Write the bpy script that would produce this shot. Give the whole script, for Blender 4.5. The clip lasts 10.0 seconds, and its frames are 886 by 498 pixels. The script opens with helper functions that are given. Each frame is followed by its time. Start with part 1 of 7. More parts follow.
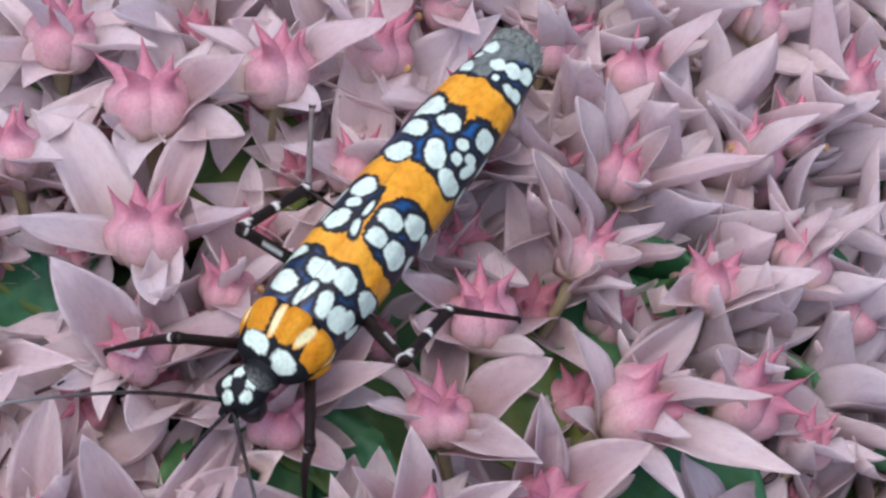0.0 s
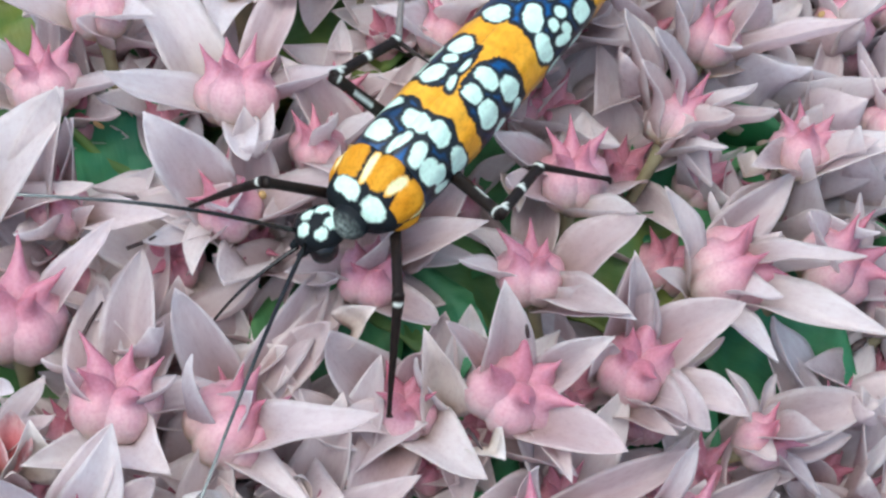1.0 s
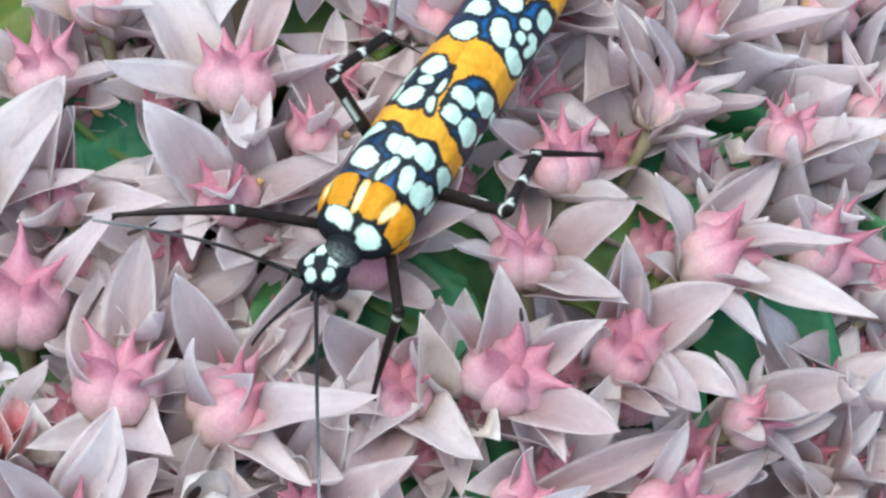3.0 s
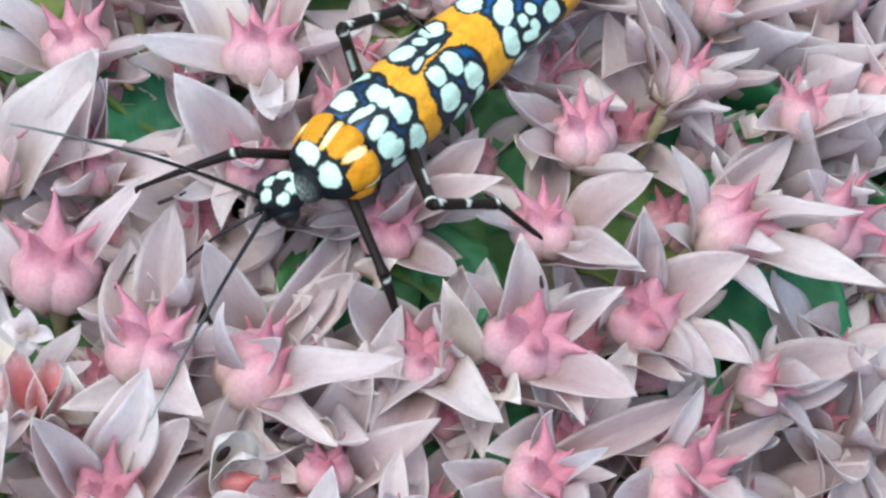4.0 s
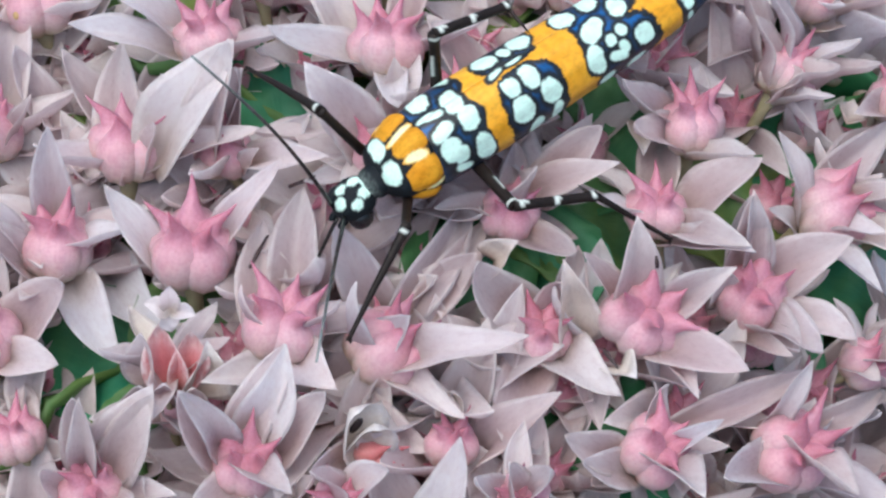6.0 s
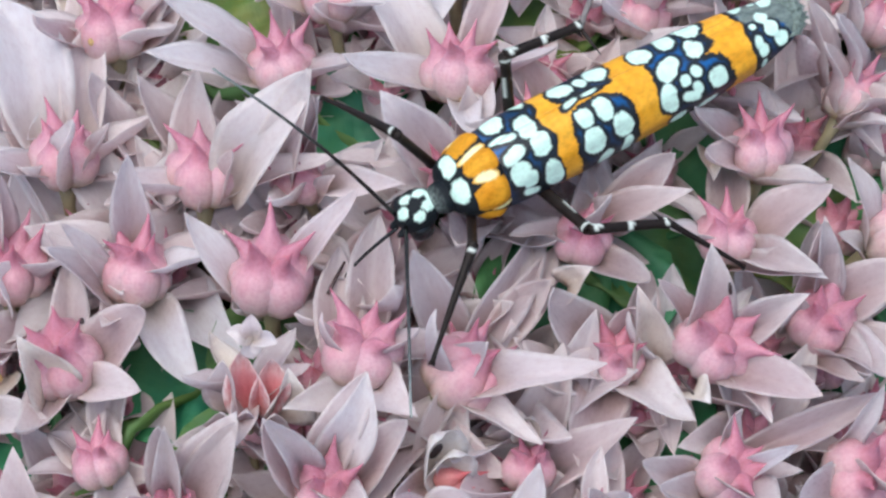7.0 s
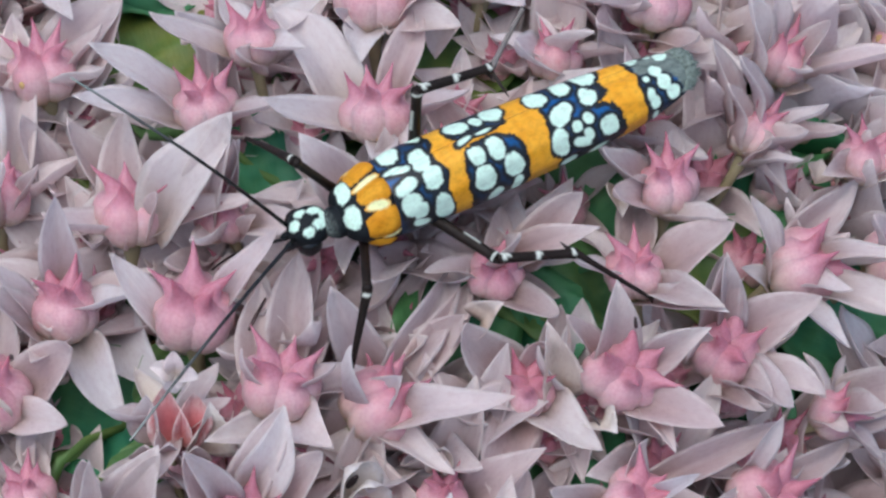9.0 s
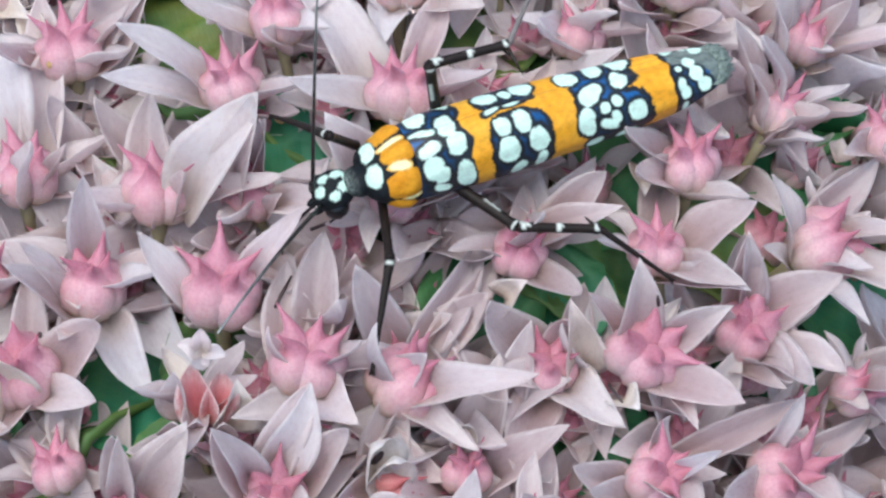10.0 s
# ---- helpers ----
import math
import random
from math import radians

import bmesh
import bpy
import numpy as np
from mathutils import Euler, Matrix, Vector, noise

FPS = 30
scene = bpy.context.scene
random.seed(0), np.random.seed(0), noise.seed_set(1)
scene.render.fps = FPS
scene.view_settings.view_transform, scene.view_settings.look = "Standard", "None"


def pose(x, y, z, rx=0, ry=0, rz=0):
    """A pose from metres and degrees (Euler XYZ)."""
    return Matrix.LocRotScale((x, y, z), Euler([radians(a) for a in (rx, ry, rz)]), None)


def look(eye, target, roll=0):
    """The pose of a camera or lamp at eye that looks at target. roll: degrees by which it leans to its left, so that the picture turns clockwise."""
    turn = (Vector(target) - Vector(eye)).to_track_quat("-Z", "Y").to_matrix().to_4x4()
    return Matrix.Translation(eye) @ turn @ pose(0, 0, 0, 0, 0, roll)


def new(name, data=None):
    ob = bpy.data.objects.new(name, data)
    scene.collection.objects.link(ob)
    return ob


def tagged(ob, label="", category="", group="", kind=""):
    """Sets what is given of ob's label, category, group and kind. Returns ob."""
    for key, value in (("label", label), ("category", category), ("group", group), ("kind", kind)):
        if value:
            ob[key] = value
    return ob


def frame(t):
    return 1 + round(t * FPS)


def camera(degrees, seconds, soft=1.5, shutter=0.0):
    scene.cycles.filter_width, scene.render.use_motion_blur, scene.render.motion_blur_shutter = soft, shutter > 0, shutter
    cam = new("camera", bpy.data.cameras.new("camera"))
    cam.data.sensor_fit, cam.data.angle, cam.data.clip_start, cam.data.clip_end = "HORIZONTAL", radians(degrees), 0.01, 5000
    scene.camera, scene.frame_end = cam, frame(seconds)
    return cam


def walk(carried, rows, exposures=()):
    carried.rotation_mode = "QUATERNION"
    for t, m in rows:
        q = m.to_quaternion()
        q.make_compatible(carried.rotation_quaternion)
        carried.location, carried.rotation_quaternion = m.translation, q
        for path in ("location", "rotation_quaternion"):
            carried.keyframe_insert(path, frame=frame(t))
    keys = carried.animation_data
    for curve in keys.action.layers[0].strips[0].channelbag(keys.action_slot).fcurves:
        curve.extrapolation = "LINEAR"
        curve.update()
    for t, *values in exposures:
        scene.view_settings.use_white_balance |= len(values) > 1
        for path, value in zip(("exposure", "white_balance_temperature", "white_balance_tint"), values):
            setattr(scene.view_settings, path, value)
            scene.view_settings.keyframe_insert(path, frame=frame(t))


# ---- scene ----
cam = camera(20.0, 10.0, soft=2.5, shutter=0.0)
PATH = [
    (0, pose(0.006938, -0.040472, 0.048318, 43.115, -0.765, -1.281)),
    (0.5, pose(0.006254, -0.042068, 0.046641, 42.652, -0.448, -0.612)),
    (1, pose(0.005487, -0.041864, 0.046771, 41.788, -0.494, -0.452)),
    (1.5, pose(0.005204, -0.042359, 0.047085, 42.135, -0.445, -0.729)),
    (2, pose(0.005427, -0.042765, 0.046937, 41.500, -0.493, -0.625)),
    (2.5, pose(0.005131, -0.042516, 0.047105, 41.454, -0.589, -0.910)),
    (3.8, pose(0.004464, -0.044064, 0.048489, 41.402, -1.211, -0.899)),
    (4, pose(0.004315, -0.044492, 0.048432, 41.537, -1.031, -0.787)),
    (4.5, pose(0.005198, -0.043491, 0.050561, 41.431, -0.353, -0.761)),
    (5, pose(0.004869, -0.044278, 0.051587, 40.976, -0.488, -0.376)),
    (5.5, pose(0.002550, -0.044784, 0.052078, 41.086, -0.703, -0.624)),
    (6, pose(0.002004, -0.046306, 0.050963, 40.828, -0.469, -0.242)),
    (6.2, pose(0.001911, -0.045717, 0.051835, 40.324, -0.554, -0.165)),
    (7.3, pose(-0.000369, -0.045835, 0.053225, 40.110, -0.205, -0.302)),
    (7.5, pose(-0.000000, -0.045568, 0.054306, 39.992, -0.002, 0.001)),
    (8, pose(0.001286, -0.044833, 0.056030, 40.547, 0.130, -0.229)),
    (8.5, pose(-0.000505, -0.045663, 0.056894, 40.456, -0.110, -0.467)),
    (9, pose(0.001617, -0.046788, 0.055153, 40.300, -0.603, -0.913)),
    (9.5, pose(0.001116, -0.047211, 0.054954, 39.686, -0.776, -0.739)),
    (10, pose(0.001328, -0.047079, 0.055751, 39.679, -0.365, -0.689)),
]
TONE = [
    (0, 0.30, 6560, 26),
    (0.5, 0.29, 6360, 16),
    (1, 0.71, 6270, 3),
    (2, 0.76, 6270, 1),
    (2.5, 0.81, 6270, 0),
    (4.5, 0.81, 6290, 1),
    (5.5, 0.75, 6290, 4),
    (6, 0.67, 6290, 5),
    (7.5, 0.57, 6340, 8),
    (8, 0.43, 6340, 12),
    (8.5, 0.29, 6360, 17),
    (9, 0.35, 6320, 8),
    (9.5, 0.47, 6300, 5),
    (10, 0.67, 6280, 5),
]
walk(cam, PATH, TONE)

# ---- world and light: open shade under a bright sky ----
world = bpy.data.worlds.new("sky")
scene.world = world
world.use_nodes = True
wn, wl = world.node_tree.nodes, world.node_tree.links
wn.clear()
sky = wn.new("ShaderNodeTexSky")
sky.sky_type = "NISHITA"
sky.sun_disc = False
sky.sun_elevation, sky.sun_rotation = radians(74), radians(-135)
sky.air_density, sky.dust_density = 1.0, 3.0
back = wn.new("ShaderNodeBackground")
back.inputs["Strength"].default_value = 0.15
wout = wn.new("ShaderNodeOutputWorld")
wl.new(sky.outputs[0], back.inputs[0])
wl.new(back.outputs[0], wout.inputs[0])

sun_data = bpy.data.lights.new("sun", "SUN")
sun_data.energy, sun_data.angle, sun_data.color = 1.23, radians(70), (1.0, 0.985, 0.965)
sun = new("sun", sun_data)
sun.matrix_world = look((-0.12, -0.12, 0.58), (0, 0, 0))

MM = 0.001


# ---- materials ----
def material(name):
    m = bpy.data.materials.new(name)
    m.use_nodes = True
    n = m.node_tree.nodes
    return m, n, m.node_tree.links, n["Principled BSDF"]


def ramp(n, links, source, stops):
    r = n.new("ShaderNodeValToRGB")
    while len(r.color_ramp.elements) < len(stops):
        r.color_ramp.elements.new(0.5)
    for e, (p, c) in zip(r.color_ramp.elements, stops):
        e.position, e.color = p, (*c, 1)
    links.new(source, r.inputs[0])
    return r.outputs[0]


def mixed(n, links, kind, fac, a, b):
    m = n.new("ShaderNodeMix")
    m.data_type, m.blend_type = "RGBA", kind
    for socket, v in ((m.inputs[0], fac), (m.inputs[6], a), (m.inputs[7], b)):
        if isinstance(v, bpy.types.NodeSocket):
            links.new(v, socket)
        else:
            socket.default_value = (*v, 1) if isinstance(v, tuple) else v
    return m.outputs[2]


def mapped(n, links, scale, output="Object"):
    tc = n.new("ShaderNodeTexCoord")
    mp = n.new("ShaderNodeMapping")
    mp.inputs["Scale"].default_value = scale
    links.new(tc.outputs[output], mp.inputs[0])
    return mp.outputs[0]


def noise_at(n, links, vec, scale, detail=3.0, rough=0.55):
    t = n.new("ShaderNodeTexNoise")
    t.inputs["Scale"].default_value, t.inputs["Detail"].default_value, t.inputs["Roughness"].default_value = scale, detail, rough
    links.new(vec, t.inputs["Vector"])
    return t.outputs["Fac"]


def bump(n, links, height, strength, distance, bsdf):
    b = n.new("ShaderNodeBump")
    b.inputs["Strength"].default_value, b.inputs["Distance"].default_value = strength, distance
    links.new(height, b.inputs["Height"])
    links.new(b.outputs[0], bsdf.inputs["Normal"])


def split_x(n, links, vec, axis):
    s = n.new("ShaderNodeSeparateXYZ")
    links.new(vec, s.inputs[0])
    return s.outputs[axis]


def petal_material(name, base, mid, tip, through_weight=0.40):
    """A waxy petal: length runs 0 to 1 along the local x."""
    m, n, l, b = material(name)
    along = split_x(n, l, mapped(n, l, (1, 1, 1)), 0)
    # olive-pink base, darkened: shade deep in the flower put into the colour
    colour = ramp(n, l, along, [(0.0, base), (0.42, mid), (0.90, tip)])
    rim = n.new("ShaderNodeAttribute")
    rim.attribute_name = "margin"
    scuff = noise_at(n, l, mapped(n, l, (9, 22, 22)), 1.0, 3.0)
    edge = n.new("ShaderNodeMath")
    edge.operation = "MULTIPLY"
    l.new(rim.outputs["Fac"], edge.inputs[0])
    l.new(ramp(n, l, scuff, [(0.30, (0.15, 0.15, 0.15)), (0.65, (0.95, 0.95, 0.95))]), edge.inputs[1])
    colour = mixed(n, l, "MIX", edge.outputs[0], colour, (0.90, 0.885, 0.875))
    veins = noise_at(n, l, mapped(n, l, (1.2, 26, 26)), 1.0, 3.0)
    blots = noise_at(n, l, mapped(n, l, (5, 5, 5)), 1.0, 4.0)
    info = n.new("ShaderNodeObjectInfo")
    tint = ramp(n, l, info.outputs["Random"], [(0.0, (1.0, 0.95, 0.955)), (0.5, (1.0, 0.985, 0.97)), (1.0, (0.95, 0.96, 0.985))])
    colour = mixed(n, l, "MULTIPLY", 1.0, colour, tint)
    colour = mixed(n, l, "MULTIPLY", 0.30, colour, ramp(n, l, veins, [(0.3, (0.88, 0.82, 0.83)), (0.62, (1, 1, 1))]))
    colour = mixed(n, l, "MULTIPLY", 0.38, colour, ramp(n, l, blots, [(0.28, (0.86, 0.78, 0.76)), (0.55, (1, 1, 1))]))
    mottle = noise_at(n, l, mapped(n, l, (16, 34, 34)), 1.0, 5.0, 0.7)
    colour = mixed(n, l, "MULTIPLY", 0.32, colour, ramp(n, l, mottle, [(0.34, (0.84, 0.76, 0.78)), (0.58, (1, 1, 1))]))
    l.new(colour, b.inputs["Base Color"])
    l.new(ramp(n, l, mottle, [(0.35, (0.22, 0.22, 0.22)), (0.65, (0.45, 0.45, 0.45))]), b.inputs["Roughness"])
    b.inputs["Specular IOR Level"].default_value = 0.5
    fine = noise_at(n, l, mapped(n, l, (30, 60, 60)), 1.0, 3.0)
    bump(n, l, mixed(n, l, "ADD", 0.6, veins, fine), 0.22, 0.00010, b)
    t = n.new("ShaderNodeBsdfTranslucent")
    l.new(mixed(n, l, "MULTIPLY", 1.0, colour, (1.0, 0.97, 0.97)), t.inputs["Color"])
    mix = n.new("ShaderNodeMixShader")
    mix.inputs[0].default_value = through_weight
    l.new(b.outputs[0], mix.inputs[1])
    l.new(t.outputs[0], mix.inputs[2])
    l.new(mix.outputs[0], n["Material Output"].inputs["Surface"])
    return m


def carpel_material(name, low, mid, top, point):
    """A fleshy carpel: height runs from 0 to 3.7 along the local z (in thousandths)."""
    m, n, l, b = material(name)
    z = split_x(n, l, mapped(n, l, (1, 1, 345)), 2)
    grain = noise_at(n, l, mapped(n, l, (1400, 1400, 700)), 1.0, 4.0)
    off = n.new("ShaderNodeMath")
    off.operation = "MULTIPLY_ADD"
    off.inputs[1].default_value, off.inputs[2].default_value = 0.30, -0.15
    l.new(grain, off.inputs[0])
    h = n.new("ShaderNodeMath")
    l.new(z, h.inputs[0])
    l.new(off.outputs[0], h.inputs[1])
    colour = ramp(n, l, h.outputs[0], [(0.05, (0.44, 0.40, 0.22)), (0.20, low), (0.36, mid), (0.60, top), (0.95, point)])
    info = n.new("ShaderNodeObjectInfo")
    tint = ramp(n, l, info.outputs["Random"], [(0.0, (1.0, 0.88, 0.90)), (1.0, (1.0, 1.0, 1.0))])
    colour = mixed(n, l, "MULTIPLY", 1.0, colour, tint)
    speck = noise_at(n, l, mapped(n, l, (9000, 9000, 9000)), 1.0, 2.0)
    colour = mixed(n, l, "MULTIPLY", 0.55, colour, ramp(n, l, speck, [(0.3, (0.78, 0.62, 0.66)), (0.6, (1, 1, 1))]))
    blush = noise_at(n, l, mapped(n, l, (900, 900, 500)), 1.0, 3.0)
    colour = mixed(n, l, "MULTIPLY", 0.35, colour, ramp(n, l, blush, [(0.35, (0.86, 0.66, 0.70)), (0.6, (1, 1, 1))]))
    l.new(colour, b.inputs["Base Color"])
    b.inputs["Roughness"].default_value = 0.45
    b.inputs["Subsurface Weight"].default_value = 0.25
    b.inputs["Subsurface Radius"].default_value = (1.0, 0.45, 0.4)
    b.inputs["Subsurface Scale"].default_value = 0.0004
    bump(n, l, speck, 0.25, 0.00006, b)
    return m


def plain(name, colour, rough, spots=0.0, scale=3000.0, deep=(0.5, 0.5, 0.5), metal=0.0, relief=0.00004):
    m, n, l, b = material(name)
    grain = noise_at(n, l, mapped(n, l, (scale, scale, scale)), 1.0, 4.0)
    c = mixed(n, l, "MULTIPLY", spots, colour, ramp(n, l, grain, [(0.32, deep), (0.62, (1, 1, 1))]))
    l.new(c, b.inputs["Base Color"])
    b.inputs["Roughness"].default_value, b.inputs["Metallic"].default_value = rough, metal
    bump(n, l, grain, 0.3, relief, b)
    return m


def leaf_material(name, dark, light):
    m, n, l, b = material(name)
    big = noise_at(n, l, mapped(n, l, (160, 160, 160)), 1.0, 4.0)
    veins = noise_at(n, l, mapped(n, l, (300, 2200, 300)), 1.0, 3.0)
    c = ramp(n, l, big, [(0.3, dark), (0.7, light)])
    info = n.new("ShaderNodeObjectInfo")
    c = mixed(n, l, "MULTIPLY", 1.0, c, ramp(n, l, info.outputs["Random"], [(0.0, (0.8, 0.9, 1.0)), (0.45, (1.0, 0.9, 0.8)), (1.0, (2.4, 0.8, 0.42))]))
    c = mixed(n, l, "MULTIPLY", 0.4, c, ramp(n, l, veins, [(0.3, (0.6, 0.7, 0.6)), (0.6, (1, 1, 1))]))
    l.new(c, b.inputs["Base Color"])
    b.inputs["Roughness"].default_value = 0.5
    bump(n, l, veins, 0.3, 0.0002, b)
    t = n.new("ShaderNodeBsdfTranslucent")
    l.new(c, t.inputs["Color"])
    mix = n.new("ShaderNodeMixShader")
    mix.inputs[0].default_value = 0.35
    l.new(b.outputs[0], mix.inputs[1])
    l.new(t.outputs[0], mix.inputs[2])
    l.new(mix.outputs[0], n["Material Output"].inputs["Surface"])
    return m


def pigment(name, rough, sheen, grain_scale, relief, spec=0.5):
    """Colours come from the pigment stored on the mesh; scales give the grain."""
    m, n, l, b = material(name)
    a = n.new("ShaderNodeVertexColor")
    a.layer_name = "pigment"
    g = noise_at(n, l, mapped(n, l, (grain_scale, grain_scale * 1.3, grain_scale * 1.3)), 1.0, 4.0, 0.65)
    c = mixed(n, l, "MULTIPLY", 0.50, a.outputs[0], ramp(n, l, g, [(0.32, (0.55, 0.56, 0.54)), (0.56, (1, 1, 1))]))
    l.new(c, b.inputs["Base Color"])
    b.inputs["Roughness"].default_value = rough
    b.inputs["Sheen Weight"].default_value = sheen
    b.inputs["Specular IOR Level"].default_value = spec
    bump(n, l, g, 0.4, relief, b)
    return m


def feeler_material():
    """Black near the head, paling to grey along the outer half, a sheen painted in (local x in metres)."""
    m, n, l, b = material("black_feeler")
    along = split_x(n, l, mapped(n, l, (125, 1, 1)), 0)
    grain = noise_at(n, l, mapped(n, l, (5000, 9000, 9000)), 1.0, 3.0)
    c = ramp(n, l, along, [(0.42, (0.012, 0.011, 0.011)), (0.72, (0.10, 0.11, 0.105)), (0.95, (0.30, 0.33, 0.31))])
    l.new(mixed(n, l, "MULTIPLY", 0.6, c, ramp(n, l, grain, [(0.3, (0.4, 0.4, 0.4)), (0.6, (1, 1, 1))])), b.inputs["Base Color"])
    b.inputs["Roughness"].default_value = 0.26
    return m


PETAL = petal_material("pale_pink_petal", (0.54, 0.40, 0.345), (0.69, 0.58, 0.59), (0.82, 0.77, 0.78), 0.53)
PETAL_WHITE = petal_material("whitish_petal", (0.62, 0.52, 0.44), (0.86, 0.82, 0.83), (0.94, 0.93, 0.94), 0.54)
PETAL_DRY = petal_material("cream_withered_petal", (0.62, 0.52, 0.42), (0.80, 0.74, 0.66), (0.86, 0.82, 0.76), 0.35)
PETAL_RED = petal_material("red_inner_petal", (0.60, 0.20, 0.18), (0.62, 0.17, 0.19), (0.66, 0.30, 0.30), 0.3)
CARPEL = carpel_material("rose_carpel", (0.62, 0.53, 0.48), (0.61, 0.45, 0.465), (0.54, 0.27, 0.34), (0.38, 0.11, 0.175))
CARPEL_RED = carpel_material("red_carpel", (0.66, 0.40, 0.36), (0.66, 0.30, 0.28), (0.60, 0.22, 0.22), (0.5, 0.12, 0.15))
STALK = plain("pink_green_stalk", (0.30, 0.26, 0.15), 0.5, 0.5, 1500)
LEAF = leaf_material("deep_green_leaf", (0.035, 0.31, 0.18), (0.11, 0.35, 0.13))
ANTHER = plain("tan_anther", (0.55, 0.36, 0.15), 0.7, 0.7, 6000)
THREAD = plain("dark_dry_thread", (0.05, 0.03, 0.03), 0.6, 0.3)
SOIL = plain("dark_garden_soil", (0.045, 0.04, 0.03), 0.9, 0.8, 40.0, relief=0.01)
WING = pigment("scaled_wing", 0.38, 0.0, 4500, 0.00003, 0.4)
BODY = pigment("furry_scales", 0.65, 0.0, 7000, 0.00004, 0.2)
LIMB = pigment("leg_scales", 0.42, 0.0, 6000, 0.00002, 0.16)
EYE = plain("black_eye", (0.006, 0.006, 0.007), 0.12, 0.1, 20000)
HAIR = feeler_material()
FRINGE = plain("grey_green_fringe", (0.24, 0.30, 0.27), 0.8, 0.9, 9000, (0.4, 0.43, 0.41), 0.0, 0.00008)


# ---- building blocks ----
def mesh_of(name, verts, faces, mat, smooth=True):
    me = bpy.data.meshes.new(name)
    me.from_pydata(verts, [], faces)
    me.materials.append(mat)
    if smooth:
        me.polygons.foreach_set("use_smooth", [True] * len(me.polygons))
    me.update()
    return me


def child(name, me, parent, m=None, label=""):
    ob = new(name, me)
    ob.parent = parent
    if m is not None:
        ob.matrix_basis = m
    return tagged(ob, label)


def tube(points, radii, sides=8, flat=1.0, caps=True):
    """A tapered round limb through the points."""
    verts, faces = [], []
    pts = [Vector(p) for p in points]
    side = None
    for i, p in enumerate(pts):
        d = (pts[min(i + 1, len(pts) - 1)] - pts[max(i - 1, 0)]).normalized()
        if side is None:
            side = d.orthogonal().normalized()
        side = (side - d * side.dot(d)).normalized()
        up = d.cross(side)
        for k in range(sides):
            a = 2 * math.pi * k / sides
            verts.append(p + (side * math.cos(a) + up * math.sin(a) * flat) * radii[i])
    for i in range(len(pts) - 1):
        for k in range(sides):
            a, b = i * sides + k, i * sides + (k + 1) % sides
            faces.append((a, b, b + sides, a + sides))
    if caps:
        faces.append(tuple(range(sides - 1, -1, -1)))
        faces.append(tuple(range((len(pts) - 1) * sides, len(pts) * sides)))
    return verts, faces


def petal_mesh(seed, width, cup, arch, hook, mat):
    """A boat-shaped petal of length 1 along x, its inner face up (z): keeled, with upturned margins and a hooded tip."""
    rng = random.Random(seed)
    nu, nv = 15, 9
    wob = [rng.uniform(-1, 1) for _ in range(8)]
    peak = 0.43 + 0.05 * wob[6]
    top, bottom, margin = [], [], []
    for i in range(nu):
        u = i / (nu - 1)
        a = 0.95 * peak / (1 - peak)
        lance = (u / peak) ** a * ((1 - u) / (1 - peak)) ** 0.95
        half = width * (lance + 0.38 * (1 - u) ** 4) + 0.010 * (1 - u) + 0.003
        half *= 1 + 0.07 * wob[0] * math.sin(7 * u + 3 * wob[1])
        mid = arch * 4 * u * (1 - u) + hook * max(0, u - 0.72) ** 2 * 9 + 1.3 * max(0, u - 0.84) ** 2
        sway = 0.04 * wob[2] * math.sin(math.pi * u) + 0.02 * wob[3] * math.sin(2 * math.pi * u)
        for j in range(nv):
            v = 2 * j / (nv - 1) - 1
            z = mid + (cup + 0.08) * half * abs(v) ** 1.6 * 1.5 - 0.22 * half * math.exp(-(v / 0.22) ** 2) * (1 - 0.6 * u)
            z += 0.030 * half / width * (wob[4] * math.sin(9 * u + 3 * v * wob[5]) + 0.6 * wob[7] * v * math.sin(13 * u + 4 * wob[1]))
            thick = 0.034 * (1 - 0.75 * v * v) * (1 - 0.65 * u)
            y = sway + half * v * (1 - 0.10 * (cup + 0.08) * abs(v))
            top.append((u, y, z))
            bottom.append((u, sway + (y - sway) * 0.985, z - thick - 0.004))
            margin.append(max(abs(v) ** 3, 1.25 * max(0.0, u - 0.62) ** 1.2 * 2.4))
    verts, faces = top + bottom, []
    o = len(top)
    for i in range(nu - 1):
        for j in range(nv - 1):
            a = i * nv + j
            faces.append((a, a + nv, a + nv + 1, a + 1))
            faces.append((o + a, o + a + 1, o + a + nv + 1, o + a + nv))
        a, b = i * nv, i * nv + nv - 1
        faces.append((a, o + a, o + a + nv, a + nv))
        faces.append((b, b + nv, o + b + nv, o + b))
    for j in range(nv - 1):
        a, b = j, (nu - 1) * nv + j
        faces.append((a, a + 1, o + a + 1, o + a))
        faces.append((b, o + b, o + b + 1, b + 1))
    me = mesh_of("petal", verts, faces, mat)
    layer = me.attributes.new("margin", "FLOAT", "POINT")
    layer.data.foreach_set("value", [min(1.0, x) for x in margin + margin])
    return me


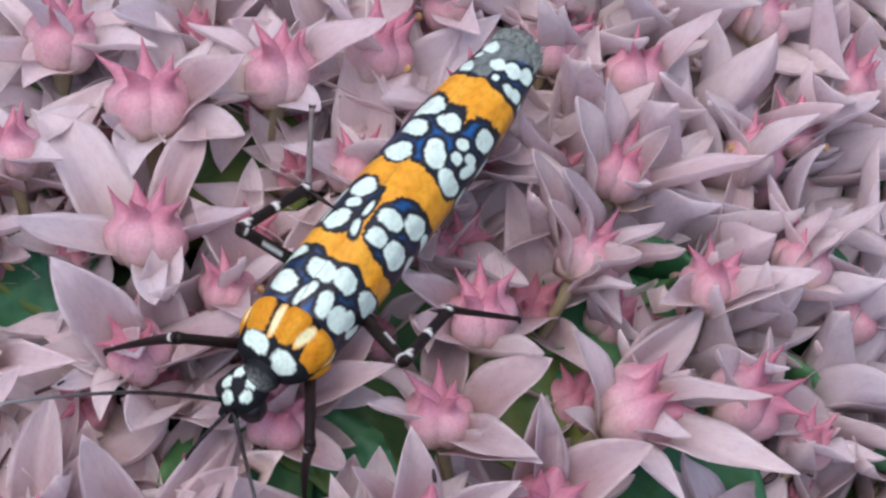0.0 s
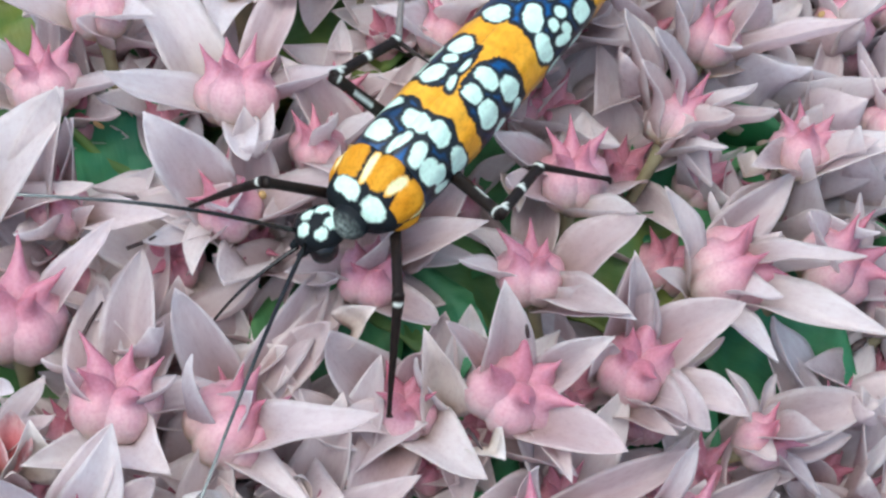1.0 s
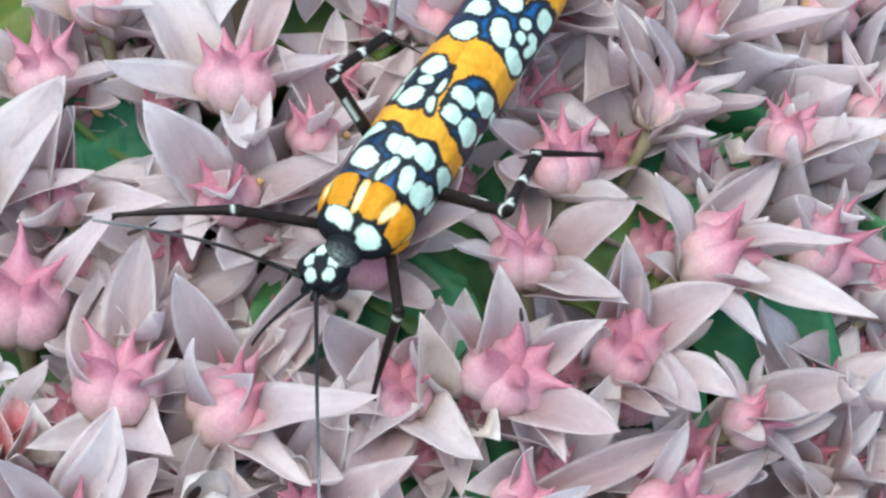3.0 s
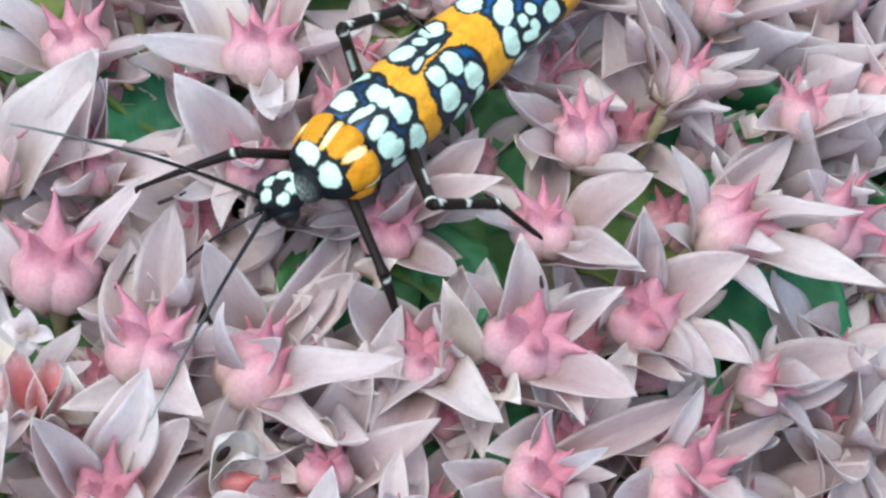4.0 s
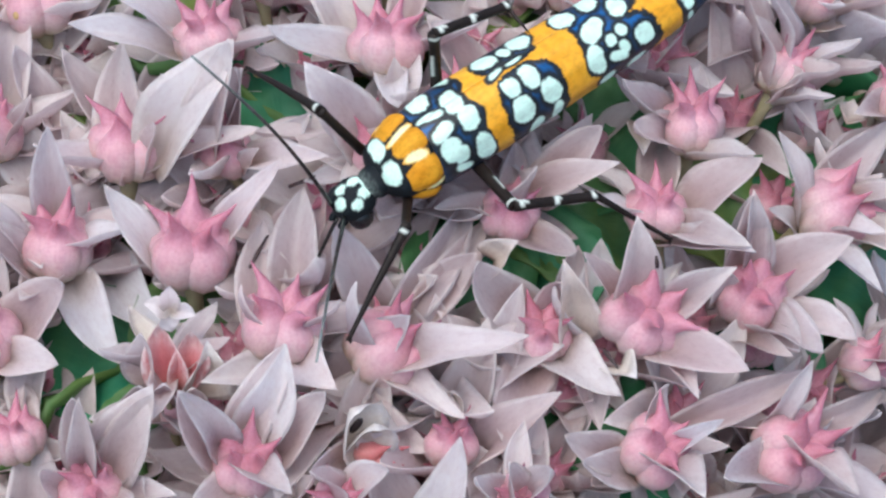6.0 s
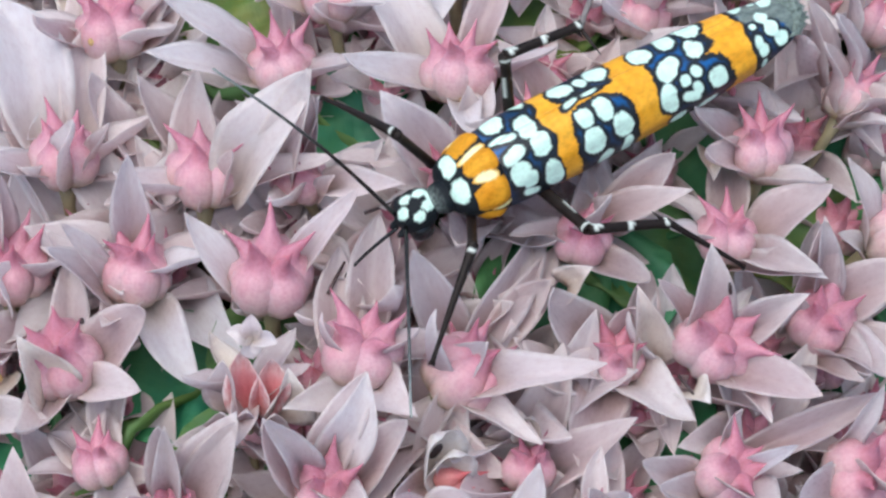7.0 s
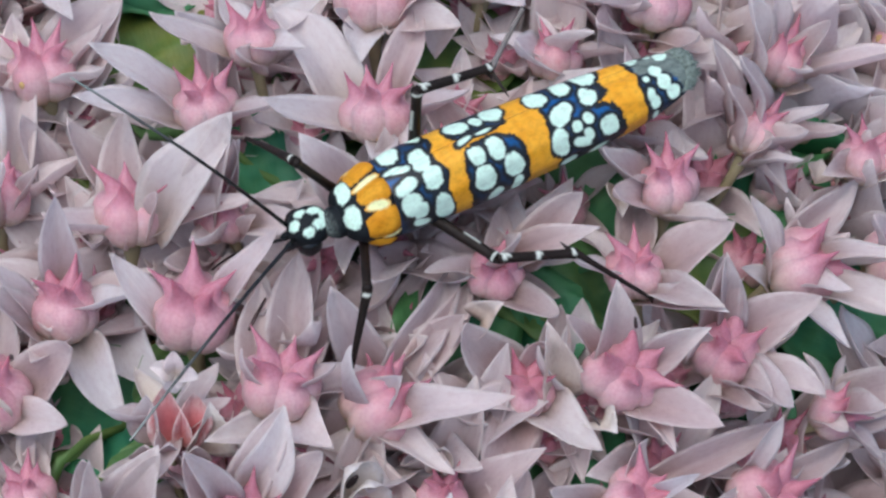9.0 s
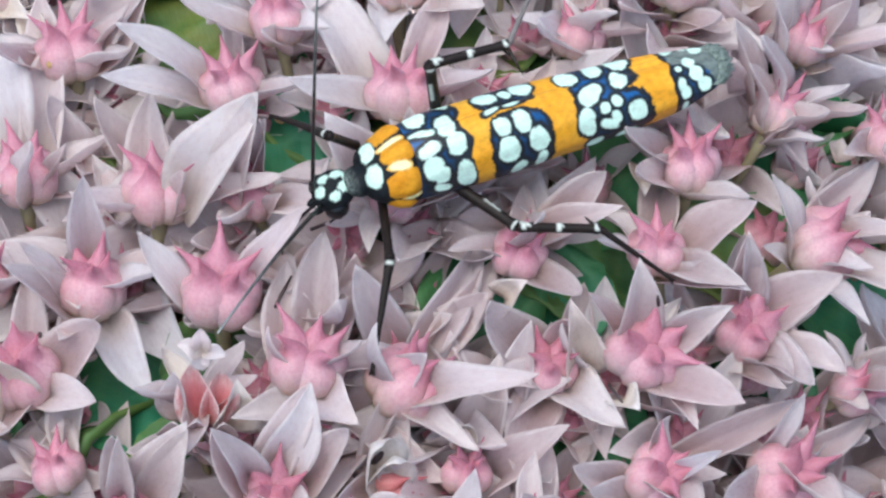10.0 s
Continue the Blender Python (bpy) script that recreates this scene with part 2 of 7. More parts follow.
def carpel_mesh(seed, mat, spread, spike, plump):
    """A plump follicle with a drawn-out point, leaning out along x."""
    rng = random.Random(seed)
    rows = [(0.12, 0.00, 0.10), (0.26, 0.20, 0.30), (0.42, 0.46, 0.50), (0.52, 0.80, 0.61), (0.54, 1.12, 0.61), (0.52, 1.40, 0.54),
            (0.50, 1.62, 0.43), (0.50 + 0.08 * spread, 1.80, 0.30), (0.53 + 0.26 * spread, 2.06 + 0.1 * spike, 0.165),
            (0.58 + 0.50 * spread, 2.34 + 0.3 * spike, 0.074), (0.62 + 0.70 * spread, 2.64 + 0.5 * spike, 0.012)]
    pts = [(x * MM, rng.uniform(-0.02, 0.02) * MM, z * MM) for x, z, r in rows]
    verts, faces = tube(pts, [r * (plump if z < 1.5 else 1) * MM for x, z, r in rows], 10)
    return mesh_of("carpel", verts, faces, mat)


PETALS = [petal_mesh(k, w, c, a, h, PETAL) for k, (w, c, a, h) in enumerate((
    (0.175, 0.30, 0.06, 0.05), (0.190, 0.22, 0.03, 0.06), (0.165, 0.42, 0.08, -0.05), (0.200, 0.18, 0.10, -0.04), (0.180, 0.34, 0.02, 0.08), (0.190, 0.28, 0.05, 0.02),
    (0.170, 0.50, 0.04, 0.04), (0.185, 0.26, -0.03, 0.10), (0.160, 0.38, 0.11, 0.0)))]
PETALS_WHITE = [petal_mesh(20 + k, w, c, a, h, PETAL_WHITE) for k, (w, c, a, h) in enumerate((
    (0.170, 0.30, 0.06, 0.02), (0.190, 0.20, 0.05, 0.06), (0.180, 0.36, 0.09, -0.05), (0.165, 0.44, 0.02, 0.08), (0.185, 0.26, 0.10, 0.03)))]
PETALS_DRY = [petal_mesh(40 + k, w, c, a, h, PETAL_DRY) for k, (w, c, a, h) in enumerate(((0.24, 0.55, 0.05, -0.12), (0.22, 0.45, -0.06, 0.15)))]
PETALS_RED = [petal_mesh(50 + k, 0.22, 0.3, 0.04, 0.05, PETAL_RED) for k in range(2)]
CARPELS = [carpel_mesh(k, CARPEL, s, t, p) for k, (s, t, p) in enumerate(((0.55, 0.1, 1.16), (0.85, -0.1, 1.20), (0.30, 0.2, 1.14), (1.0, -0.2, 1.16), (0.15, -0.4, 1.14)))]
CARPELS_RED = [carpel_mesh(9 + k, CARPEL_RED, 0.2, 0.0, 0.9) for k in range(2)]
STALK_MESH = mesh_of("pedicel", *tube([(0, 0, 0.1 * MM), (0, 0, -1.2 * MM), (0.1 * MM, 0, -3 * MM), (0.5 * MM, 0.1 * MM, -5 * MM), (1.2 * MM, 0.2 * MM, -8 * MM)],
                                      [0.45 * MM, 0.22 * MM, 0.20 * MM, 0.22 * MM, 0.3 * MM], 8), STALK)
ANTHER_MESH = mesh_of("anther", *tube([(0, 0, -0.12 * MM), (0, 0, -0.07 * MM), (0, 0, 0.05 * MM), (0, 0, 0.12 * MM)], [0.04 * MM, 0.10 * MM, 0.11 * MM, 0.04 * MM], 7), ANTHER)
chance = random.Random(11)


def petal_pose(azimuth, rise, length, twist=0.0):
    return (Matrix.Rotation(radians(azimuth), 4, "Z") @ Matrix.Rotation(radians(-rise), 4, "Y")
            @ Matrix.Rotation(radians(twist), 4, "X") @ Matrix.Scale(length * MM, 4))


def bloom(m, size, petals=(), more=(), label="pale pink sedum flower with rose carpels and pointed petals", meshes=None, carpels=None, anthers=1, placed=()):
    """One star flower: five petals round five carpels on a short stalk. placed: petals from base to tip, with the way their inner face looks (mm)."""
    # flowers on the far shoulder of the head lean outward
    ease = min(1.0, max(0.0, (m.translation.x - 0.0095) / 0.005)) * min(1.0, max(0.0, (m.translation.y + 0.0005) / 0.005))
    m = Matrix.Translation(m.translation) @ Matrix.Rotation(radians(24 * ease), 4, (-0.75, 0.65, 0)) @ m.to_3x3().to_4x4()
    thing = new("sedum_flower")
    thing.matrix_basis = m
    tagged(thing, label, "flower", "flowers of the sedum head")
    if not petals and not more:
        petals = [(72 * k + 36 + chance.uniform(-12, 12), chance.uniform(8, 40), size * chance.uniform(3.6, 4.3)) for k in range(5)]
    # whitish petals commoner up and right, standing in for brighter light there
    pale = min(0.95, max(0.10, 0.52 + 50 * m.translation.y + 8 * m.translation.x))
    for azimuth, rise, length in petals:
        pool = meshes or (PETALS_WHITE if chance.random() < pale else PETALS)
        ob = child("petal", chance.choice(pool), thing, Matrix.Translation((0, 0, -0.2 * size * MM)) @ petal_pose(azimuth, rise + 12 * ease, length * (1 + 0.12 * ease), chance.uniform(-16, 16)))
    for x, y, z, azimuth, rise, twist, length, width, tone in more:
        # pinker, darker petals low on the right: shade put into the petal colour
        shaded = m.translation.y < -0.0005 and m.translation.x > 0.003 and chance.random() < 0.65
        pool = {"p": PETALS, "w": PETALS if shaded else PETALS_WHITE, "c": PETALS_DRY}[tone]
        wide = width / 0.36
        shape = (Matrix.Translation((x * MM, y * MM, z * MM)) @ Matrix.Rotation(radians(azimuth), 4, "Z") @ Matrix.Rotation(radians(-rise), 4, "Y")
                 @ Matrix.Rotation(radians(twist + chance.uniform(-8, 8)), 4, "X") @ Matrix.Diagonal((length * MM, wide * MM, (length + wide) / 2 * MM, 1)))
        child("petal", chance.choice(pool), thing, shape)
    for base, tip, face, width, tone in placed:
        base, tip = Vector(base), Vector(tip)
        ax = (tip - base).normalized()
        az = (Vector(face) - ax * ax.dot(Vector(face))).normalized()
        ay = az.cross(ax)
        long, wide = (tip - base).length, width / 0.36
        turn = Matrix((ax, ay, az)).transposed().to_4x4()
        shape = Matrix.Translation(base * MM) @ turn @ Matrix.Diagonal((long * MM, wide * MM, (long + wide) / 2 * MM, 1))
        child("petal", chance.choice({"p": PETALS, "w": PETALS_WHITE, "c": PETALS_DRY, "r": PETALS_RED}[tone]), thing, m.inverted() @ shape)
    for k in range(5 if carpels != () else 0):
        turn = Matrix.Rotation(radians(72 * k + chance.uniform(-7, 7)), 4, "Z") @ Matrix.Rotation(radians(chance.uniform(-5, 5)), 4, "Y")
        child("carpel", chance.choice(carpels or CARPELS), thing, Matrix.Translation((0, 0, -0.42 * size * MM)) @ turn @ Matrix.Scale(size * chance.uniform(0.95, 1.05), 4))
    child("pedicel", STALK_MESH, thing, Matrix.Scale(size, 4))
    for k in range(anthers if chance.random() < 0.3 else 0):
        a, d = chance.uniform(0, 6.28), chance.uniform(1.15, 1.5) * size
        child("anther", ANTHER_MESH, thing, Matrix.Translation((d * math.cos(a) * MM, d * math.sin(a) * MM, 0.75 * size * MM)))
    return thing


def low_bloom(m, size, reach):
    """A smaller, more closed flower of the lower storey, its petals steep."""
    petals = [(72 * k + chance.uniform(-14, 14), chance.uniform(14, 56), reach * chance.uniform(0.85, 1.05)) for k in range(5)]
    return bloom(m, size * 0.86, petals, (), "pale pink sedum flower half hidden under its neighbours", None, None, 0)


def half_open_bloom(m, size, petals, more=(), placed=()):
    return bloom(m, size, petals, more, "half-open cream sedum flower with a red heart", PETALS + PETALS_DRY, () if placed else CARPELS_RED, 0, placed)


# ---- the ground far below and the leaves under the flower head ----
def ground():
    verts, faces, n = [], [], 24
    for i in range(n + 1):
        for j in range(n + 1):
            x, y = (i / n * 2 - 1), (j / n * 2 - 1)
            x, y = 60 * x * abs(x) ** 2, 60 * y * abs(y) ** 2
            verts.append((x, y, -0.42 + 0.01 * noise.noise((x * 9, y * 9, 0))))
    for i in range(n):
        for j in range(n):
            a = i * (n + 1) + j
            faces.append((a, a + n + 1, a + n + 2, a + 1))
    tagged(new("ground", mesh_of("ground", verts, faces, SOIL)), "dark bare garden soil below the plant", "ground", kind="structure")


def leaf_mesh(seed, length, width):
    rng = random.Random(seed)
    nu, nv = 16, 9
    top, bottom = [], []
    for i in range(nu):
        u = i / (nu - 1)
        half = width * (math.sin(math.pi * min(1, u * 0.96 + 0.03)) ** 0.75) * (1 - 0.25 * u) * (1 + 0.035 * math.sin(u * 15 + seed)) + 0.0003
        for j in range(nv):
            v = 2 * j / (nv - 1) - 1
            z = -0.25 * length * u * u + 0.5 * half * v * v + 0.0006 * math.sin(20 * u + 4 * v + seed)
            top.append((length * u, half * v, z))
            bottom.append((length * u, half * v, z - 0.0012 * (1 - 0.7 * v * v)))
    verts, faces, o = top + bottom, [], nu * nv
    for i in range(nu - 1):
        for j in range(nv - 1):
            a = i * nv + j
            faces.append((a, a + nv, a + nv + 1, a + 1))
            faces.append((o + a, o + a + 1, o + a + nv + 1, o + a + nv))
        a, b = i * nv, i * nv + nv - 1
        faces.append((a, o + a, o + a + nv, a + nv))
        faces.append((b, b + nv, o + b + nv, o + b))
    return mesh_of("leaf", verts, faces, LEAF)


def dome(x, y):
    """Height of the flower head's rounded top over x, y."""
    return 0.00099 + 0.033 * x + 0.255 * y - 13.7 * x * x + 6.0 * x * y - 3.5 * y * y


def plant():
    """The main stem, its side branches and the fleshy leaves that show green between the flowers."""
    thing = tagged(new("sedum_plant"), "green sedum stem with fleshy leaves under the flower head", "plant")
    child("stem", mesh_of("stem", *tube([(0.004, 0.03, -0.42), (0.004, 0.028, -0.2), (0.005, 0.024, -0.09), (0.006, 0.018, -0.03)], [0.006, 0.005, 0.0045, 0.004], 12), STALK), thing)
    rng = random.Random(5)
    for k in range(40):
        x, y = rng.uniform(-0.028, 0.038), rng.uniform(-0.022, 0.032)
        end = Vector((x, y, dome(x, y) - 0.007))
        start = Vector((0.006, 0.018, -0.034))
        mid = start.lerp(end, 0.55) + Vector((0, 0, -0.006))
        child("branch", mesh_of("branch", *tube([start, mid, end], [0.0018, 0.0012, 0.0008], 8), STALK), thing)
    shapes = [leaf_mesh(s, 0.012 + 0.001 * s, 0.0042 + 0.0004 * s) for s in range(3)]
    for k in range(330):
        x, y = rng.uniform(-0.034, 0.042), rng.uniform(-0.030, 0.036)
        z = dome(x, y) - 0.0040 - rng.uniform(0, 0.005)
        turn = rng.uniform(0, 360)
        fall = math.degrees(math.atan(0.033 - 27.4 * x + 6.0 * y)) * math.cos(radians(turn)) + math.degrees(math.atan(0.255 + 6.0 * x - 7.0 * y)) * math.sin(radians(turn))
        m = pose(x, y, z, rng.uniform(-15, 15), -fall + rng.uniform(-6, 14), turn)
        child("leaf", shapes[k % 3], thing, m)

    def leaf_at(m, size):
        child("leaf", shapes[1], thing, m @ Matrix.Diagonal((size, size * 1.3, size, 1)))

    # leaf tips that fill the openings between the flowers
    leaf_at(pose(-0.00489, -0.00422, -0.00334, -15.31, -10.92, 166.94), 0.35)
    leaf_at(pose(-0.00533, 0.00662, -0.00091, 1.50, -18.70, 107.18), 0.35)
    leaf_at(pose(-0.00257, 0.00533, 0.00019, 1.68, 17.65, -74.96), 0.35)
    leaf_at(pose(0.00399, -0.00022, -0.00110, 17.38, 7.23, 0.09), 0.35)
    leaf_at(pose(0.00716, -0.00100, -0.00134, -15.11, 9.63, -160.06), 0.35)
    leaf_at(pose(0.00251, -0.00030, -0.00101, 2.91, 17.72, -67.19), 0.35)
    leaf_at(pose(0.00869, 0.00059, -0.00190, 17.96, 3.29, 7.07), 0.35)
    leaf_at(pose(-0.01005, -0.00570, -0.00478, -17.28, -5.63, 146.57), 0.35)
    leaf_at(pose(0.00913, 0.00340, -0.00029, -9.89, 16.13, -144.74), 0.35)
    leaf_at(pose(0.00129, 0.00670, 0.00030, 15.53, -10.50, 12.10), 0.35)
    leaf_at(pose(-0.00582, -0.00390, -0.00248, 16.51, -5.95, 16.18), 0.35)
    leaf_at(pose(0.01147, 0.00205, -0.00218, 15.05, -9.94, 46.35), 0.35)
    leaf_at(pose(0.01293, 0.00091, -0.00362, 17.81, 3.35, -25.82), 0.35)
    leaf_at(pose(0.01020, -0.00138, -0.00295, 8.26, 15.54, -56.66), 0.35)
    leaf_at(pose(0.00783, -0.00414, -0.00270, -16.73, 6.22, -148.97), 0.35)
    leaf_at(pose(-0.00825, 0.01088, -0.00001, 16.52, -5.85, 20.32), 0.41)
    leaf_at(pose(-0.00651, -0.00540, -0.00290, 14.01, 10.59, -35.33), 0.35)
    leaf_at(pose(0.00864, -0.00791, -0.00378, -18.17, 0.07, 164.03), 0.35)


ground()
plant()

# ---- the flowers of the head ----
bloom(pose(-0.00971, -0.00400, -0.00215, -0.16, -7.25, 11.93), 0.96, [(438, 24, 3.37), (242, 24, 3.37)], [(-0.49, -0.63, 0.21, 167, 84, -57, 2.42, 1.09, 'c'), (0.46, 0.05, 0.06, -10, 42, 26, 3.30, 1.57, 'p'), (0.24, -0.44, 0.01, -43, 24, 19, 2.86, 1.01, 'w')])
bloom(pose(-0.00781, -0.00189, -0.00104, -4.26, 12.95, 63.29), 0.88, [(324, 24, 3.08), (97, 24, 3.08), (282, 40, 2.82)], [(0.55, 0.35, 0.34, 48, 81, -16, 3.47, 1.04, 'p'), (-0.38, 0.41, -0.28, 147, 49, -43, 3.30, 1.11, 'p'), (-0.03, -0.22, -0.28, -120, -20, 15, 3.30, 1.27, 'w'), (-0.05, 0.69, -0.23, 148, 60, -58, 3.30, 0.80, 'w')])
bloom(pose(-0.00411, -0.00252, -0.00048, -6.32, 1.81, 15.90), 1.02, [], [(-0.55, -0.08, -0.29, 144, 56, -29, 3.45, 0.94, 'w'), (0.42, -0.03, -0.02, 7, 53, 27, 3.78, 0.94, 'w')])
bloom(pose(-0.01018, 0.00233, -0.00094, -15.07, 12.30, 42.61), 0.89, [(166, 24, 3.10), (337, 24, 3.10)], [(0.00, 0.56, -0.05, 72, 40, -12, 5.66, 2.16, 'w'), (0.42, -0.01, 0.14, 37, 40, 5, 4.63, 1.49, 'w'), (-0.42, -0.62, -0.05, -100, 67, 75, 2.80, 1.12, 'w'), (-0.27, 1.17, -0.18, 69, 12, -11, 3.27, 0.67, 'p'), (0.24, -0.56, -0.07, -83, 58, 63, 2.58, 0.57, 'p')])
bloom(pose(-0.00608, 0.00083, -0.00003, -14.91, 12.46, 36.21), 0.89, [(173, 24, 3.12), (359, 24, 3.12)], [(0.11, -0.64, -0.04, -53, 28, 34, 3.90, 0.95, 'w'), (0.04, 0.67, 0.08, 51, 38, 0, 3.30, 1.30, 'p'), (0.04, -0.74, -0.04, -91, 66, 75, 2.20, 0.79, 'p'), (-0.36, -0.47, -0.10, -96, 69, 75, 0.69, 0.79, 'p')], placed=[((-5.3, 0.0, 0.45), (-2.9, 1.81, 3.8), (-0.40, -0.55, 0.72), 2.0, 'w')])
bloom(pose(-0.00393, 0.00397, 0.00108, -19.18, 4.57, 25.97), 0.80, [(304, 24, 2.80), (121, 24, 2.80)], [(-0.03, 0.56, 0.10, 171, 44, -41, 4.21, 1.16, 'w'), (0.35, 0.27, 0.11, 70, 29, -2, 3.30, 0.74, 'p'), (-0.28, 0.35, -0.09, 177, 27, -34, 3.98, 1.15, 'w')])
bloom(pose(0.00105, 0.00330, 0.00151, -16.46, 10.39, 36.80), 0.87, [(322, 24, 3.05)], [(-0.14, 0.69, 0.11, 94, 31, -19, 4.53, 1.63, 'w'), (-0.17, 0.26, -0.09, 158, 25, -33, 3.50, 1.22, 'w'), (-0.12, -0.26, -0.07, -105, -6, 12, 1.91, 1.44, 'w'), (0.52, 0.27, 0.19, 28, 39, 12, 3.55, 1.23, 'p')], placed=[((1.0, 2.7, 1.75), (1.42, 0.85, 2.1), (0, -0.3, 0.95), 1.0, 'w')])
bloom(pose(-0.01152, -0.00100, -0.00201, -19.28, 3.86, -1.35), 0.87, [(415, 24, 3.05), (143, 24, 3.05), (327, 40, 2.79)], [(-0.26, 0.56, 0.45, -122, 81, -75, 3.44, 0.73, 'p'), (0.21, -0.46, -0.32, -128, 61, -75, 1.92, 1.44, 'w')])
bloom(pose(-0.01242, -0.00364, -0.00291, 4.20, -1.53, 19.94), 0.78, [(91, 12, 2.81), (167, 24, 2.73), (204, 24, 2.73), (129, 24, 2.73)], [(0.95, -0.35, 0.29, -118, 21, -3, 1.47, 0.79, 'c'), (-0.12, -1.07, -0.17, -48, 31, 20, 3.17, 0.94, 'w')])
bloom(pose(-0.00166, -0.00489, -0.00068, -14.04, 10.48, 3.49), 0.90, [(10, 12, 3.25), (194, 52, 2.53), (333, 52, 2.53)], [(-0.45, 0.01, -0.29, 92, 31, -6, 3.60, 1.31, 'p'), (0.14, 0.62, 0.25, 83, 33, -3, 3.78, 1.40, 'p'), (0.25, -0.33, -0.25, -64, 15, 21, 2.37, 1.37, 'w'), (0.49, 0.35, 0.19, 69, 17, 4, 3.30, 0.93, 'p')])
bloom(pose(0.00079, -0.00510, -0.00130, 11.63, 38.56, 28.93), 1.02, [(162, 40, 3.27), (340, 52, 2.86)], [(0.30, 0.44, 0.19, 52, 36, -9, 4.97, 1.31, 'p'), (0.66, 0.39, 0.52, 47, 37, -7, 4.26, 1.24, 'p'), (0.14, -0.37, 0.33, -86, 64, 66, 4.83, 1.13, 'w'), (0.04, -0.36, -0.00, -88, 33, 36, 3.30, 0.91, 'w'), (0.10, -0.39, -0.14, -87, 34, 38, 3.30, 0.88, 'w')])
bloom(pose(-0.01164, 0.00989, -0.00043, -18.14, -10.29, 19.07), 0.91, [(377, 40, 2.90), (170, 24, 3.17)], [(0.39, -0.35, -0.25, 113, 37, -13, 4.14, 1.25, 'w'), (-0.36, -0.37, -0.01, -56, 1, 19, 1.93, 0.89, 'c'), (-0.48, 0.29, -0.13, -127, 55, -59, 3.04, 1.08, 'p'), (-1.54, -1.62, -1.04, 90, 13, -3, 1.86, 1.94, 'w'), (-1.00, -0.44, -0.49, -132, 48, -45, 2.02, 1.24, 'w')])
bloom(pose(-0.00872, 0.01047, 0.00074, -3.42, -8.45, 51.48), 0.87, [(60, 12, 3.57), (-40, 55, 3.57), (234, 24, 3.05), (113, 24, 3.05), (370, 24, 3.05)], [(-0.07, -0.06, -0.10, -60, 10, 18, 3.60, 1.24, 'w'), (-0.06, 0.34, -0.15, 167, 66, -47, 2.87, 1.07, 'w')])
bloom(pose(-0.00900, 0.00638, 0.00011, -18.84, 5.86, 35.58), 0.88, [(287, 24, 3.07), (136, 24, 3.07), (333, 40, 2.80)], [(0.16, -0.47, -0.17, 18, 28, 18, 4.00, 1.84, 'p'), (-0.29, 1.37, 0.14, 75, 16, -9, 2.08, 0.68, 'c'), (-0.30, 0.41, -0.17, -163, 40, -39, 3.30, 0.93, 'p'), (0.39, -0.13, 0.04, 18, 27, 18, 3.76, 1.73, 'p')])
bloom(pose(-0.00254, 0.00592, 0.00204, -19.54, -1.87, 12.83), 0.77, [(382, 24, 2.71), (104, 24, 2.71), (300, 24, 2.71)], [(-0.53, 0.23, -0.27, -174, 40, -39, 3.30, 0.91, 'w'), (0.06, -0.57, -0.39, -142, 48, -49, 1.57, 0.89, 'p')])
bloom(pose(0.00098, 0.00722, 0.00228, -17.12, 8.05, 24.30), 0.92, [(437, 24, 3.22), (375, 40, 2.95)], [(-0.65, -0.29, -0.48, -160, 50, -51, 1.74, 0.66, 'p'), (0.03, -0.23, -0.24, -63, 13, 27, 3.30, 1.28, 'w'), (-0.24, -0.20, -0.12, -124, -13, -4, 1.87, 1.18, 'w'), (0.46, -0.24, -0.11, -47, 46, 44, 3.30, 1.54, 'p')])
bloom(pose(-0.00153, 0.00965, 0.00245, -11.86, 13.89, 31.24), 0.88, [(-176, 52, 3.61), (40, 12, 3.17), (302, 24, 3.08), (111, 24, 3.08), (351, 24, 3.08)], [(-0.18, 0.12, -0.18, -177, 18, -27, 3.30, 0.87, 'w'), (-0.02, -0.13, -0.17, -156, -2, -15, 1.75, 1.21, 'w')])
bloom(pose(0.00426, 0.00815, 0.00258, -12.73, 16.01, 24.28), 0.87, [(434, 24, 3.04), (373, 52, 2.43), (135, 24, 3.04)], [(-0.36, -0.05, -0.01, -165, 9, -23, 1.91, 0.85, 'c'), (0.04, -0.08, -0.16, -85, 13, 23, 2.15, 0.86, 'w'), (0.44, 0.17, 0.11, -48, 45, 42, 3.52, 1.21, 'w')])
bloom(pose(0.00939, 0.00759, 0.00194, 1.96, 15.92, 52.65), 0.84, [(158, 22, 3.45), (16, 25, 3.45)], [(-0.52, -0.58, -0.64, -105, 38, 34, 2.13, 0.94, 'p')])
bloom(pose(0.00679, 0.00943, 0.00219, 6.47, 24.10, 56.10), 0.83, [(153, 44, 3.38), (-141, 12, 3.38)])
bloom(pose(0.00629, 0.00598, 0.00126, -1.31, 20.31, 59.84), 0.67, [(13, 25, 2.74), (-122, 54, 2.74), (125, 24, 2.34), (305, 24, 2.34), (69, 52, 1.88)])
bloom(pose(-0.01372, 0.01445, -0.00085, -5.75, 8.57, 56.09), 0.91, [(-105, 47, 3.74), (48, 12, 3.29), (124, 12, 3.29), (332, 24, 3.20), (190, 24, 3.20), (86, 24, 3.20)])
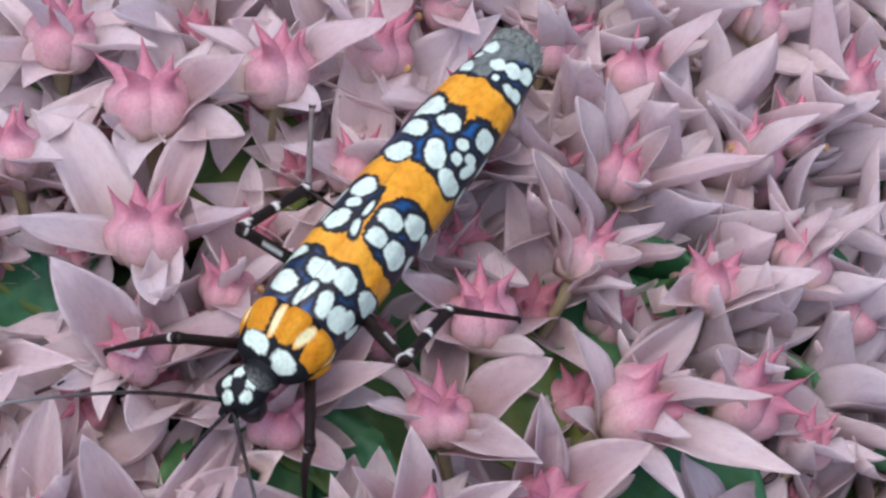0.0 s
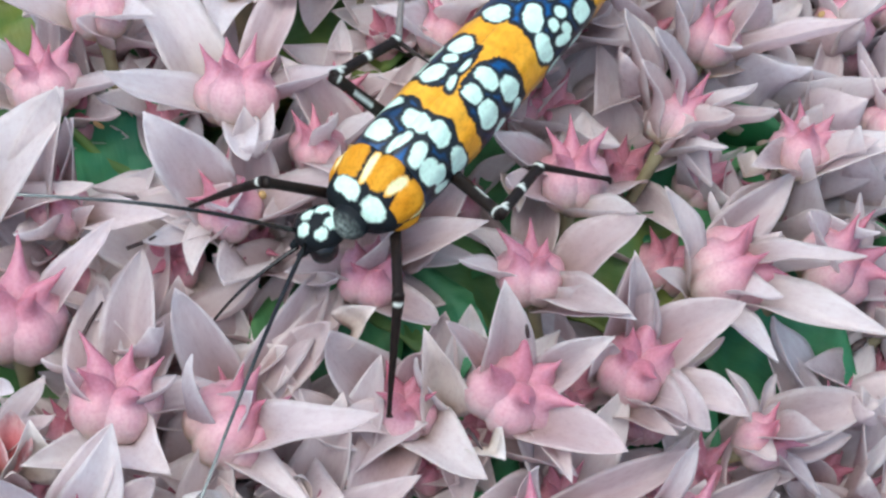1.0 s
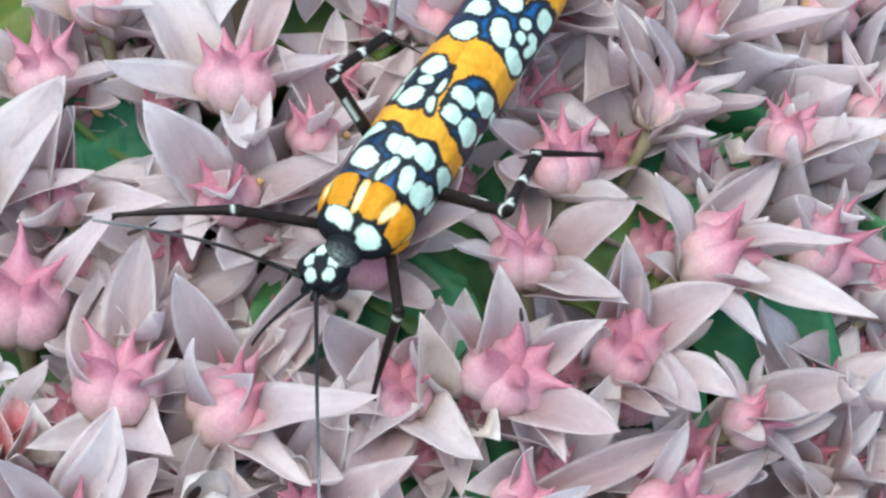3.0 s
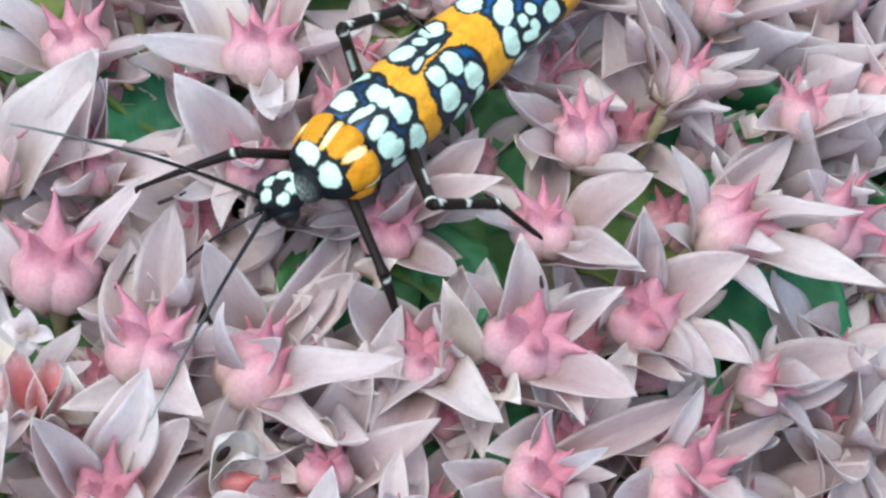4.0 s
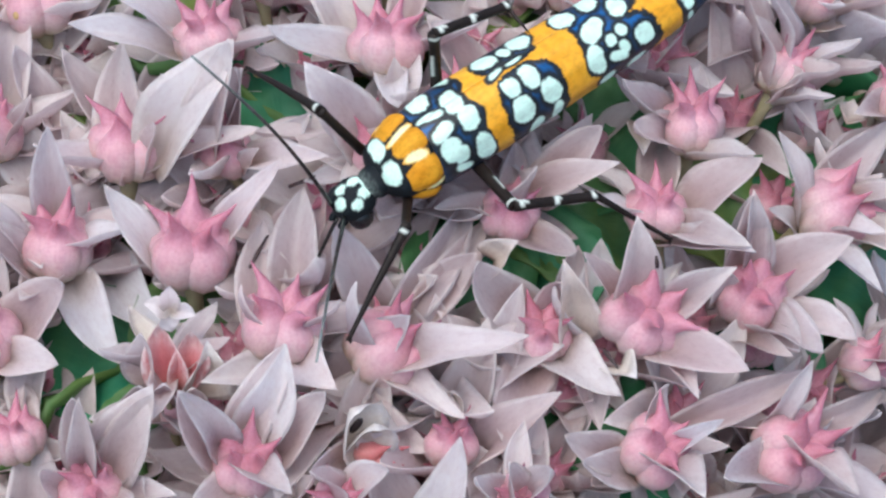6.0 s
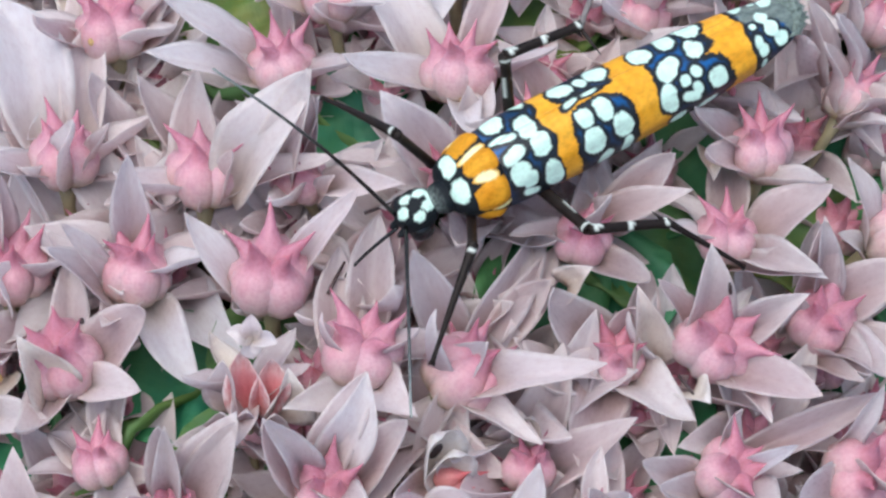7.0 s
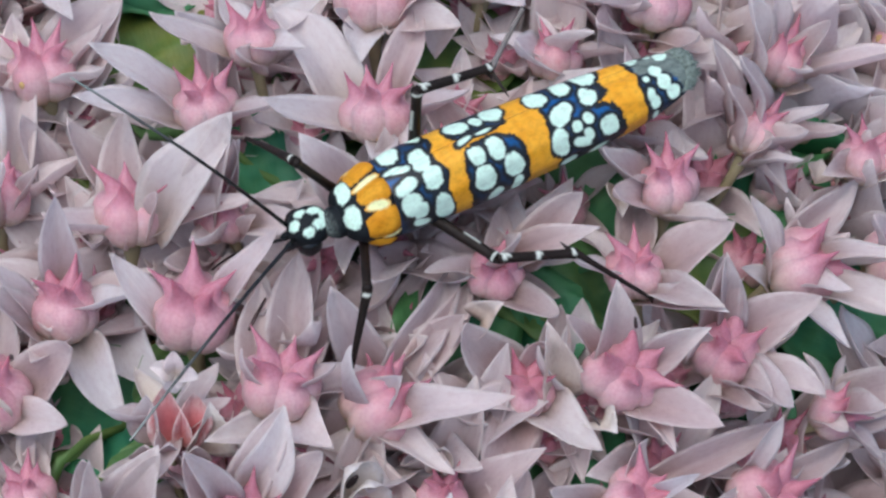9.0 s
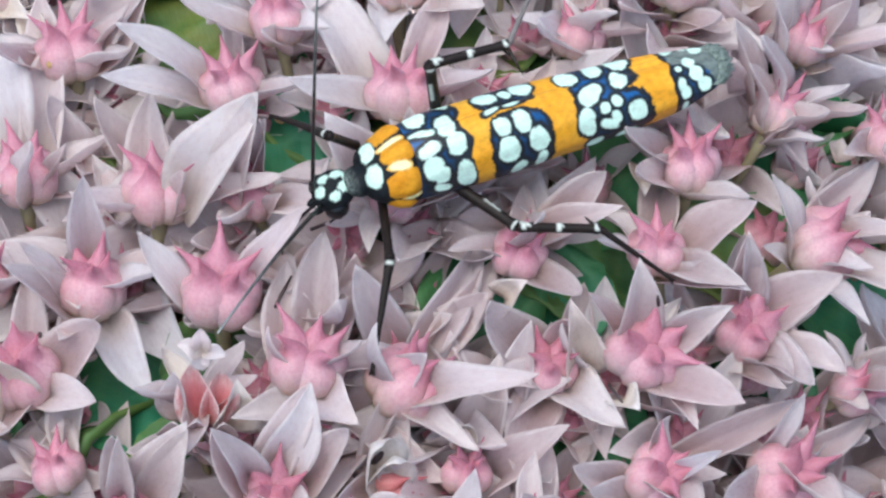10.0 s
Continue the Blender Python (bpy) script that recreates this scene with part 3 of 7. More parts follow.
bloom(pose(0.00942, 0.00145, 0.00037, -15.32, 9.90, 19.21), 0.79, [(419, 24, 2.78), (127, 24, 2.78)], [(-0.17, -0.28, -0.36, -78, 25, 25, 3.16, 0.72, 'w'), (-0.09, -0.06, -0.20, -164, 28, -33, 2.65, 1.21, 'p'), (-1.18, 0.70, 0.21, -109, -11, 3, 1.18, 0.61, 'c'), (-0.11, 0.54, 0.20, -165, 38, -39, 3.15, 0.93, 'p')])
bloom(pose(0.01212, 0.00363, 0.00031, 11.53, 23.36, 60.66), 0.76, [], [(-0.36, 0.40, -0.25, 146, 49, -51, 2.59, 1.08, 'p'), (0.34, 0.24, 0.09, 145, 47, -47, 3.30, 1.10, 'p'), (-0.56, -0.07, -0.31, -130, 57, 68, 1.55, 1.07, 'p'), (-0.21, -0.19, -0.15, -126, 49, 52, 2.42, 1.08, 'p'), (0.19, 0.75, 0.12, 132, 44, -43, 3.30, 1.09, 'p'), (-0.52, -0.23, -0.40, -123, 37, 37, 2.31, 0.46, 'w'), (-0.29, 0.29, -0.24, 16, 15, -1, 1.45, 0.83, 'p'), (0.52, -0.02, 0.05, -129, 52, 56, 3.16, 0.74, 'w'), (0.55, -0.35, -0.06, -123, 45, 45, 3.30, 0.74, 'p')])
bloom(pose(0.01554, 0.00370, -0.00089, -0.77, 4.37, 35.10), 0.74, [], [(-0.28, 0.27, 0.02, 11, 20, 14, 3.62, 0.94, 'w'), (-0.28, 0.46, 0.11, 35, 2, 6, 3.30, 0.94, 'p'), (0.53, 0.57, 0.11, 40, 28, 4, 4.44, 0.96, 'p'), (-0.15, -0.09, -0.17, -174, 15, -18, 2.18, 1.10, 'p'), (0.17, -0.20, -0.25, -81, 50, 37, 2.63, 0.95, 'w'), (0.51, 0.64, 0.15, 28, 14, 8, 3.30, 0.91, 'w'), (-0.23, -0.38, -0.24, -54, 44, 31, 3.30, 1.15, 'w'), (-1.73, 0.11, -0.20, 41, -1, 4, 1.22, 0.73, 'c')])
bloom(pose(0.01312, 0.00629, 0.00074, 6.00, 6.06, 69.29), 0.75, [], [(-0.46, 0.31, -0.17, 127, 56, -42, 3.30, 1.41, 'w'), (-0.29, -0.50, -0.35, -5, 2, 7, 1.94, 1.26, 'w'), (0.12, -0.45, -0.05, -95, 40, 30, 4.07, 0.71, 'w'), (0.30, -0.77, -0.29, -18, 26, 11, 3.55, 0.96, 'w'), (0.56, -0.43, -0.12, -8, 11, 8, 3.30, 1.07, 'w'), (0.09, -0.08, -0.13, -120, 69, 73, 2.82, 0.90, 'p'), (0.16, 0.59, 0.06, 137, 71, -73, 3.15, 0.91, 'w'), (-0.29, 0.65, -0.15, 131, 66, -60, 2.70, 1.05, 'p')])
bloom(pose(0.01816, 0.00502, -0.00159, -16.58, 7.88, 9.27), 0.73, [(169, 40, 2.35)], [(-0.32, 0.09, 0.01, -84, 62, 75, 2.51, 0.96, 'w'), (-0.16, -0.39, -0.42, -74, 16, 21, 1.88, 0.80, 'w'), (0.25, 0.68, 0.28, 40, 31, 16, 3.30, 0.93, 'w'), (0.45, 0.42, 0.02, -67, 57, 69, 3.30, 0.93, 'w'), (-0.21, -0.12, -0.19, -72, 56, 68, 2.30, 0.84, 'w'), (-0.44, 0.16, 0.01, 62, 15, 7, 2.05, 0.75, 'w')])
bloom(pose(0.01302, 0.00006, -0.00151, 20.86, 37.13, 35.07), 0.97, [], [(-0.41, 0.03, -0.24, 142, 29, -33, 3.30, 0.83, 'w'), (-0.56, -0.18, -0.35, 164, 7, -22, 1.69, 0.60, 'w'), (-0.05, 0.43, 0.02, 40, 31, -7, 3.30, 1.38, 'p'), (0.42, 0.30, 0.55, -102, 59, 62, 4.36, 0.61, 'w'), (0.25, -0.39, 0.05, -81, 48, 43, 4.76, 1.14, 'w'), (-0.26, -0.62, -0.25, -112, 32, 32, 3.30, 0.75, 'w'), (-0.03, 0.41, -0.05, 37, 40, -5, 3.84, 1.14, 'p'), (0.14, -0.40, -0.00, -121, 52, 54, 2.61, 0.96, 'w')])
bloom(pose(0.01602, 0.00114, -0.00243, 22.65, 37.90, 37.54), 0.89, [(-11, 23, 3.66), (529, 24, 3.12), (439, 52, 2.50), (394, 24, 3.12)])
bloom(pose(0.01078, -0.00302, -0.00148, 12.05, 0.77, 67.72), 0.82, [], [(-0.27, 0.56, -0.09, 67, 83, -40, 1.47, 1.10, 'p'), (-0.17, -0.30, -0.22, -138, 34, 16, 2.68, 1.26, 'w'), (-0.82, -0.08, -0.49, -129, 43, 23, 2.82, 0.63, 'w'), (0.61, 0.29, 0.05, 60, 72, -26, 3.30, 1.11, 'p'), (0.63, 0.28, 0.05, 62, 73, -28, 3.30, 0.97, 'p'), (0.51, 0.03, -0.02, -62, 51, 24, 3.49, 1.35, 'w'), (-0.04, -0.40, -0.21, -132, 35, 20, 3.24, 1.33, 'w'), (0.16, -0.61, -0.01, -116, 33, 22, 3.30, 1.18, 'w')])
bloom(pose(0.00779, -0.00403, -0.00115, 22.80, 4.26, 38.59), 1.00, [], [(-1.21, -0.66, 0.17, -105, 47, 20, 0.83, 0.77, 'c'), (-0.17, -0.36, 0.05, -74, 42, 19, 3.59, 1.31, 'w'), (0.24, -0.75, -0.09, -117, 40, 15, 2.79, 0.70, 'w'), (-0.02, 0.43, 0.01, 82, 59, -19, 3.30, 1.16, 'p'), (0.14, 0.54, -0.11, 129, 42, -20, 2.90, 0.78, 'p'), (0.50, 0.15, -0.06, -23, 66, 17, 3.30, 1.18, 'p')])
bloom(pose(0.00522, -0.00406, -0.00183, 4.27, 0.99, 55.34), 0.71, [(156, 24, 2.47)], [(0.15, 0.39, -0.03, 114, 54, -28, 3.30, 1.55, 'p'), (0.41, 0.07, -0.04, -20, 84, 35, 2.39, 1.09, 'p'), (0.55, -0.61, 0.22, 95, 79, -39, 2.87, 0.92, 'c'), (-0.41, 0.05, -0.21, -160, 6, -4, 3.30, 1.38, 'w'), (0.01, -0.20, -0.18, -109, 23, 16, 3.30, 1.38, 'w'), (-0.43, -0.18, -0.26, -162, 0, -4, 3.30, 1.33, 'w')])
bloom(pose(0.00842, -0.00123, -0.00020, -13.70, -1.93, 16.03), 0.75, [(182, 40, 2.41), (124, 24, 2.63)], [(-0.03, -0.29, -0.34, -56, 17, 23, 3.30, 1.02, 'w'), (0.51, 0.15, -0.15, -23, 38, 34, 3.30, 1.35, 'p'), (0.21, -0.03, -0.22, -62, 16, 21, 3.30, 1.19, 'w'), (0.12, 0.52, 0.12, 66, 10, 6, 3.30, 1.22, 'p')])
bloom(pose(0.00436, -0.00120, -0.00011, 4.28, 8.70, 1.89), 0.70, [(-34, 81, 2.88), (84, 12, 2.53), (192, 24, 2.46)], [(-0.45, -1.34, -0.06, -19, 70, 43, 1.26, 0.78, 'c'), (0.27, -0.24, 0.01, -60, 34, 19, 2.99, 0.94, 'w'), (0.25, 0.53, 0.31, -7, 45, 25, 3.30, 0.89, 'p'), (0.71, 0.69, 0.22, 17, 62, 24, 3.30, 1.21, 'p')])
bloom(pose(0.01380, -0.00412, -0.00285, 38.82, 19.93, 63.39), 0.62, [(446, 24, 2.17), (389, 24, 2.17), (270, 24, 2.17)], [(0.77, 0.11, 0.20, -34, 31, 12, 3.30, 1.37, 'w'), (0.29, -0.01, -0.01, -159, 64, 75, 2.69, 1.05, 'w'), (-0.19, 0.22, -0.15, -146, 48, 45, 1.60, 0.89, 'w'), (-0.17, -0.20, -0.20, -29, 24, 10, 3.30, 0.74, 'w')])
bloom(pose(0.01698, 0.00823, -0.00059, 11.25, 3.86, 65.73), 0.73, [(117, 24, 2.57), (60, 24, 2.57)], [(-0.68, -0.22, -0.12, -129, 74, 75, 3.13, 0.97, 'w'), (-0.43, 0.05, -0.00, 3, 1, 3, 2.66, 0.92, 'w')])
bloom(pose(0.01800, 0.00077, -0.00383, 6.53, 20.07, 35.18), 0.65, [(-116, 40, 2.64), (20, 12, 2.32), (312, 24, 2.26)])
bloom(pose(0.00091, 0.00057, 0.00043, -7.78, -10.60, 65.23), 0.72, [(-62, 18, 3.84), (-129, 54, 2.95), (147, 24, 2.53), (105, 24, 2.53), (189, 24, 2.53)], [(-0.20, 0.35, 0.10, 63, 59, -8, 3.35, 1.75, 'p')])
bloom(pose(0.00311, 0.00243, 0.00060, -11.65, -3.83, 15.99), 0.62, [(-67, 58, 2.54), (-87, 26, 2.54), (80, 12, 2.23), (367, 24, 2.17)])
bloom(pose(-0.00331, 0.00083, 0.00003, -11.51, -15.19, 19.50), 0.68, [(-117, 35, 2.78), (477, 40, 2.18)], [(-0.44, -0.04, 0.43, -9, 60, 44, 4.14, 1.35, 'w'), (0.07, 0.34, 0.20, -28, 59, 50, 3.30, 0.97, 'p'), (0.55, 0.20, 0.12, -39, 70, 74, 3.29, 0.80, 'p'), (0.40, -0.31, -0.06, -46, 15, 20, 3.30, 0.95, 'w'), (0.26, -0.76, 0.06, -31, 46, 37, 1.19, 0.63, 'p')])
bloom(pose(-0.00646, -0.00879, -0.00238, -0.50, -0.01, 69.76), 0.74, [(-122, 45, 3.02), (278, 24, 2.58)], [(0.39, 0.32, 0.11, 24, 82, -2, 3.30, 0.99, 'p'), (0.50, -0.14, 0.18, -34, 58, 22, 3.30, 1.51, 'p'), (0.41, 0.31, 0.12, -3, 85, 17, 3.30, 0.88, 'p'), (0.52, -0.14, 0.19, -42, 58, 25, 3.30, 1.17, 'p'), (0.00, 0.21, -0.15, 135, 61, -44, 2.35, 0.88, 'p')])
bloom(pose(-0.00255, -0.00843, -0.00176, 4.47, 6.94, 6.30), 0.81, [(-65, 47, 3.30), (231, 24, 2.82)], [(-0.40, 0.33, 0.20, 167, 62, -35, 3.19, 1.05, 'p'), (-0.06, 0.53, 0.07, 57, 55, 6, 3.40, 1.36, 'w'), (-0.38, 0.20, -0.00, 161, 60, -33, 3.30, 1.23, 'p'), (0.13, 0.63, 0.14, 57, 62, 7, 3.30, 1.32, 'w'), (0.50, 0.23, 0.03, 15, 60, 23, 3.30, 1.17, 'p')])
half_open_bloom(pose(-0.00457, -0.00566, -0.00110, -14.45, 7.48, 18.36), 0.59, [], [], [
    ((-4.45, -6.25, -1.1), (-4.72, -5.25, 0.55), (-0.15, -0.80, 0.6), 0.95, 'r'), ((-4.25, -6.25, -1.1), (-3.95, -5.35, 0.35), (0.25, -0.80, 0.6), 0.85, 'r'),
    ((-4.95, -6.0, -1.3), (-5.15, -5.55, 0.55), (-0.5, -0.55, 0.6), 1.1, 'p'), ((-4.05, -6.1, -1.3), (-3.45, -5.75, 0.25), (0.5, -0.55, 0.6), 1.1, 'c'),
    ((-4.6, -6.3, -1.5), (-4.55, -6.75, 0.0), (0.0, -0.8, 0.5), 1.0, 'p'), ((-5.0, -6.3, -1.5), (-5.2, -6.75, -0.1), (-0.3, -0.8, 0.5), 1.0, 'p'), ((-4.1, -6.3, -1.5), (-3.85, -6.7, -0.2), (0.3, -0.8, 0.5), 0.9, 'p'),
    ((-4.42, -5.22, 0.95), (-5.11, -5.10, 1.10), (0, -0.6, 0.8), 0.50, 'w'), ((-4.40, -5.22, 0.95), (-3.71, -5.51, 1.09), (0, -0.6, 0.8), 0.50, 'w'),
    ((-4.41, -5.25, 0.92), (-4.43, -4.90, 1.62), (0, -0.7, 0.7), 0.50, 'w'), ((-4.41, -5.20, 1.0), (-4.41, -5.52, 0.45), (0, -0.7, 0.7), 0.50, 'w')])
half_open_bloom(pose(0.00040, -0.00801, -0.00166, 52.89, 33.48, 53.31), 0.59, [(176, 4, 2.60)], [(-0.30, 0.27, 0.29, 125, 22, -30, 1.68, 1.35, 'c'), (-0.32, 0.18, 0.32, 121, 46, -46, 1.39, 1.16, 'c')])
bloom(pose(0.00280, -0.00749, -0.00212, 4.20, 4.50, 57.83), 0.63, [], [(0.44, 0.49, 0.68, 0, 86, 19, 1.21, 0.61, 'c')])
bloom(pose(0.00803, -0.00752, -0.00231, 23.26, 9.87, 51.49), 0.84, [(-135, 49, 3.46), (421, 52, 2.36), (302, 52, 2.36)], [(-0.45, 0.35, -0.26, 140, 24, -19, 2.86, 1.03, 'p'), (0.29, -0.25, 0.13, -98, 84, 75, 2.85, 0.59, 'w'), (0.40, 0.30, -0.15, -18, 20, 9, 5.02, 1.05, 'p'), (-0.47, -0.08, -0.26, 146, 20, -17, 2.45, 1.03, 'p')])
bloom(pose(0.01158, -0.00681, -0.00327, 21.73, 22.29, 23.46), 1.04, [(-103, 56, 3.90), (194, 24, 3.65), (318, 24, 3.65)], [(-0.24, 0.69, -0.10, 106, 71, -37, 3.30, 0.73, 'w'), (-0.60, -0.31, -0.26, 131, 55, -33, 1.37, 0.89, 'p'), (0.51, 0.47, 0.03, 18, 13, 5, 3.30, 0.91, 'p')])
bloom(pose(-0.00854, -0.00693, -0.00275, -19.99, -8.33, 14.04), 0.62, [(165, 12, 2.23), (127, 24, 2.17)], [(-0.03, -0.16, 0.06, 88, 7, -0, 2.75, 2.14, 'w'), (0.27, 0.34, 0.29, 84, 12, 1, 3.30, 1.05, 'w')])
bloom(pose(-0.00005, -0.00958, -0.00193, 0.65, -1.43, 47.76), 0.65, [(155, 73, 2.65), (-119, 42, 2.65)], [(0.16, 0.15, 0.11, -60, 53, 32, 2.52, 1.15, 'w')])
bloom(pose(0.00449, -0.00918, -0.00212, 19.11, -0.42, 39.39), 0.65, [(145, 50, 2.66), (-19, 79, 2.66), (121, 70, 2.66), (243, 24, 2.28), (411, 24, 2.28), (292, 24, 2.28)])
bloom(pose(0.01386, 0.00950, 0.00122, -9.33, 4.06, 26.32), 0.73, [(360, 24, 2.56)], [(0.63, 0.12, -0.07, -63, 61, 60, 3.30, 0.94, 'w'), (0.07, 0.59, 0.25, 63, 16, -1, 3.30, 1.09, 'w')])
bloom(pose(0.01825, 0.00925, -0.00063, 3.87, 4.61, 13.03), 0.69, [], [(-0.30, 0.41, 0.18, 64, 13, 2, 3.30, 0.94, 'w'), (0.39, -0.04, -0.15, -59, 59, 44, 3.14, 0.95, 'w')])
bloom(pose(0.02021, 0.01158, -0.00090, 10.84, 4.66, 57.36), 0.71, [(-65, 12, 2.56), (334, 24, 2.49)], [(0.51, 0.43, 0.16, 13, 12, 2, 3.30, 0.98, 'w')])
bloom(pose(0.01949, 0.00462, -0.00298, 0.43, 24.25, 2.53), 0.69, [(-83, 42, 2.84), (59, 12, 2.49), (348, 24, 2.42)])
bloom(pose(0.01763, 0.01257, 0.00050, -4.82, 15.22, 51.17), 0.72, [(10, 16, 2.96), (272, 24, 2.53), (92, 24, 2.53), (321, 24, 2.53)], [(-0.53, 0.01, -0.11, 173, 60, -72, 1.88, 0.95, 'w')])
bloom(pose(0.00903, 0.01127, 0.00234, -12.54, -8.17, 19.44), 0.76, [(-64, 37, 3.11), (-91, 23, 3.11), (-129, 62, 3.11), (77, 12, 2.74), (154, 24, 2.66), (367, 24, 2.66), (116, 24, 2.66)])
bloom(pose(0.01149, 0.01018, 0.00166, 5.18, 18.32, 67.81), 0.70, [(162, 46, 2.85), (72, 12, 2.50)], [(-0.34, -0.45, -0.31, 1, 16, 6, 3.30, 1.07, 'w')])
bloom(pose(-0.02130, 0.02221, 0.00289, 14.82, -26.62, -39.63), 0.90)
bloom(pose(-0.01733, 0.02356, 0.00358, 19.51, 30.40, -125.17), 0.93)
bloom(pose(-0.01221, 0.02181, 0.00380, -10.29, 7.15, 148.21), 0.93)
bloom(pose(-0.00763, 0.02042, 0.00554, -5.33, 11.45, 110.40), 0.92)
bloom(pose(-0.00385, 0.01937, 0.00531, -8.28, -9.58, -55.14), 0.94)
bloom(pose(0.00027, 0.01929, 0.00660, -5.91, 0.66, 146.09), 0.96)
bloom(pose(0.00475, 0.01939, 0.00741, 18.66, -2.57, 101.37), 0.93)
bloom(pose(0.00990, 0.01984, 0.00734, -8.29, -10.72, 175.59), 0.94)
bloom(pose(0.01476, 0.02022, 0.00537, -22.80, -4.85, -117.28), 0.94)
bloom(pose(0.01938, 0.02172, 0.00463, 3.22, 8.45, -9.84), 0.92)
bloom(pose(0.02381, 0.02225, 0.00318, 16.18, 24.15, 28.53), 0.89)
bloom(pose(0.02756, 0.02245, 0.00422, 20.24, 7.27, 69.03), 1.04)
bloom(pose(0.03284, 0.02230, 0.00342, -33.18, 17.23, -63.69), 1.00)
bloom(pose(-0.01930, 0.01904, -0.00041, 22.53, 6.91, -128.80), 0.94)
bloom(pose(-0.01475, 0.01955, 0.00074, -6.49, -13.13, -8.58), 1.02)
bloom(pose(-0.01045, 0.01864, 0.00208, 9.82, -1.07, 174.28), 0.96)
bloom(pose(-0.00658, 0.01724, 0.00359, 0.91, 8.05, 51.35), 0.95)
bloom(pose(-0.00225, 0.01695, 0.00393, 2.67, 1.53, 98.87), 0.99)
bloom(pose(0.00437, 0.01590, 0.00483, 10.44, -5.10, -15.73), 0.97)
bloom(pose(0.00817, 0.01619, 0.00486, 21.64, -2.12, 120.52), 0.89)
bloom(pose(0.01313, 0.01699, 0.00353, -8.03, -3.38, -57.31), 1.00)
bloom(pose(0.01654, 0.01691, 0.00264, -8.45, 10.57, -44.98), 0.91)
bloom(pose(0.02208, 0.01913, 0.00004, 19.19, -8.57, 86.71), 1.02)
bloom(pose(0.02665, 0.01866, 0.00064, -24.24, 16.45, -50.74), 0.90)
bloom(pose(0.02982, 0.01903, 0.00016, -0.86, -27.88, 157.96), 0.97)
bloom(pose(0.03401, 0.01908, 0.00063, 28.35, 36.08, 6.35), 1.01)
bloom(pose(-0.02207, 0.01505, -0.00205, 6.53, -14.62, 18.06), 1.01)
bloom(pose(0.02366, 0.01537, -0.00130, 22.33, -20.04, 98.80), 1.02)
bloom(pose(0.02745, 0.01610, -0.00099, 24.19, 16.76, 18.36), 0.96)
bloom(pose(0.03174, 0.01546, -0.00153, 16.90, -39.57, 139.52), 0.89)
bloom(pose(-0.01925, 0.01125, -0.00220, 32.18, 5.31, -69.61), 0.92)
bloom(pose(0.02608, 0.01120, -0.00298, 0.03, 24.56, 13.83), 1.03)
bloom(pose(0.03051, 0.01131, -0.00266, 31.29, 23.62, 49.47), 0.97)
bloom(pose(0.03548, 0.01004, -0.00256, 33.19, -22.39, 118.17), 0.89)
bloom(pose(-0.02105, 0.00608, -0.00302, -17.84, 19.46, 146.04), 0.93)
bloom(pose(-0.01647, 0.00558, -0.00325, 6.53, -3.16, -29.43), 1.03)
bloom(pose(0.02360, 0.00698, -0.00406, -28.32, -28.50, -154.43), 1.00)
bloom(pose(0.02746, 0.00684, -0.00380, 18.24, -9.61, 75.78), 0.92)
bloom(pose(0.03242, 0.00693, -0.00425, 24.05, -37.00, 136.53), 1.01)
bloom(pose(-0.01938, 0.00022, -0.00355, -13.14, 0.61, 53.07), 0.97)
bloom(pose(0.02469, 0.00323, -0.00506, -22.79, -30.27, -157.26), 0.96)
bloom(pose(0.02913, 0.00344, -0.00582, 44.76, -8.19, 75.40), 1.04)
bloom(pose(0.03474, 0.00242, -0.00546, 6.48, -33.51, 144.34), 0.88)
bloom(pose(-0.02120, -0.00323, -0.00448, -22.38, 8.32, 103.90), 0.93)
bloom(pose(-0.01678, -0.00373, -0.00427, 10.92, 2.78, -41.21), 0.93)
bloom(pose(0.02384, -0.00162, -0.00780, -14.34, 21.71, -47.12), 0.94)
bloom(pose(0.02848, -0.00174, -0.00808, -32.54, -8.85, -129.18), 1.00)
bloom(pose(0.03280, -0.00106, -0.00728, 23.49, 5.86, 55.21), 0.99)
bloom(pose(-0.01850, -0.00813, -0.00508, -2.78, 13.53, -178.65), 0.89)
bloom(pose(-0.01556, -0.00912, -0.00580, 2.18, 15.92, 130.73), 0.99)
bloom(pose(0.01757, -0.00764, -0.00744, 8.09, 18.57, 39.19), 1.01)
bloom(pose(0.02134, -0.00437, -0.00907, 20.80, -2.75, 63.86), 1.03)
bloom(pose(0.02531, -0.00563, -0.00983, -15.51, 5.63, -77.25), 0.96)
bloom(pose(0.03100, -0.00516, -0.00921, -28.83, 14.15, -62.30), 0.98)
bloom(pose(0.03457, -0.00497, -0.00919, 25.83, -14.15, 104.74), 0.94)
bloom(pose(-0.02181, -0.01322, -0.00698, 17.47, -27.11, -3.13), 0.95)
bloom(pose(-0.01618, -0.01354, -0.00738, 11.81, 24.19, -165.82), 0.97)
bloom(pose(-0.01195, -0.01228, -0.00631, 17.93, -21.71, -31.51), 0.97)
bloom(pose(-0.00841, -0.01386, -0.00625, 9.87, 2.65, -43.95), 0.88)
bloom(pose(-0.00317, -0.01549, -0.00520, -6.33, 5.26, 63.08), 0.92)
bloom(pose(0.00030, -0.01455, -0.00426, 10.08, -5.14, -110.29), 1.01)
bloom(pose(0.00578, -0.01455, -0.00558, -9.84, -7.18, 178.13), 1.02)
bloom(pose(0.00993, -0.01344, -0.00603, -13.79, 7.91, -11.48), 1.01)
bloom(pose(0.01540, -0.01232, -0.00848, -16.57, -9.70, -104.20), 1.00)
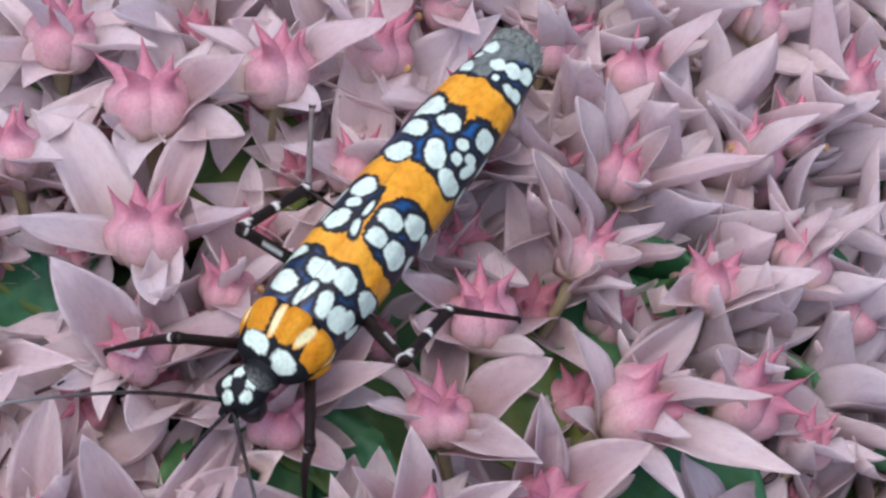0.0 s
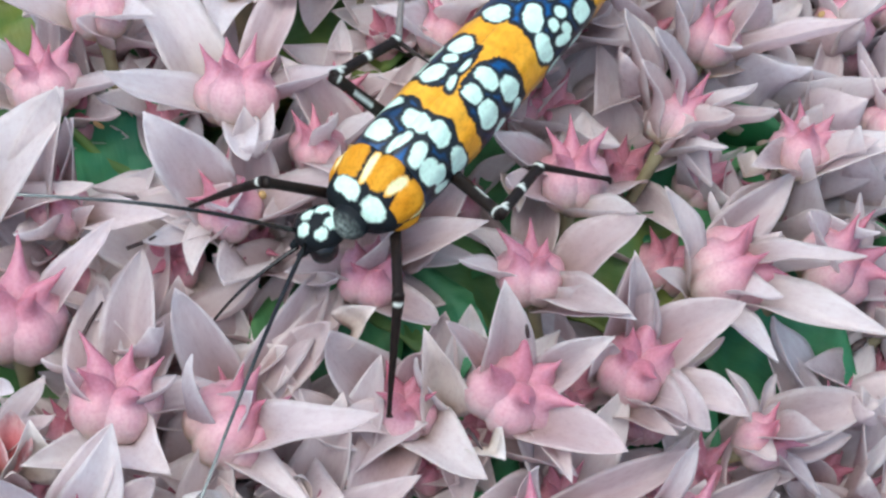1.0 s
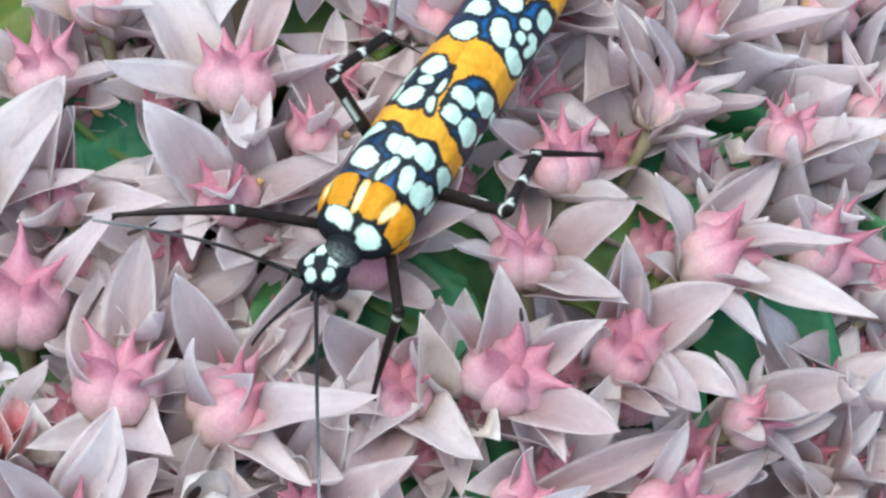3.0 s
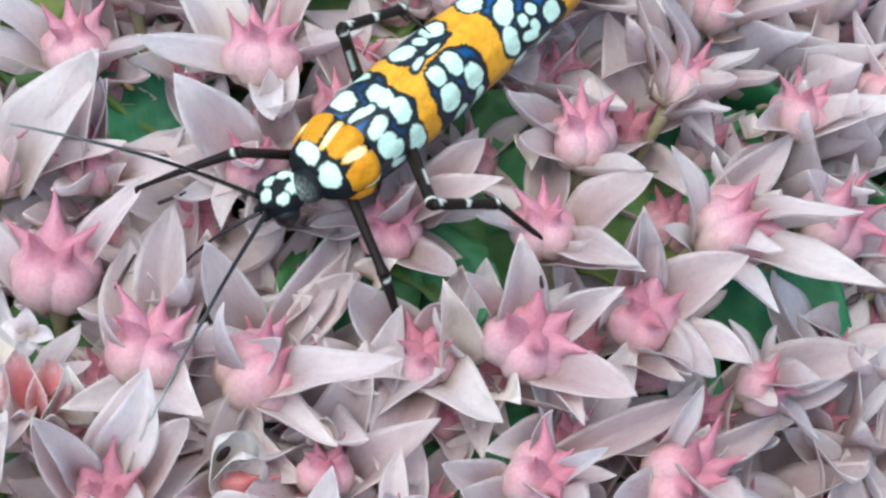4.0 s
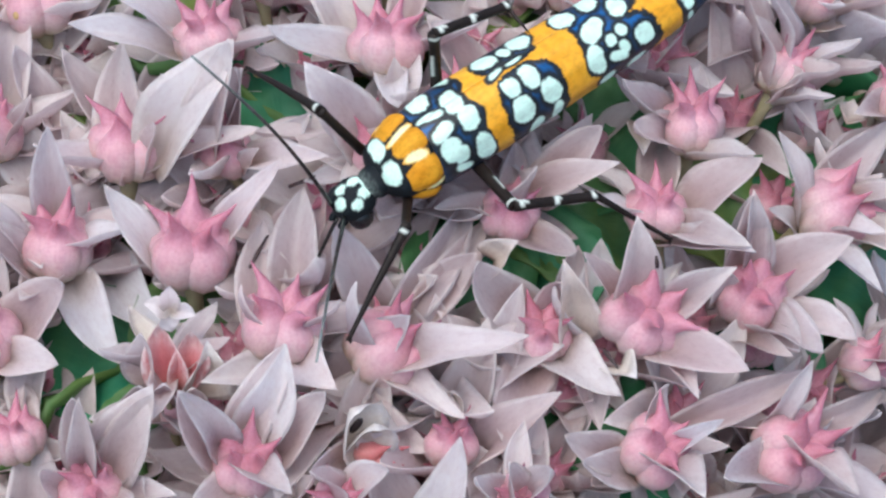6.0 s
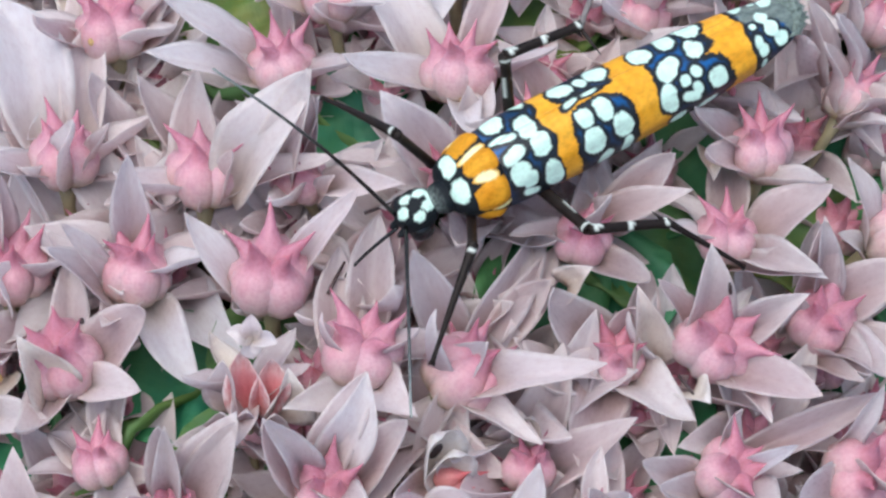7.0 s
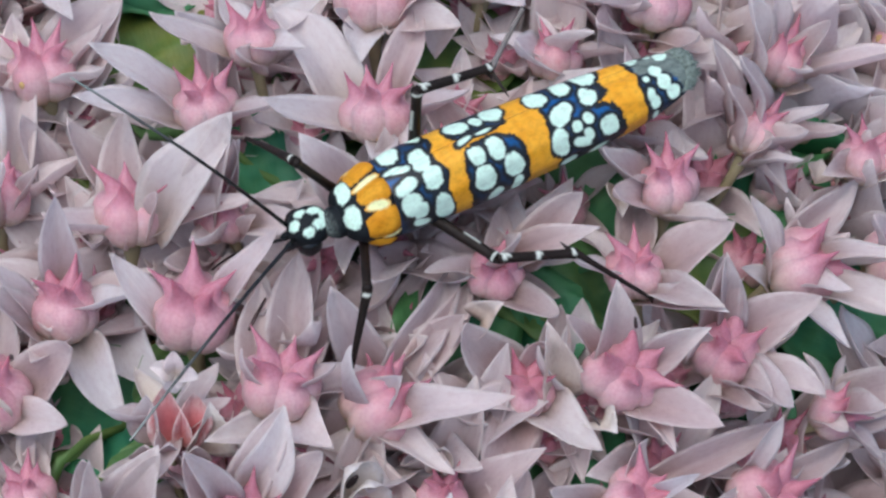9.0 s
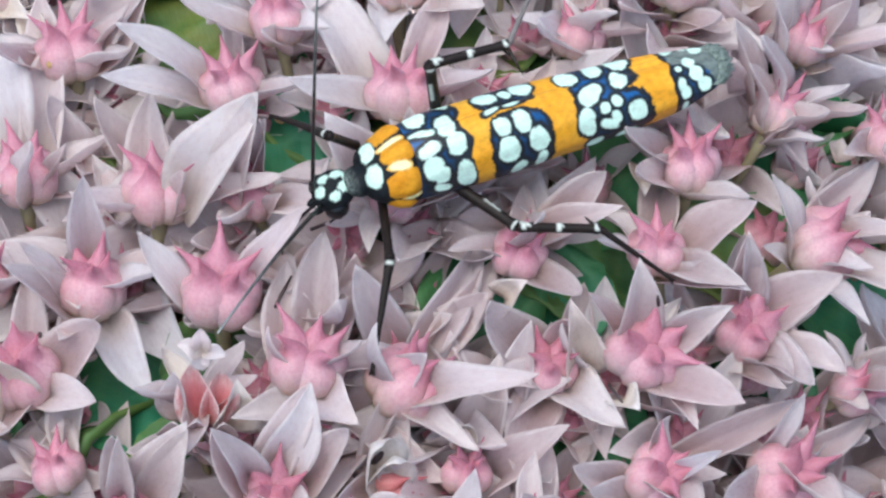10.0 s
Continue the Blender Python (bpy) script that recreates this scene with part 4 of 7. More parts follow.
bloom(pose(0.01903, -0.00975, -0.00997, 3.11, 20.74, 44.54), 1.05)
bloom(pose(0.02330, -0.00973, -0.01130, -24.50, 2.64, -108.55), 0.99)
bloom(pose(0.02810, -0.00910, -0.01202, -19.04, -9.01, -115.21), 0.99)
bloom(pose(0.03195, -0.00942, -0.01129, 47.63, -0.61, 61.65), 1.02)
bloom(pose(-0.02026, -0.01659, -0.01013, -0.84, 16.24, 145.57), 0.90)
bloom(pose(-0.01506, -0.01499, -0.00915, -24.71, -16.41, 88.25), 0.95)
bloom(pose(-0.00966, -0.01672, -0.00853, -19.96, -13.89, 75.17), 1.01)
bloom(pose(-0.00673, -0.01728, -0.00838, -6.29, -9.41, 90.35), 0.92)
bloom(pose(-0.00195, -0.01739, -0.00777, -6.02, -13.47, -103.48), 0.94)
bloom(pose(0.00395, -0.01763, -0.00770, -7.85, 9.41, -64.10), 1.01)
bloom(pose(0.00718, -0.01689, -0.00865, 14.17, 4.29, 77.45), 0.94)
bloom(pose(0.01249, -0.01550, -0.01010, 16.43, 12.34, 38.44), 1.00)
bloom(pose(0.01664, -0.01490, -0.01131, -7.15, -3.88, -118.90), 0.90)
bloom(pose(0.02169, -0.01244, -0.01453, 29.91, 11.40, 43.16), 0.94)
bloom(pose(0.02501, -0.01218, -0.01415, 14.26, -23.44, 158.66), 0.91)
bloom(pose(0.03036, -0.01237, -0.01362, -43.20, 2.68, -89.60), 0.93)
bloom(pose(0.03552, -0.01194, -0.01337, 7.26, 44.07, 6.23), 0.99)
low_bloom(pose(-0.01399, 0.01625, -0.00325, 11.96, -0.23, 4.15), 0.74, 4.3)
low_bloom(pose(-0.01247, 0.01588, -0.00219, -1.17, 3.97, -86.21), 0.79, 4.3)
low_bloom(pose(-0.01015, 0.01522, -0.00101, 12.39, -8.75, 78.79), 0.67, 4.3)
low_bloom(pose(-0.00704, 0.01500, -0.00013, -15.88, -1.66, 140.84), 0.82, 3.9)
low_bloom(pose(-0.00392, 0.01359, 0.00068, 5.42, 6.55, 25.18), 0.77, 4.1)
low_bloom(pose(-0.00108, 0.01370, 0.00107, 1.40, -11.62, -150.60), 0.67, 4.3)
low_bloom(pose(0.00092, 0.01390, 0.00108, -13.17, 7.69, -168.57), 0.68, 4.3)
low_bloom(pose(0.00341, 0.01275, 0.00072, -2.01, 1.71, -121.82), 0.75, 4.3)
low_bloom(pose(0.00517, 0.01344, 0.00176, 6.59, -4.81, 66.86), 0.76, 4.3)
low_bloom(pose(0.00748, 0.01252, 0.00125, -0.45, -8.79, -148.99), 0.79, 4.3)
low_bloom(pose(0.00936, 0.01326, 0.00069, 11.90, -18.99, 107.62), 0.75, 4.3)
low_bloom(pose(0.01150, 0.01347, 0.00030, -17.60, -11.43, -99.35), 0.69, 4.3)
low_bloom(pose(0.01379, 0.01429, -0.00010, 25.22, 5.83, 53.45), 0.77, 4.3)
low_bloom(pose(0.01482, 0.01386, -0.00010, 40.69, 6.35, 83.72), 0.81, 4.3)
low_bloom(pose(0.01814, 0.01570, -0.00110, 32.87, 28.53, 45.71), 0.75, 4.3)
low_bloom(pose(0.02000, 0.01698, -0.00205, -33.71, -13.50, -133.24), 0.74, 4.3)
low_bloom(pose(-0.01342, 0.01421, -0.00280, -16.98, 6.02, -141.84), 0.75, 4.3)
low_bloom(pose(-0.01151, 0.01419, -0.00203, -13.75, -13.40, 156.66), 0.82, 4.3)
low_bloom(pose(-0.00855, 0.01274, -0.00080, -11.17, 13.10, -162.09), 0.76, 3.7)
low_bloom(pose(-0.00223, 0.01175, 0.00055, -10.00, 12.79, -169.01), 0.74, 4.3)
low_bloom(pose(0.00022, 0.01118, 0.00025, -11.57, 1.79, 170.82), 0.77, 4.3)
low_bloom(pose(0.00195, 0.01140, 0.00120, -1.71, 7.82, -133.34), 0.71, 4.3)
low_bloom(pose(0.00514, 0.01069, 0.00066, -8.61, 10.68, -123.25), 0.79, 4.3)
low_bloom(pose(0.00585, 0.01080, 0.00039, -8.12, 8.29, -49.80), 0.83, 4.3)
low_bloom(pose(0.00866, 0.01160, 0.00088, -6.18, -1.46, -178.50), 0.80, 4.3)
low_bloom(pose(0.01161, 0.01209, -0.00024, 6.32, 0.27, 65.80), 0.71, 4.3)
low_bloom(pose(0.01233, 0.01197, 0.00016, 8.80, 13.37, 6.65), 0.82, 4.3)
low_bloom(pose(0.01489, 0.01217, -0.00011, -9.84, -7.98, -152.46), 0.75, 4.3)
low_bloom(pose(0.01752, 0.01267, -0.00193, -31.49, 2.61, -69.62), 0.69, 4.3)
low_bloom(pose(0.01941, 0.01340, -0.00262, -3.96, 39.95, -13.71), 0.71, 4.3)
low_bloom(pose(0.02161, 0.01479, -0.00287, -2.56, -39.95, -178.93), 0.73, 4.3)
low_bloom(pose(-0.01373, 0.01178, -0.00312, 12.50, 2.17, -88.17), 0.75, 4.3)
low_bloom(pose(-0.01183, 0.01114, -0.00251, 5.79, 10.27, -97.50), 0.80, 4.3)
low_bloom(pose(-0.01084, 0.01111, -0.00213, -9.22, -2.99, -163.48), 0.73, 4.3)
low_bloom(pose(-0.00797, 0.01092, -0.00142, -0.95, 19.42, -114.80), 0.73, 3.3)
low_bloom(pose(-0.00339, 0.00921, -0.00015, 12.61, 2.53, -131.41), 0.83, 3.0)
low_bloom(pose(-0.00099, 0.00901, 0.00007, 0.84, -12.24, 59.41), 0.79, 4.3)
low_bloom(pose(0.00142, 0.00861, 0.00086, -5.22, 4.95, 51.88), 0.76, 3.8)
low_bloom(pose(0.00355, 0.00908, 0.00066, 6.64, -0.30, -23.69), 0.77, 3.3)
low_bloom(pose(0.00443, 0.00930, 0.00034, -14.59, -13.72, -169.79), 0.70, 3.5)
low_bloom(pose(0.00724, 0.00938, 0.00071, -0.49, -15.97, 100.35), 0.67, 4.3)
low_bloom(pose(0.00876, 0.00846, 0.00013, -5.60, -16.47, 160.54), 0.81, 4.3)
low_bloom(pose(0.01204, 0.00914, -0.00034, 1.57, 15.47, 39.51), 0.73, 4.3)
low_bloom(pose(0.01309, 0.00998, -0.00116, 13.94, -12.69, 112.04), 0.79, 4.3)
low_bloom(pose(0.01544, 0.00942, -0.00109, 21.79, 3.01, 117.68), 0.83, 4.3)
low_bloom(pose(0.01856, 0.01107, -0.00187, -13.68, 21.28, -21.79), 0.72, 4.3)
low_bloom(pose(0.01997, 0.01231, -0.00307, 26.03, 8.88, 69.97), 0.67, 4.3)
low_bloom(pose(-0.01254, 0.00941, -0.00339, 11.17, -8.95, -58.62), 0.71, 4.3)
low_bloom(pose(-0.01125, 0.00885, -0.00271, -14.49, -9.31, 166.10), 0.81, 4.3)
low_bloom(pose(-0.00775, 0.00763, -0.00182, -8.33, 11.19, 116.95), 0.69, 3.4)
low_bloom(pose(-0.00293, 0.00690, -0.00024, -12.14, -0.88, -114.90), 0.74, 4.2)
low_bloom(pose(0.00469, 0.00707, 0.00014, -5.96, -10.07, 141.90), 0.67, 2.6)
low_bloom(pose(0.00670, 0.00681, -0.00004, -2.64, 3.63, -126.92), 0.77, 4.3)
low_bloom(pose(0.00905, 0.00722, -0.00000, -16.98, 6.10, -49.90), 0.74, 4.3)
low_bloom(pose(0.01177, 0.00772, -0.00063, 1.35, -3.65, 83.76), 0.71, 4.3)
low_bloom(pose(0.01341, 0.00744, -0.00080, 7.25, -26.86, 178.57), 0.78, 4.3)
low_bloom(pose(0.01597, 0.00850, -0.00229, 10.40, -3.64, 137.84), 0.82, 4.3)
low_bloom(pose(0.01724, 0.00886, -0.00229, 8.90, 2.14, 72.35), 0.81, 4.3)
low_bloom(pose(0.01876, 0.00992, -0.00290, 25.56, 14.97, 54.87), 0.76, 4.3)
low_bloom(pose(0.02165, 0.01006, -0.00450, 44.41, -17.21, 109.16), 0.69, 4.3)
low_bloom(pose(-0.01441, 0.00680, -0.00345, 7.45, -7.98, 135.39), 0.78, 4.3)
low_bloom(pose(-0.01234, 0.00757, -0.00307, 17.56, -1.53, -0.04), 0.80, 4.3)
low_bloom(pose(-0.00978, 0.00590, -0.00206, 10.98, 13.86, -40.88), 0.66, 4.3)
low_bloom(pose(-0.00750, 0.00637, -0.00178, 3.97, 12.79, -151.93), 0.75, 3.8)
low_bloom(pose(-0.00358, 0.00466, -0.00065, -4.11, 6.10, -46.15), 0.77, 3.1)
low_bloom(pose(-0.00103, 0.00476, -0.00047, 4.17, -1.50, -1.34), 0.72, 3.0)
low_bloom(pose(0.00059, 0.00555, -0.00063, 16.66, -5.88, -3.19), 0.82, 3.9)
low_bloom(pose(0.00339, 0.00491, -0.00005, -16.04, -8.58, 171.72), 0.83, 2.7)
low_bloom(pose(0.00556, 0.00504, -0.00083, 2.04, 3.85, -130.91), 0.82, 4.2)
low_bloom(pose(0.00790, 0.00494, -0.00064, 5.02, -6.63, 179.11), 0.79, 4.3)
low_bloom(pose(0.00919, 0.00547, -0.00116, 3.58, -6.83, 48.08), 0.80, 4.3)
low_bloom(pose(0.01096, 0.00590, -0.00119, -12.74, 14.07, -76.06), 0.83, 4.3)
low_bloom(pose(0.01419, 0.00650, -0.00218, 2.15, -15.97, -174.30), 0.78, 4.3)
low_bloom(pose(0.01513, 0.00607, -0.00270, 7.18, -38.10, 172.78), 0.74, 4.3)
low_bloom(pose(0.01798, 0.00772, -0.00337, 25.01, -17.70, 88.37), 0.77, 4.3)
low_bloom(pose(0.02008, 0.00788, -0.00421, 38.64, -14.74, 108.97), 0.76, 4.3)
low_bloom(pose(-0.01342, 0.00535, -0.00359, 14.14, 6.49, 20.76), 0.76, 4.3)
low_bloom(pose(-0.01049, 0.00396, -0.00251, 1.15, -4.59, -93.75), 0.72, 4.3)
low_bloom(pose(-0.00835, 0.00319, -0.00217, 1.84, -12.39, 132.59), 0.72, 4.3)
low_bloom(pose(-0.00601, 0.00294, -0.00211, -0.67, 4.12, 3.78), 0.74, 4.3)
low_bloom(pose(-0.00403, 0.00211, -0.00155, 3.95, -7.90, -159.86), 0.77, 3.0)
low_bloom(pose(0.00055, 0.00198, -0.00055, 8.44, -6.25, -93.73), 0.76, 3.4)
low_bloom(pose(0.00204, 0.00297, -0.00097, -3.98, -3.47, -16.45), 0.80, 4.3)
low_bloom(pose(0.00410, 0.00266, -0.00082, -8.41, 9.97, -66.85), 0.74, 4.3)
low_bloom(pose(0.00666, 0.00248, -0.00132, -4.59, -7.70, 95.40), 0.67, 2.5)
low_bloom(pose(0.01518, 0.00432, -0.00325, -19.98, -24.27, -150.46), 0.80, 4.3)
low_bloom(pose(0.01733, 0.00465, -0.00347, -17.76, -20.11, -131.33), 0.80, 4.3)
low_bloom(pose(0.02001, 0.00594, -0.00502, -3.91, 17.04, 11.05), 0.82, 4.3)
low_bloom(pose(0.02149, 0.00609, -0.00575, 18.61, -25.39, 126.92), 0.76, 4.3)
low_bloom(pose(-0.01432, 0.00322, -0.00498, 4.48, 4.40, 178.55), 0.75, 4.3)
low_bloom(pose(-0.01174, 0.00285, -0.00397, 6.80, -8.43, 73.25), 0.83, 4.3)
low_bloom(pose(-0.00944, 0.00135, -0.00297, -16.51, -1.91, 141.42), 0.72, 4.3)
low_bloom(pose(-0.00786, 0.00099, -0.00258, -9.22, 13.85, -162.30), 0.79, 4.3)
low_bloom(pose(-0.00578, 0.00085, -0.00246, -6.06, -8.79, -140.91), 0.75, 4.3)
low_bloom(pose(-0.00325, 0.00028, -0.00189, 10.90, -11.98, 63.60), 0.76, 4.0)
low_bloom(pose(-0.00049, 0.00031, -0.00121, 16.28, 10.75, -50.19), 0.74, 3.8)
low_bloom(pose(0.00135, 0.00070, -0.00113, -12.14, 8.70, -113.18), 0.68, 4.3)
low_bloom(pose(0.00320, 0.00018, -0.00183, -2.98, -13.79, 117.53), 0.73, 3.7)
low_bloom(pose(0.00480, 0.00073, -0.00115, -16.34, -12.56, -173.18), 0.68, 3.1)
low_bloom(pose(0.01186, 0.00155, -0.00298, 7.86, 14.27, 25.50), 0.84, 2.6)
low_bloom(pose(0.01364, 0.00131, -0.00286, -27.38, -11.10, -104.41), 0.77, 3.3)
low_bloom(pose(0.01514, 0.00297, -0.00363, -12.00, -21.28, -148.93), 0.72, 4.2)
low_bloom(pose(0.01831, 0.00296, -0.00444, -16.18, 32.75, -27.28), 0.69, 4.3)
low_bloom(pose(0.01959, 0.00432, -0.00520, -35.86, -1.49, -104.32), 0.78, 4.3)
low_bloom(pose(-0.01355, 0.00092, -0.00480, -0.14, 7.28, -149.42), 0.78, 4.3)
low_bloom(pose(-0.01046, -0.00006, -0.00420, -12.11, 1.98, 95.44), 0.78, 4.3)
low_bloom(pose(-0.00877, -0.00036, -0.00330, 3.76, -6.72, -58.83), 0.73, 4.3)
low_bloom(pose(-0.00723, -0.00040, -0.00246, -6.70, 3.91, -125.03), 0.80, 4.3)
low_bloom(pose(-0.00414, -0.00151, -0.00283, 11.82, -5.55, -91.98), 0.78, 3.5)
low_bloom(pose(-0.00141, -0.00227, -0.00235, -7.49, 6.15, 78.16), 0.77, 4.3)
low_bloom(pose(0.00164, -0.00171, -0.00230, 4.05, 4.87, -17.49), 0.73, 3.2)
low_bloom(pose(0.01084, -0.00106, -0.00319, -10.75, -14.13, 172.43), 0.76, 3.1)
low_bloom(pose(0.01767, 0.00184, -0.00550, -36.70, 11.51, -64.92), 0.74, 4.3)
low_bloom(pose(0.01960, 0.00273, -0.00641, -19.76, -6.77, -117.13), 0.69, 4.3)
low_bloom(pose(0.02090, 0.00254, -0.00685, 37.51, -25.88, 111.43), 0.83, 4.3)
low_bloom(pose(-0.01503, -0.00085, -0.00524, 7.35, 16.31, -57.29), 0.84, 4.3)
low_bloom(pose(-0.01265, -0.00143, -0.00440, -8.50, 9.97, -64.04), 0.74, 4.3)
low_bloom(pose(-0.01021, -0.00199, -0.00403, 9.46, 1.99, 58.08), 0.79, 4.3)
low_bloom(pose(-0.00270, -0.00428, -0.00257, -12.15, -0.89, 65.76), 0.82, 2.3)
low_bloom(pose(-0.00049, -0.00362, -0.00296, -2.20, 14.10, -140.37), 0.77, 4.3)
low_bloom(pose(0.00105, -0.00355, -0.00237, 14.74, 6.93, -31.51), 0.81, 4.0)
low_bloom(pose(0.00210, -0.00396, -0.00293, 16.64, -5.33, 105.87), 0.76, 3.1)
low_bloom(pose(0.00589, -0.00334, -0.00291, -13.04, -4.65, 165.38), 0.73, 3.2)
low_bloom(pose(0.00689, -0.00388, -0.00292, 0.47, 9.67, -36.34), 0.69, 3.5)
low_bloom(pose(0.00941, -0.00237, -0.00344, -4.32, 4.43, -23.73), 0.68, 3.7)
low_bloom(pose(0.01124, -0.00294, -0.00348, 1.58, 5.81, -57.11), 0.73, 2.2)
low_bloom(pose(0.01621, -0.00177, -0.00519, -31.42, 14.35, -60.03), 0.76, 3.9)
low_bloom(pose(0.01774, -0.00026, -0.00645, 21.13, 8.64, 65.05), 0.71, 4.3)
low_bloom(pose(0.02028, 0.00096, -0.00686, 30.60, -34.47, 129.80), 0.72, 4.3)
low_bloom(pose(-0.01294, -0.00336, -0.00577, -8.43, -9.36, 135.88), 0.78, 2.5)
low_bloom(pose(-0.01099, -0.00376, -0.00495, 2.81, 3.11, 41.40), 0.78, 2.5)
low_bloom(pose(-0.00840, -0.00393, -0.00417, 15.13, 0.94, -26.64), 0.72, 2.5)
low_bloom(pose(-0.00420, -0.00574, -0.00304, 5.86, 6.00, 65.07), 0.83, 3.1)
low_bloom(pose(-0.00259, -0.00569, -0.00374, 8.65, 7.23, -78.66), 0.82, 3.8)
low_bloom(pose(-0.00048, -0.00547, -0.00289, -1.73, 14.04, -110.29), 0.66, 4.3)
low_bloom(pose(0.00216, -0.00544, -0.00336, -5.64, 0.25, -127.62), 0.76, 4.3)
low_bloom(pose(0.00395, -0.00476, -0.00314, 9.37, -6.64, 62.34), 0.66, 3.6)
low_bloom(pose(0.00577, -0.00482, -0.00306, -10.27, -12.51, -168.80), 0.71, 2.3)
low_bloom(pose(0.00894, -0.00530, -0.00366, -12.29, -6.36, -161.47), 0.72, 3.9)
low_bloom(pose(0.01144, -0.00460, -0.00487, -12.68, -2.57, -35.78), 0.75, 2.6)
low_bloom(pose(0.01264, -0.00409, -0.00446, 7.70, 4.20, 44.70), 0.80, 3.1)
low_bloom(pose(0.01594, -0.00298, -0.00608, -12.04, 1.79, -87.33), 0.77, 4.3)
low_bloom(pose(0.01672, -0.00331, -0.00646, 17.03, -26.71, 132.40), 0.77, 4.3)
low_bloom(pose(0.01915, -0.00133, -0.00727, -35.77, 9.29, -84.31), 0.71, 4.3)
low_bloom(pose(0.02178, -0.00032, -0.00886, 0.81, -19.36, 172.55), 0.69, 4.3)
low_bloom(pose(-0.01435, -0.00599, -0.00610, -1.55, -12.78, 53.93), 0.80, 4.3)
low_bloom(pose(-0.01160, -0.00577, -0.00593, -9.59, 4.28, 135.73), 0.78, 2.3)
low_bloom(pose(-0.00944, -0.00623, -0.00485, -11.31, -10.83, 131.38), 0.83, 3.6)
low_bloom(pose(-0.00775, -0.00611, -0.00471, 4.08, 7.48, -1.30), 0.81, 3.3)
low_bloom(pose(-0.00596, -0.00641, -0.00455, -13.42, -0.29, 112.05), 0.77, 2.9)
low_bloom(pose(-0.00146, -0.00706, -0.00372, -1.41, 7.62, 174.94), 0.78, 4.3)
low_bloom(pose(0.00019, -0.00730, -0.00402, -10.25, 4.34, -125.86), 0.81, 4.3)
low_bloom(pose(0.00298, -0.00729, -0.00347, 1.30, -3.73, -64.78), 0.78, 4.3)
low_bloom(pose(0.00524, -0.00707, -0.00396, 9.52, 9.11, 50.16), 0.66, 2.9)
low_bloom(pose(0.00754, -0.00651, -0.00449, 12.52, -15.28, 150.17), 0.74, 3.1)
low_bloom(pose(0.00922, -0.00641, -0.00511, -5.62, 16.36, -4.01), 0.75, 4.3)
low_bloom(pose(0.01174, -0.00582, -0.00541, 3.91, 26.75, 16.74), 0.72, 4.2)
low_bloom(pose(0.01397, -0.00564, -0.00661, 13.80, -11.65, 142.51), 0.82, 4.3)
low_bloom(pose(0.01570, -0.00497, -0.00726, 30.19, -5.86, 67.53), 0.83, 4.3)
low_bloom(pose(0.01767, -0.00421, -0.00726, -25.16, -2.94, -119.53), 0.66, 4.3)
low_bloom(pose(0.02104, -0.00245, -0.00886, 16.96, 2.67, 59.10), 0.67, 4.3)
low_bloom(pose(-0.01254, -0.00803, -0.00666, -4.03, -4.36, -159.07), 0.75, 4.3)
low_bloom(pose(-0.01047, -0.00824, -0.00557, -4.91, 14.73, -115.24), 0.70, 4.3)
low_bloom(pose(-0.00827, -0.00897, -0.00500, -13.83, 9.67, -126.77), 0.68, 4.3)
low_bloom(pose(-0.00605, -0.00902, -0.00425, 5.78, -0.22, 41.15), 0.71, 3.6)
low_bloom(pose(-0.00474, -0.01012, -0.00480, 6.13, -3.29, 154.47), 0.78, 4.3)
low_bloom(pose(-0.00271, -0.00924, -0.00421, -2.66, -7.30, 86.71), 0.71, 4.3)
low_bloom(pose(-0.00023, -0.01065, -0.00415, -8.41, 0.31, -63.38), 0.82, 4.3)
low_bloom(pose(0.00225, -0.00954, -0.00393, 4.76, 12.41, -98.85), 0.70, 4.3)
low_bloom(pose(0.00407, -0.00901, -0.00449, -11.38, -8.53, -135.93), 0.72, 4.0)
low_bloom(pose(0.00576, -0.00940, -0.00520, -14.18, 13.96, -80.28), 0.77, 3.5)
low_bloom(pose(0.00849, -0.00926, -0.00506, -1.73, 1.24, 179.78), 0.83, 3.9)
low_bloom(pose(0.01127, -0.00747, -0.00600, 0.21, 12.30, -61.59), 0.78, 4.3)
low_bloom(pose(0.01325, -0.00770, -0.00657, 0.90, 13.80, -61.64), 0.77, 4.3)
low_bloom(pose(0.01545, -0.00775, -0.00726, -15.35, -7.45, -131.95), 0.75, 4.3)
low_bloom(pose(0.01740, -0.00644, -0.00878, -3.44, -25.69, -153.84), 0.80, 4.3)
low_bloom(pose(0.01867, -0.00568, -0.00879, 21.87, 16.94, 42.72), 0.79, 4.3)
low_bloom(pose(0.02124, -0.00445, -0.00963, 23.05, -7.83, 79.54), 0.74, 4.3)
low_bloom(pose(0.01091, 0.00395, -0.00177, -8.36, 10.87, -122.81), 0.77, 3.6)
low_bloom(pose(0.01291, 0.00380, -0.00212, 19.16, -19.23, 122.85), 0.78, 2.3)

# dim buds deep between the flowers
deep = random.Random(31)
OPEN_GAPS = [(-7.1, -3.9), (-5.0, -6.1), (7.6, 2.4), (6.1, 0.1), (5.1, -1.5), (13.0, 3.6), (10.9, 1.1),
             (-6.8, 9.4), (3.1, 7.8), (-2.2, 3.7), (15.0, 0.2), (-5.5, 11.4), (-5.9, -2.8)]
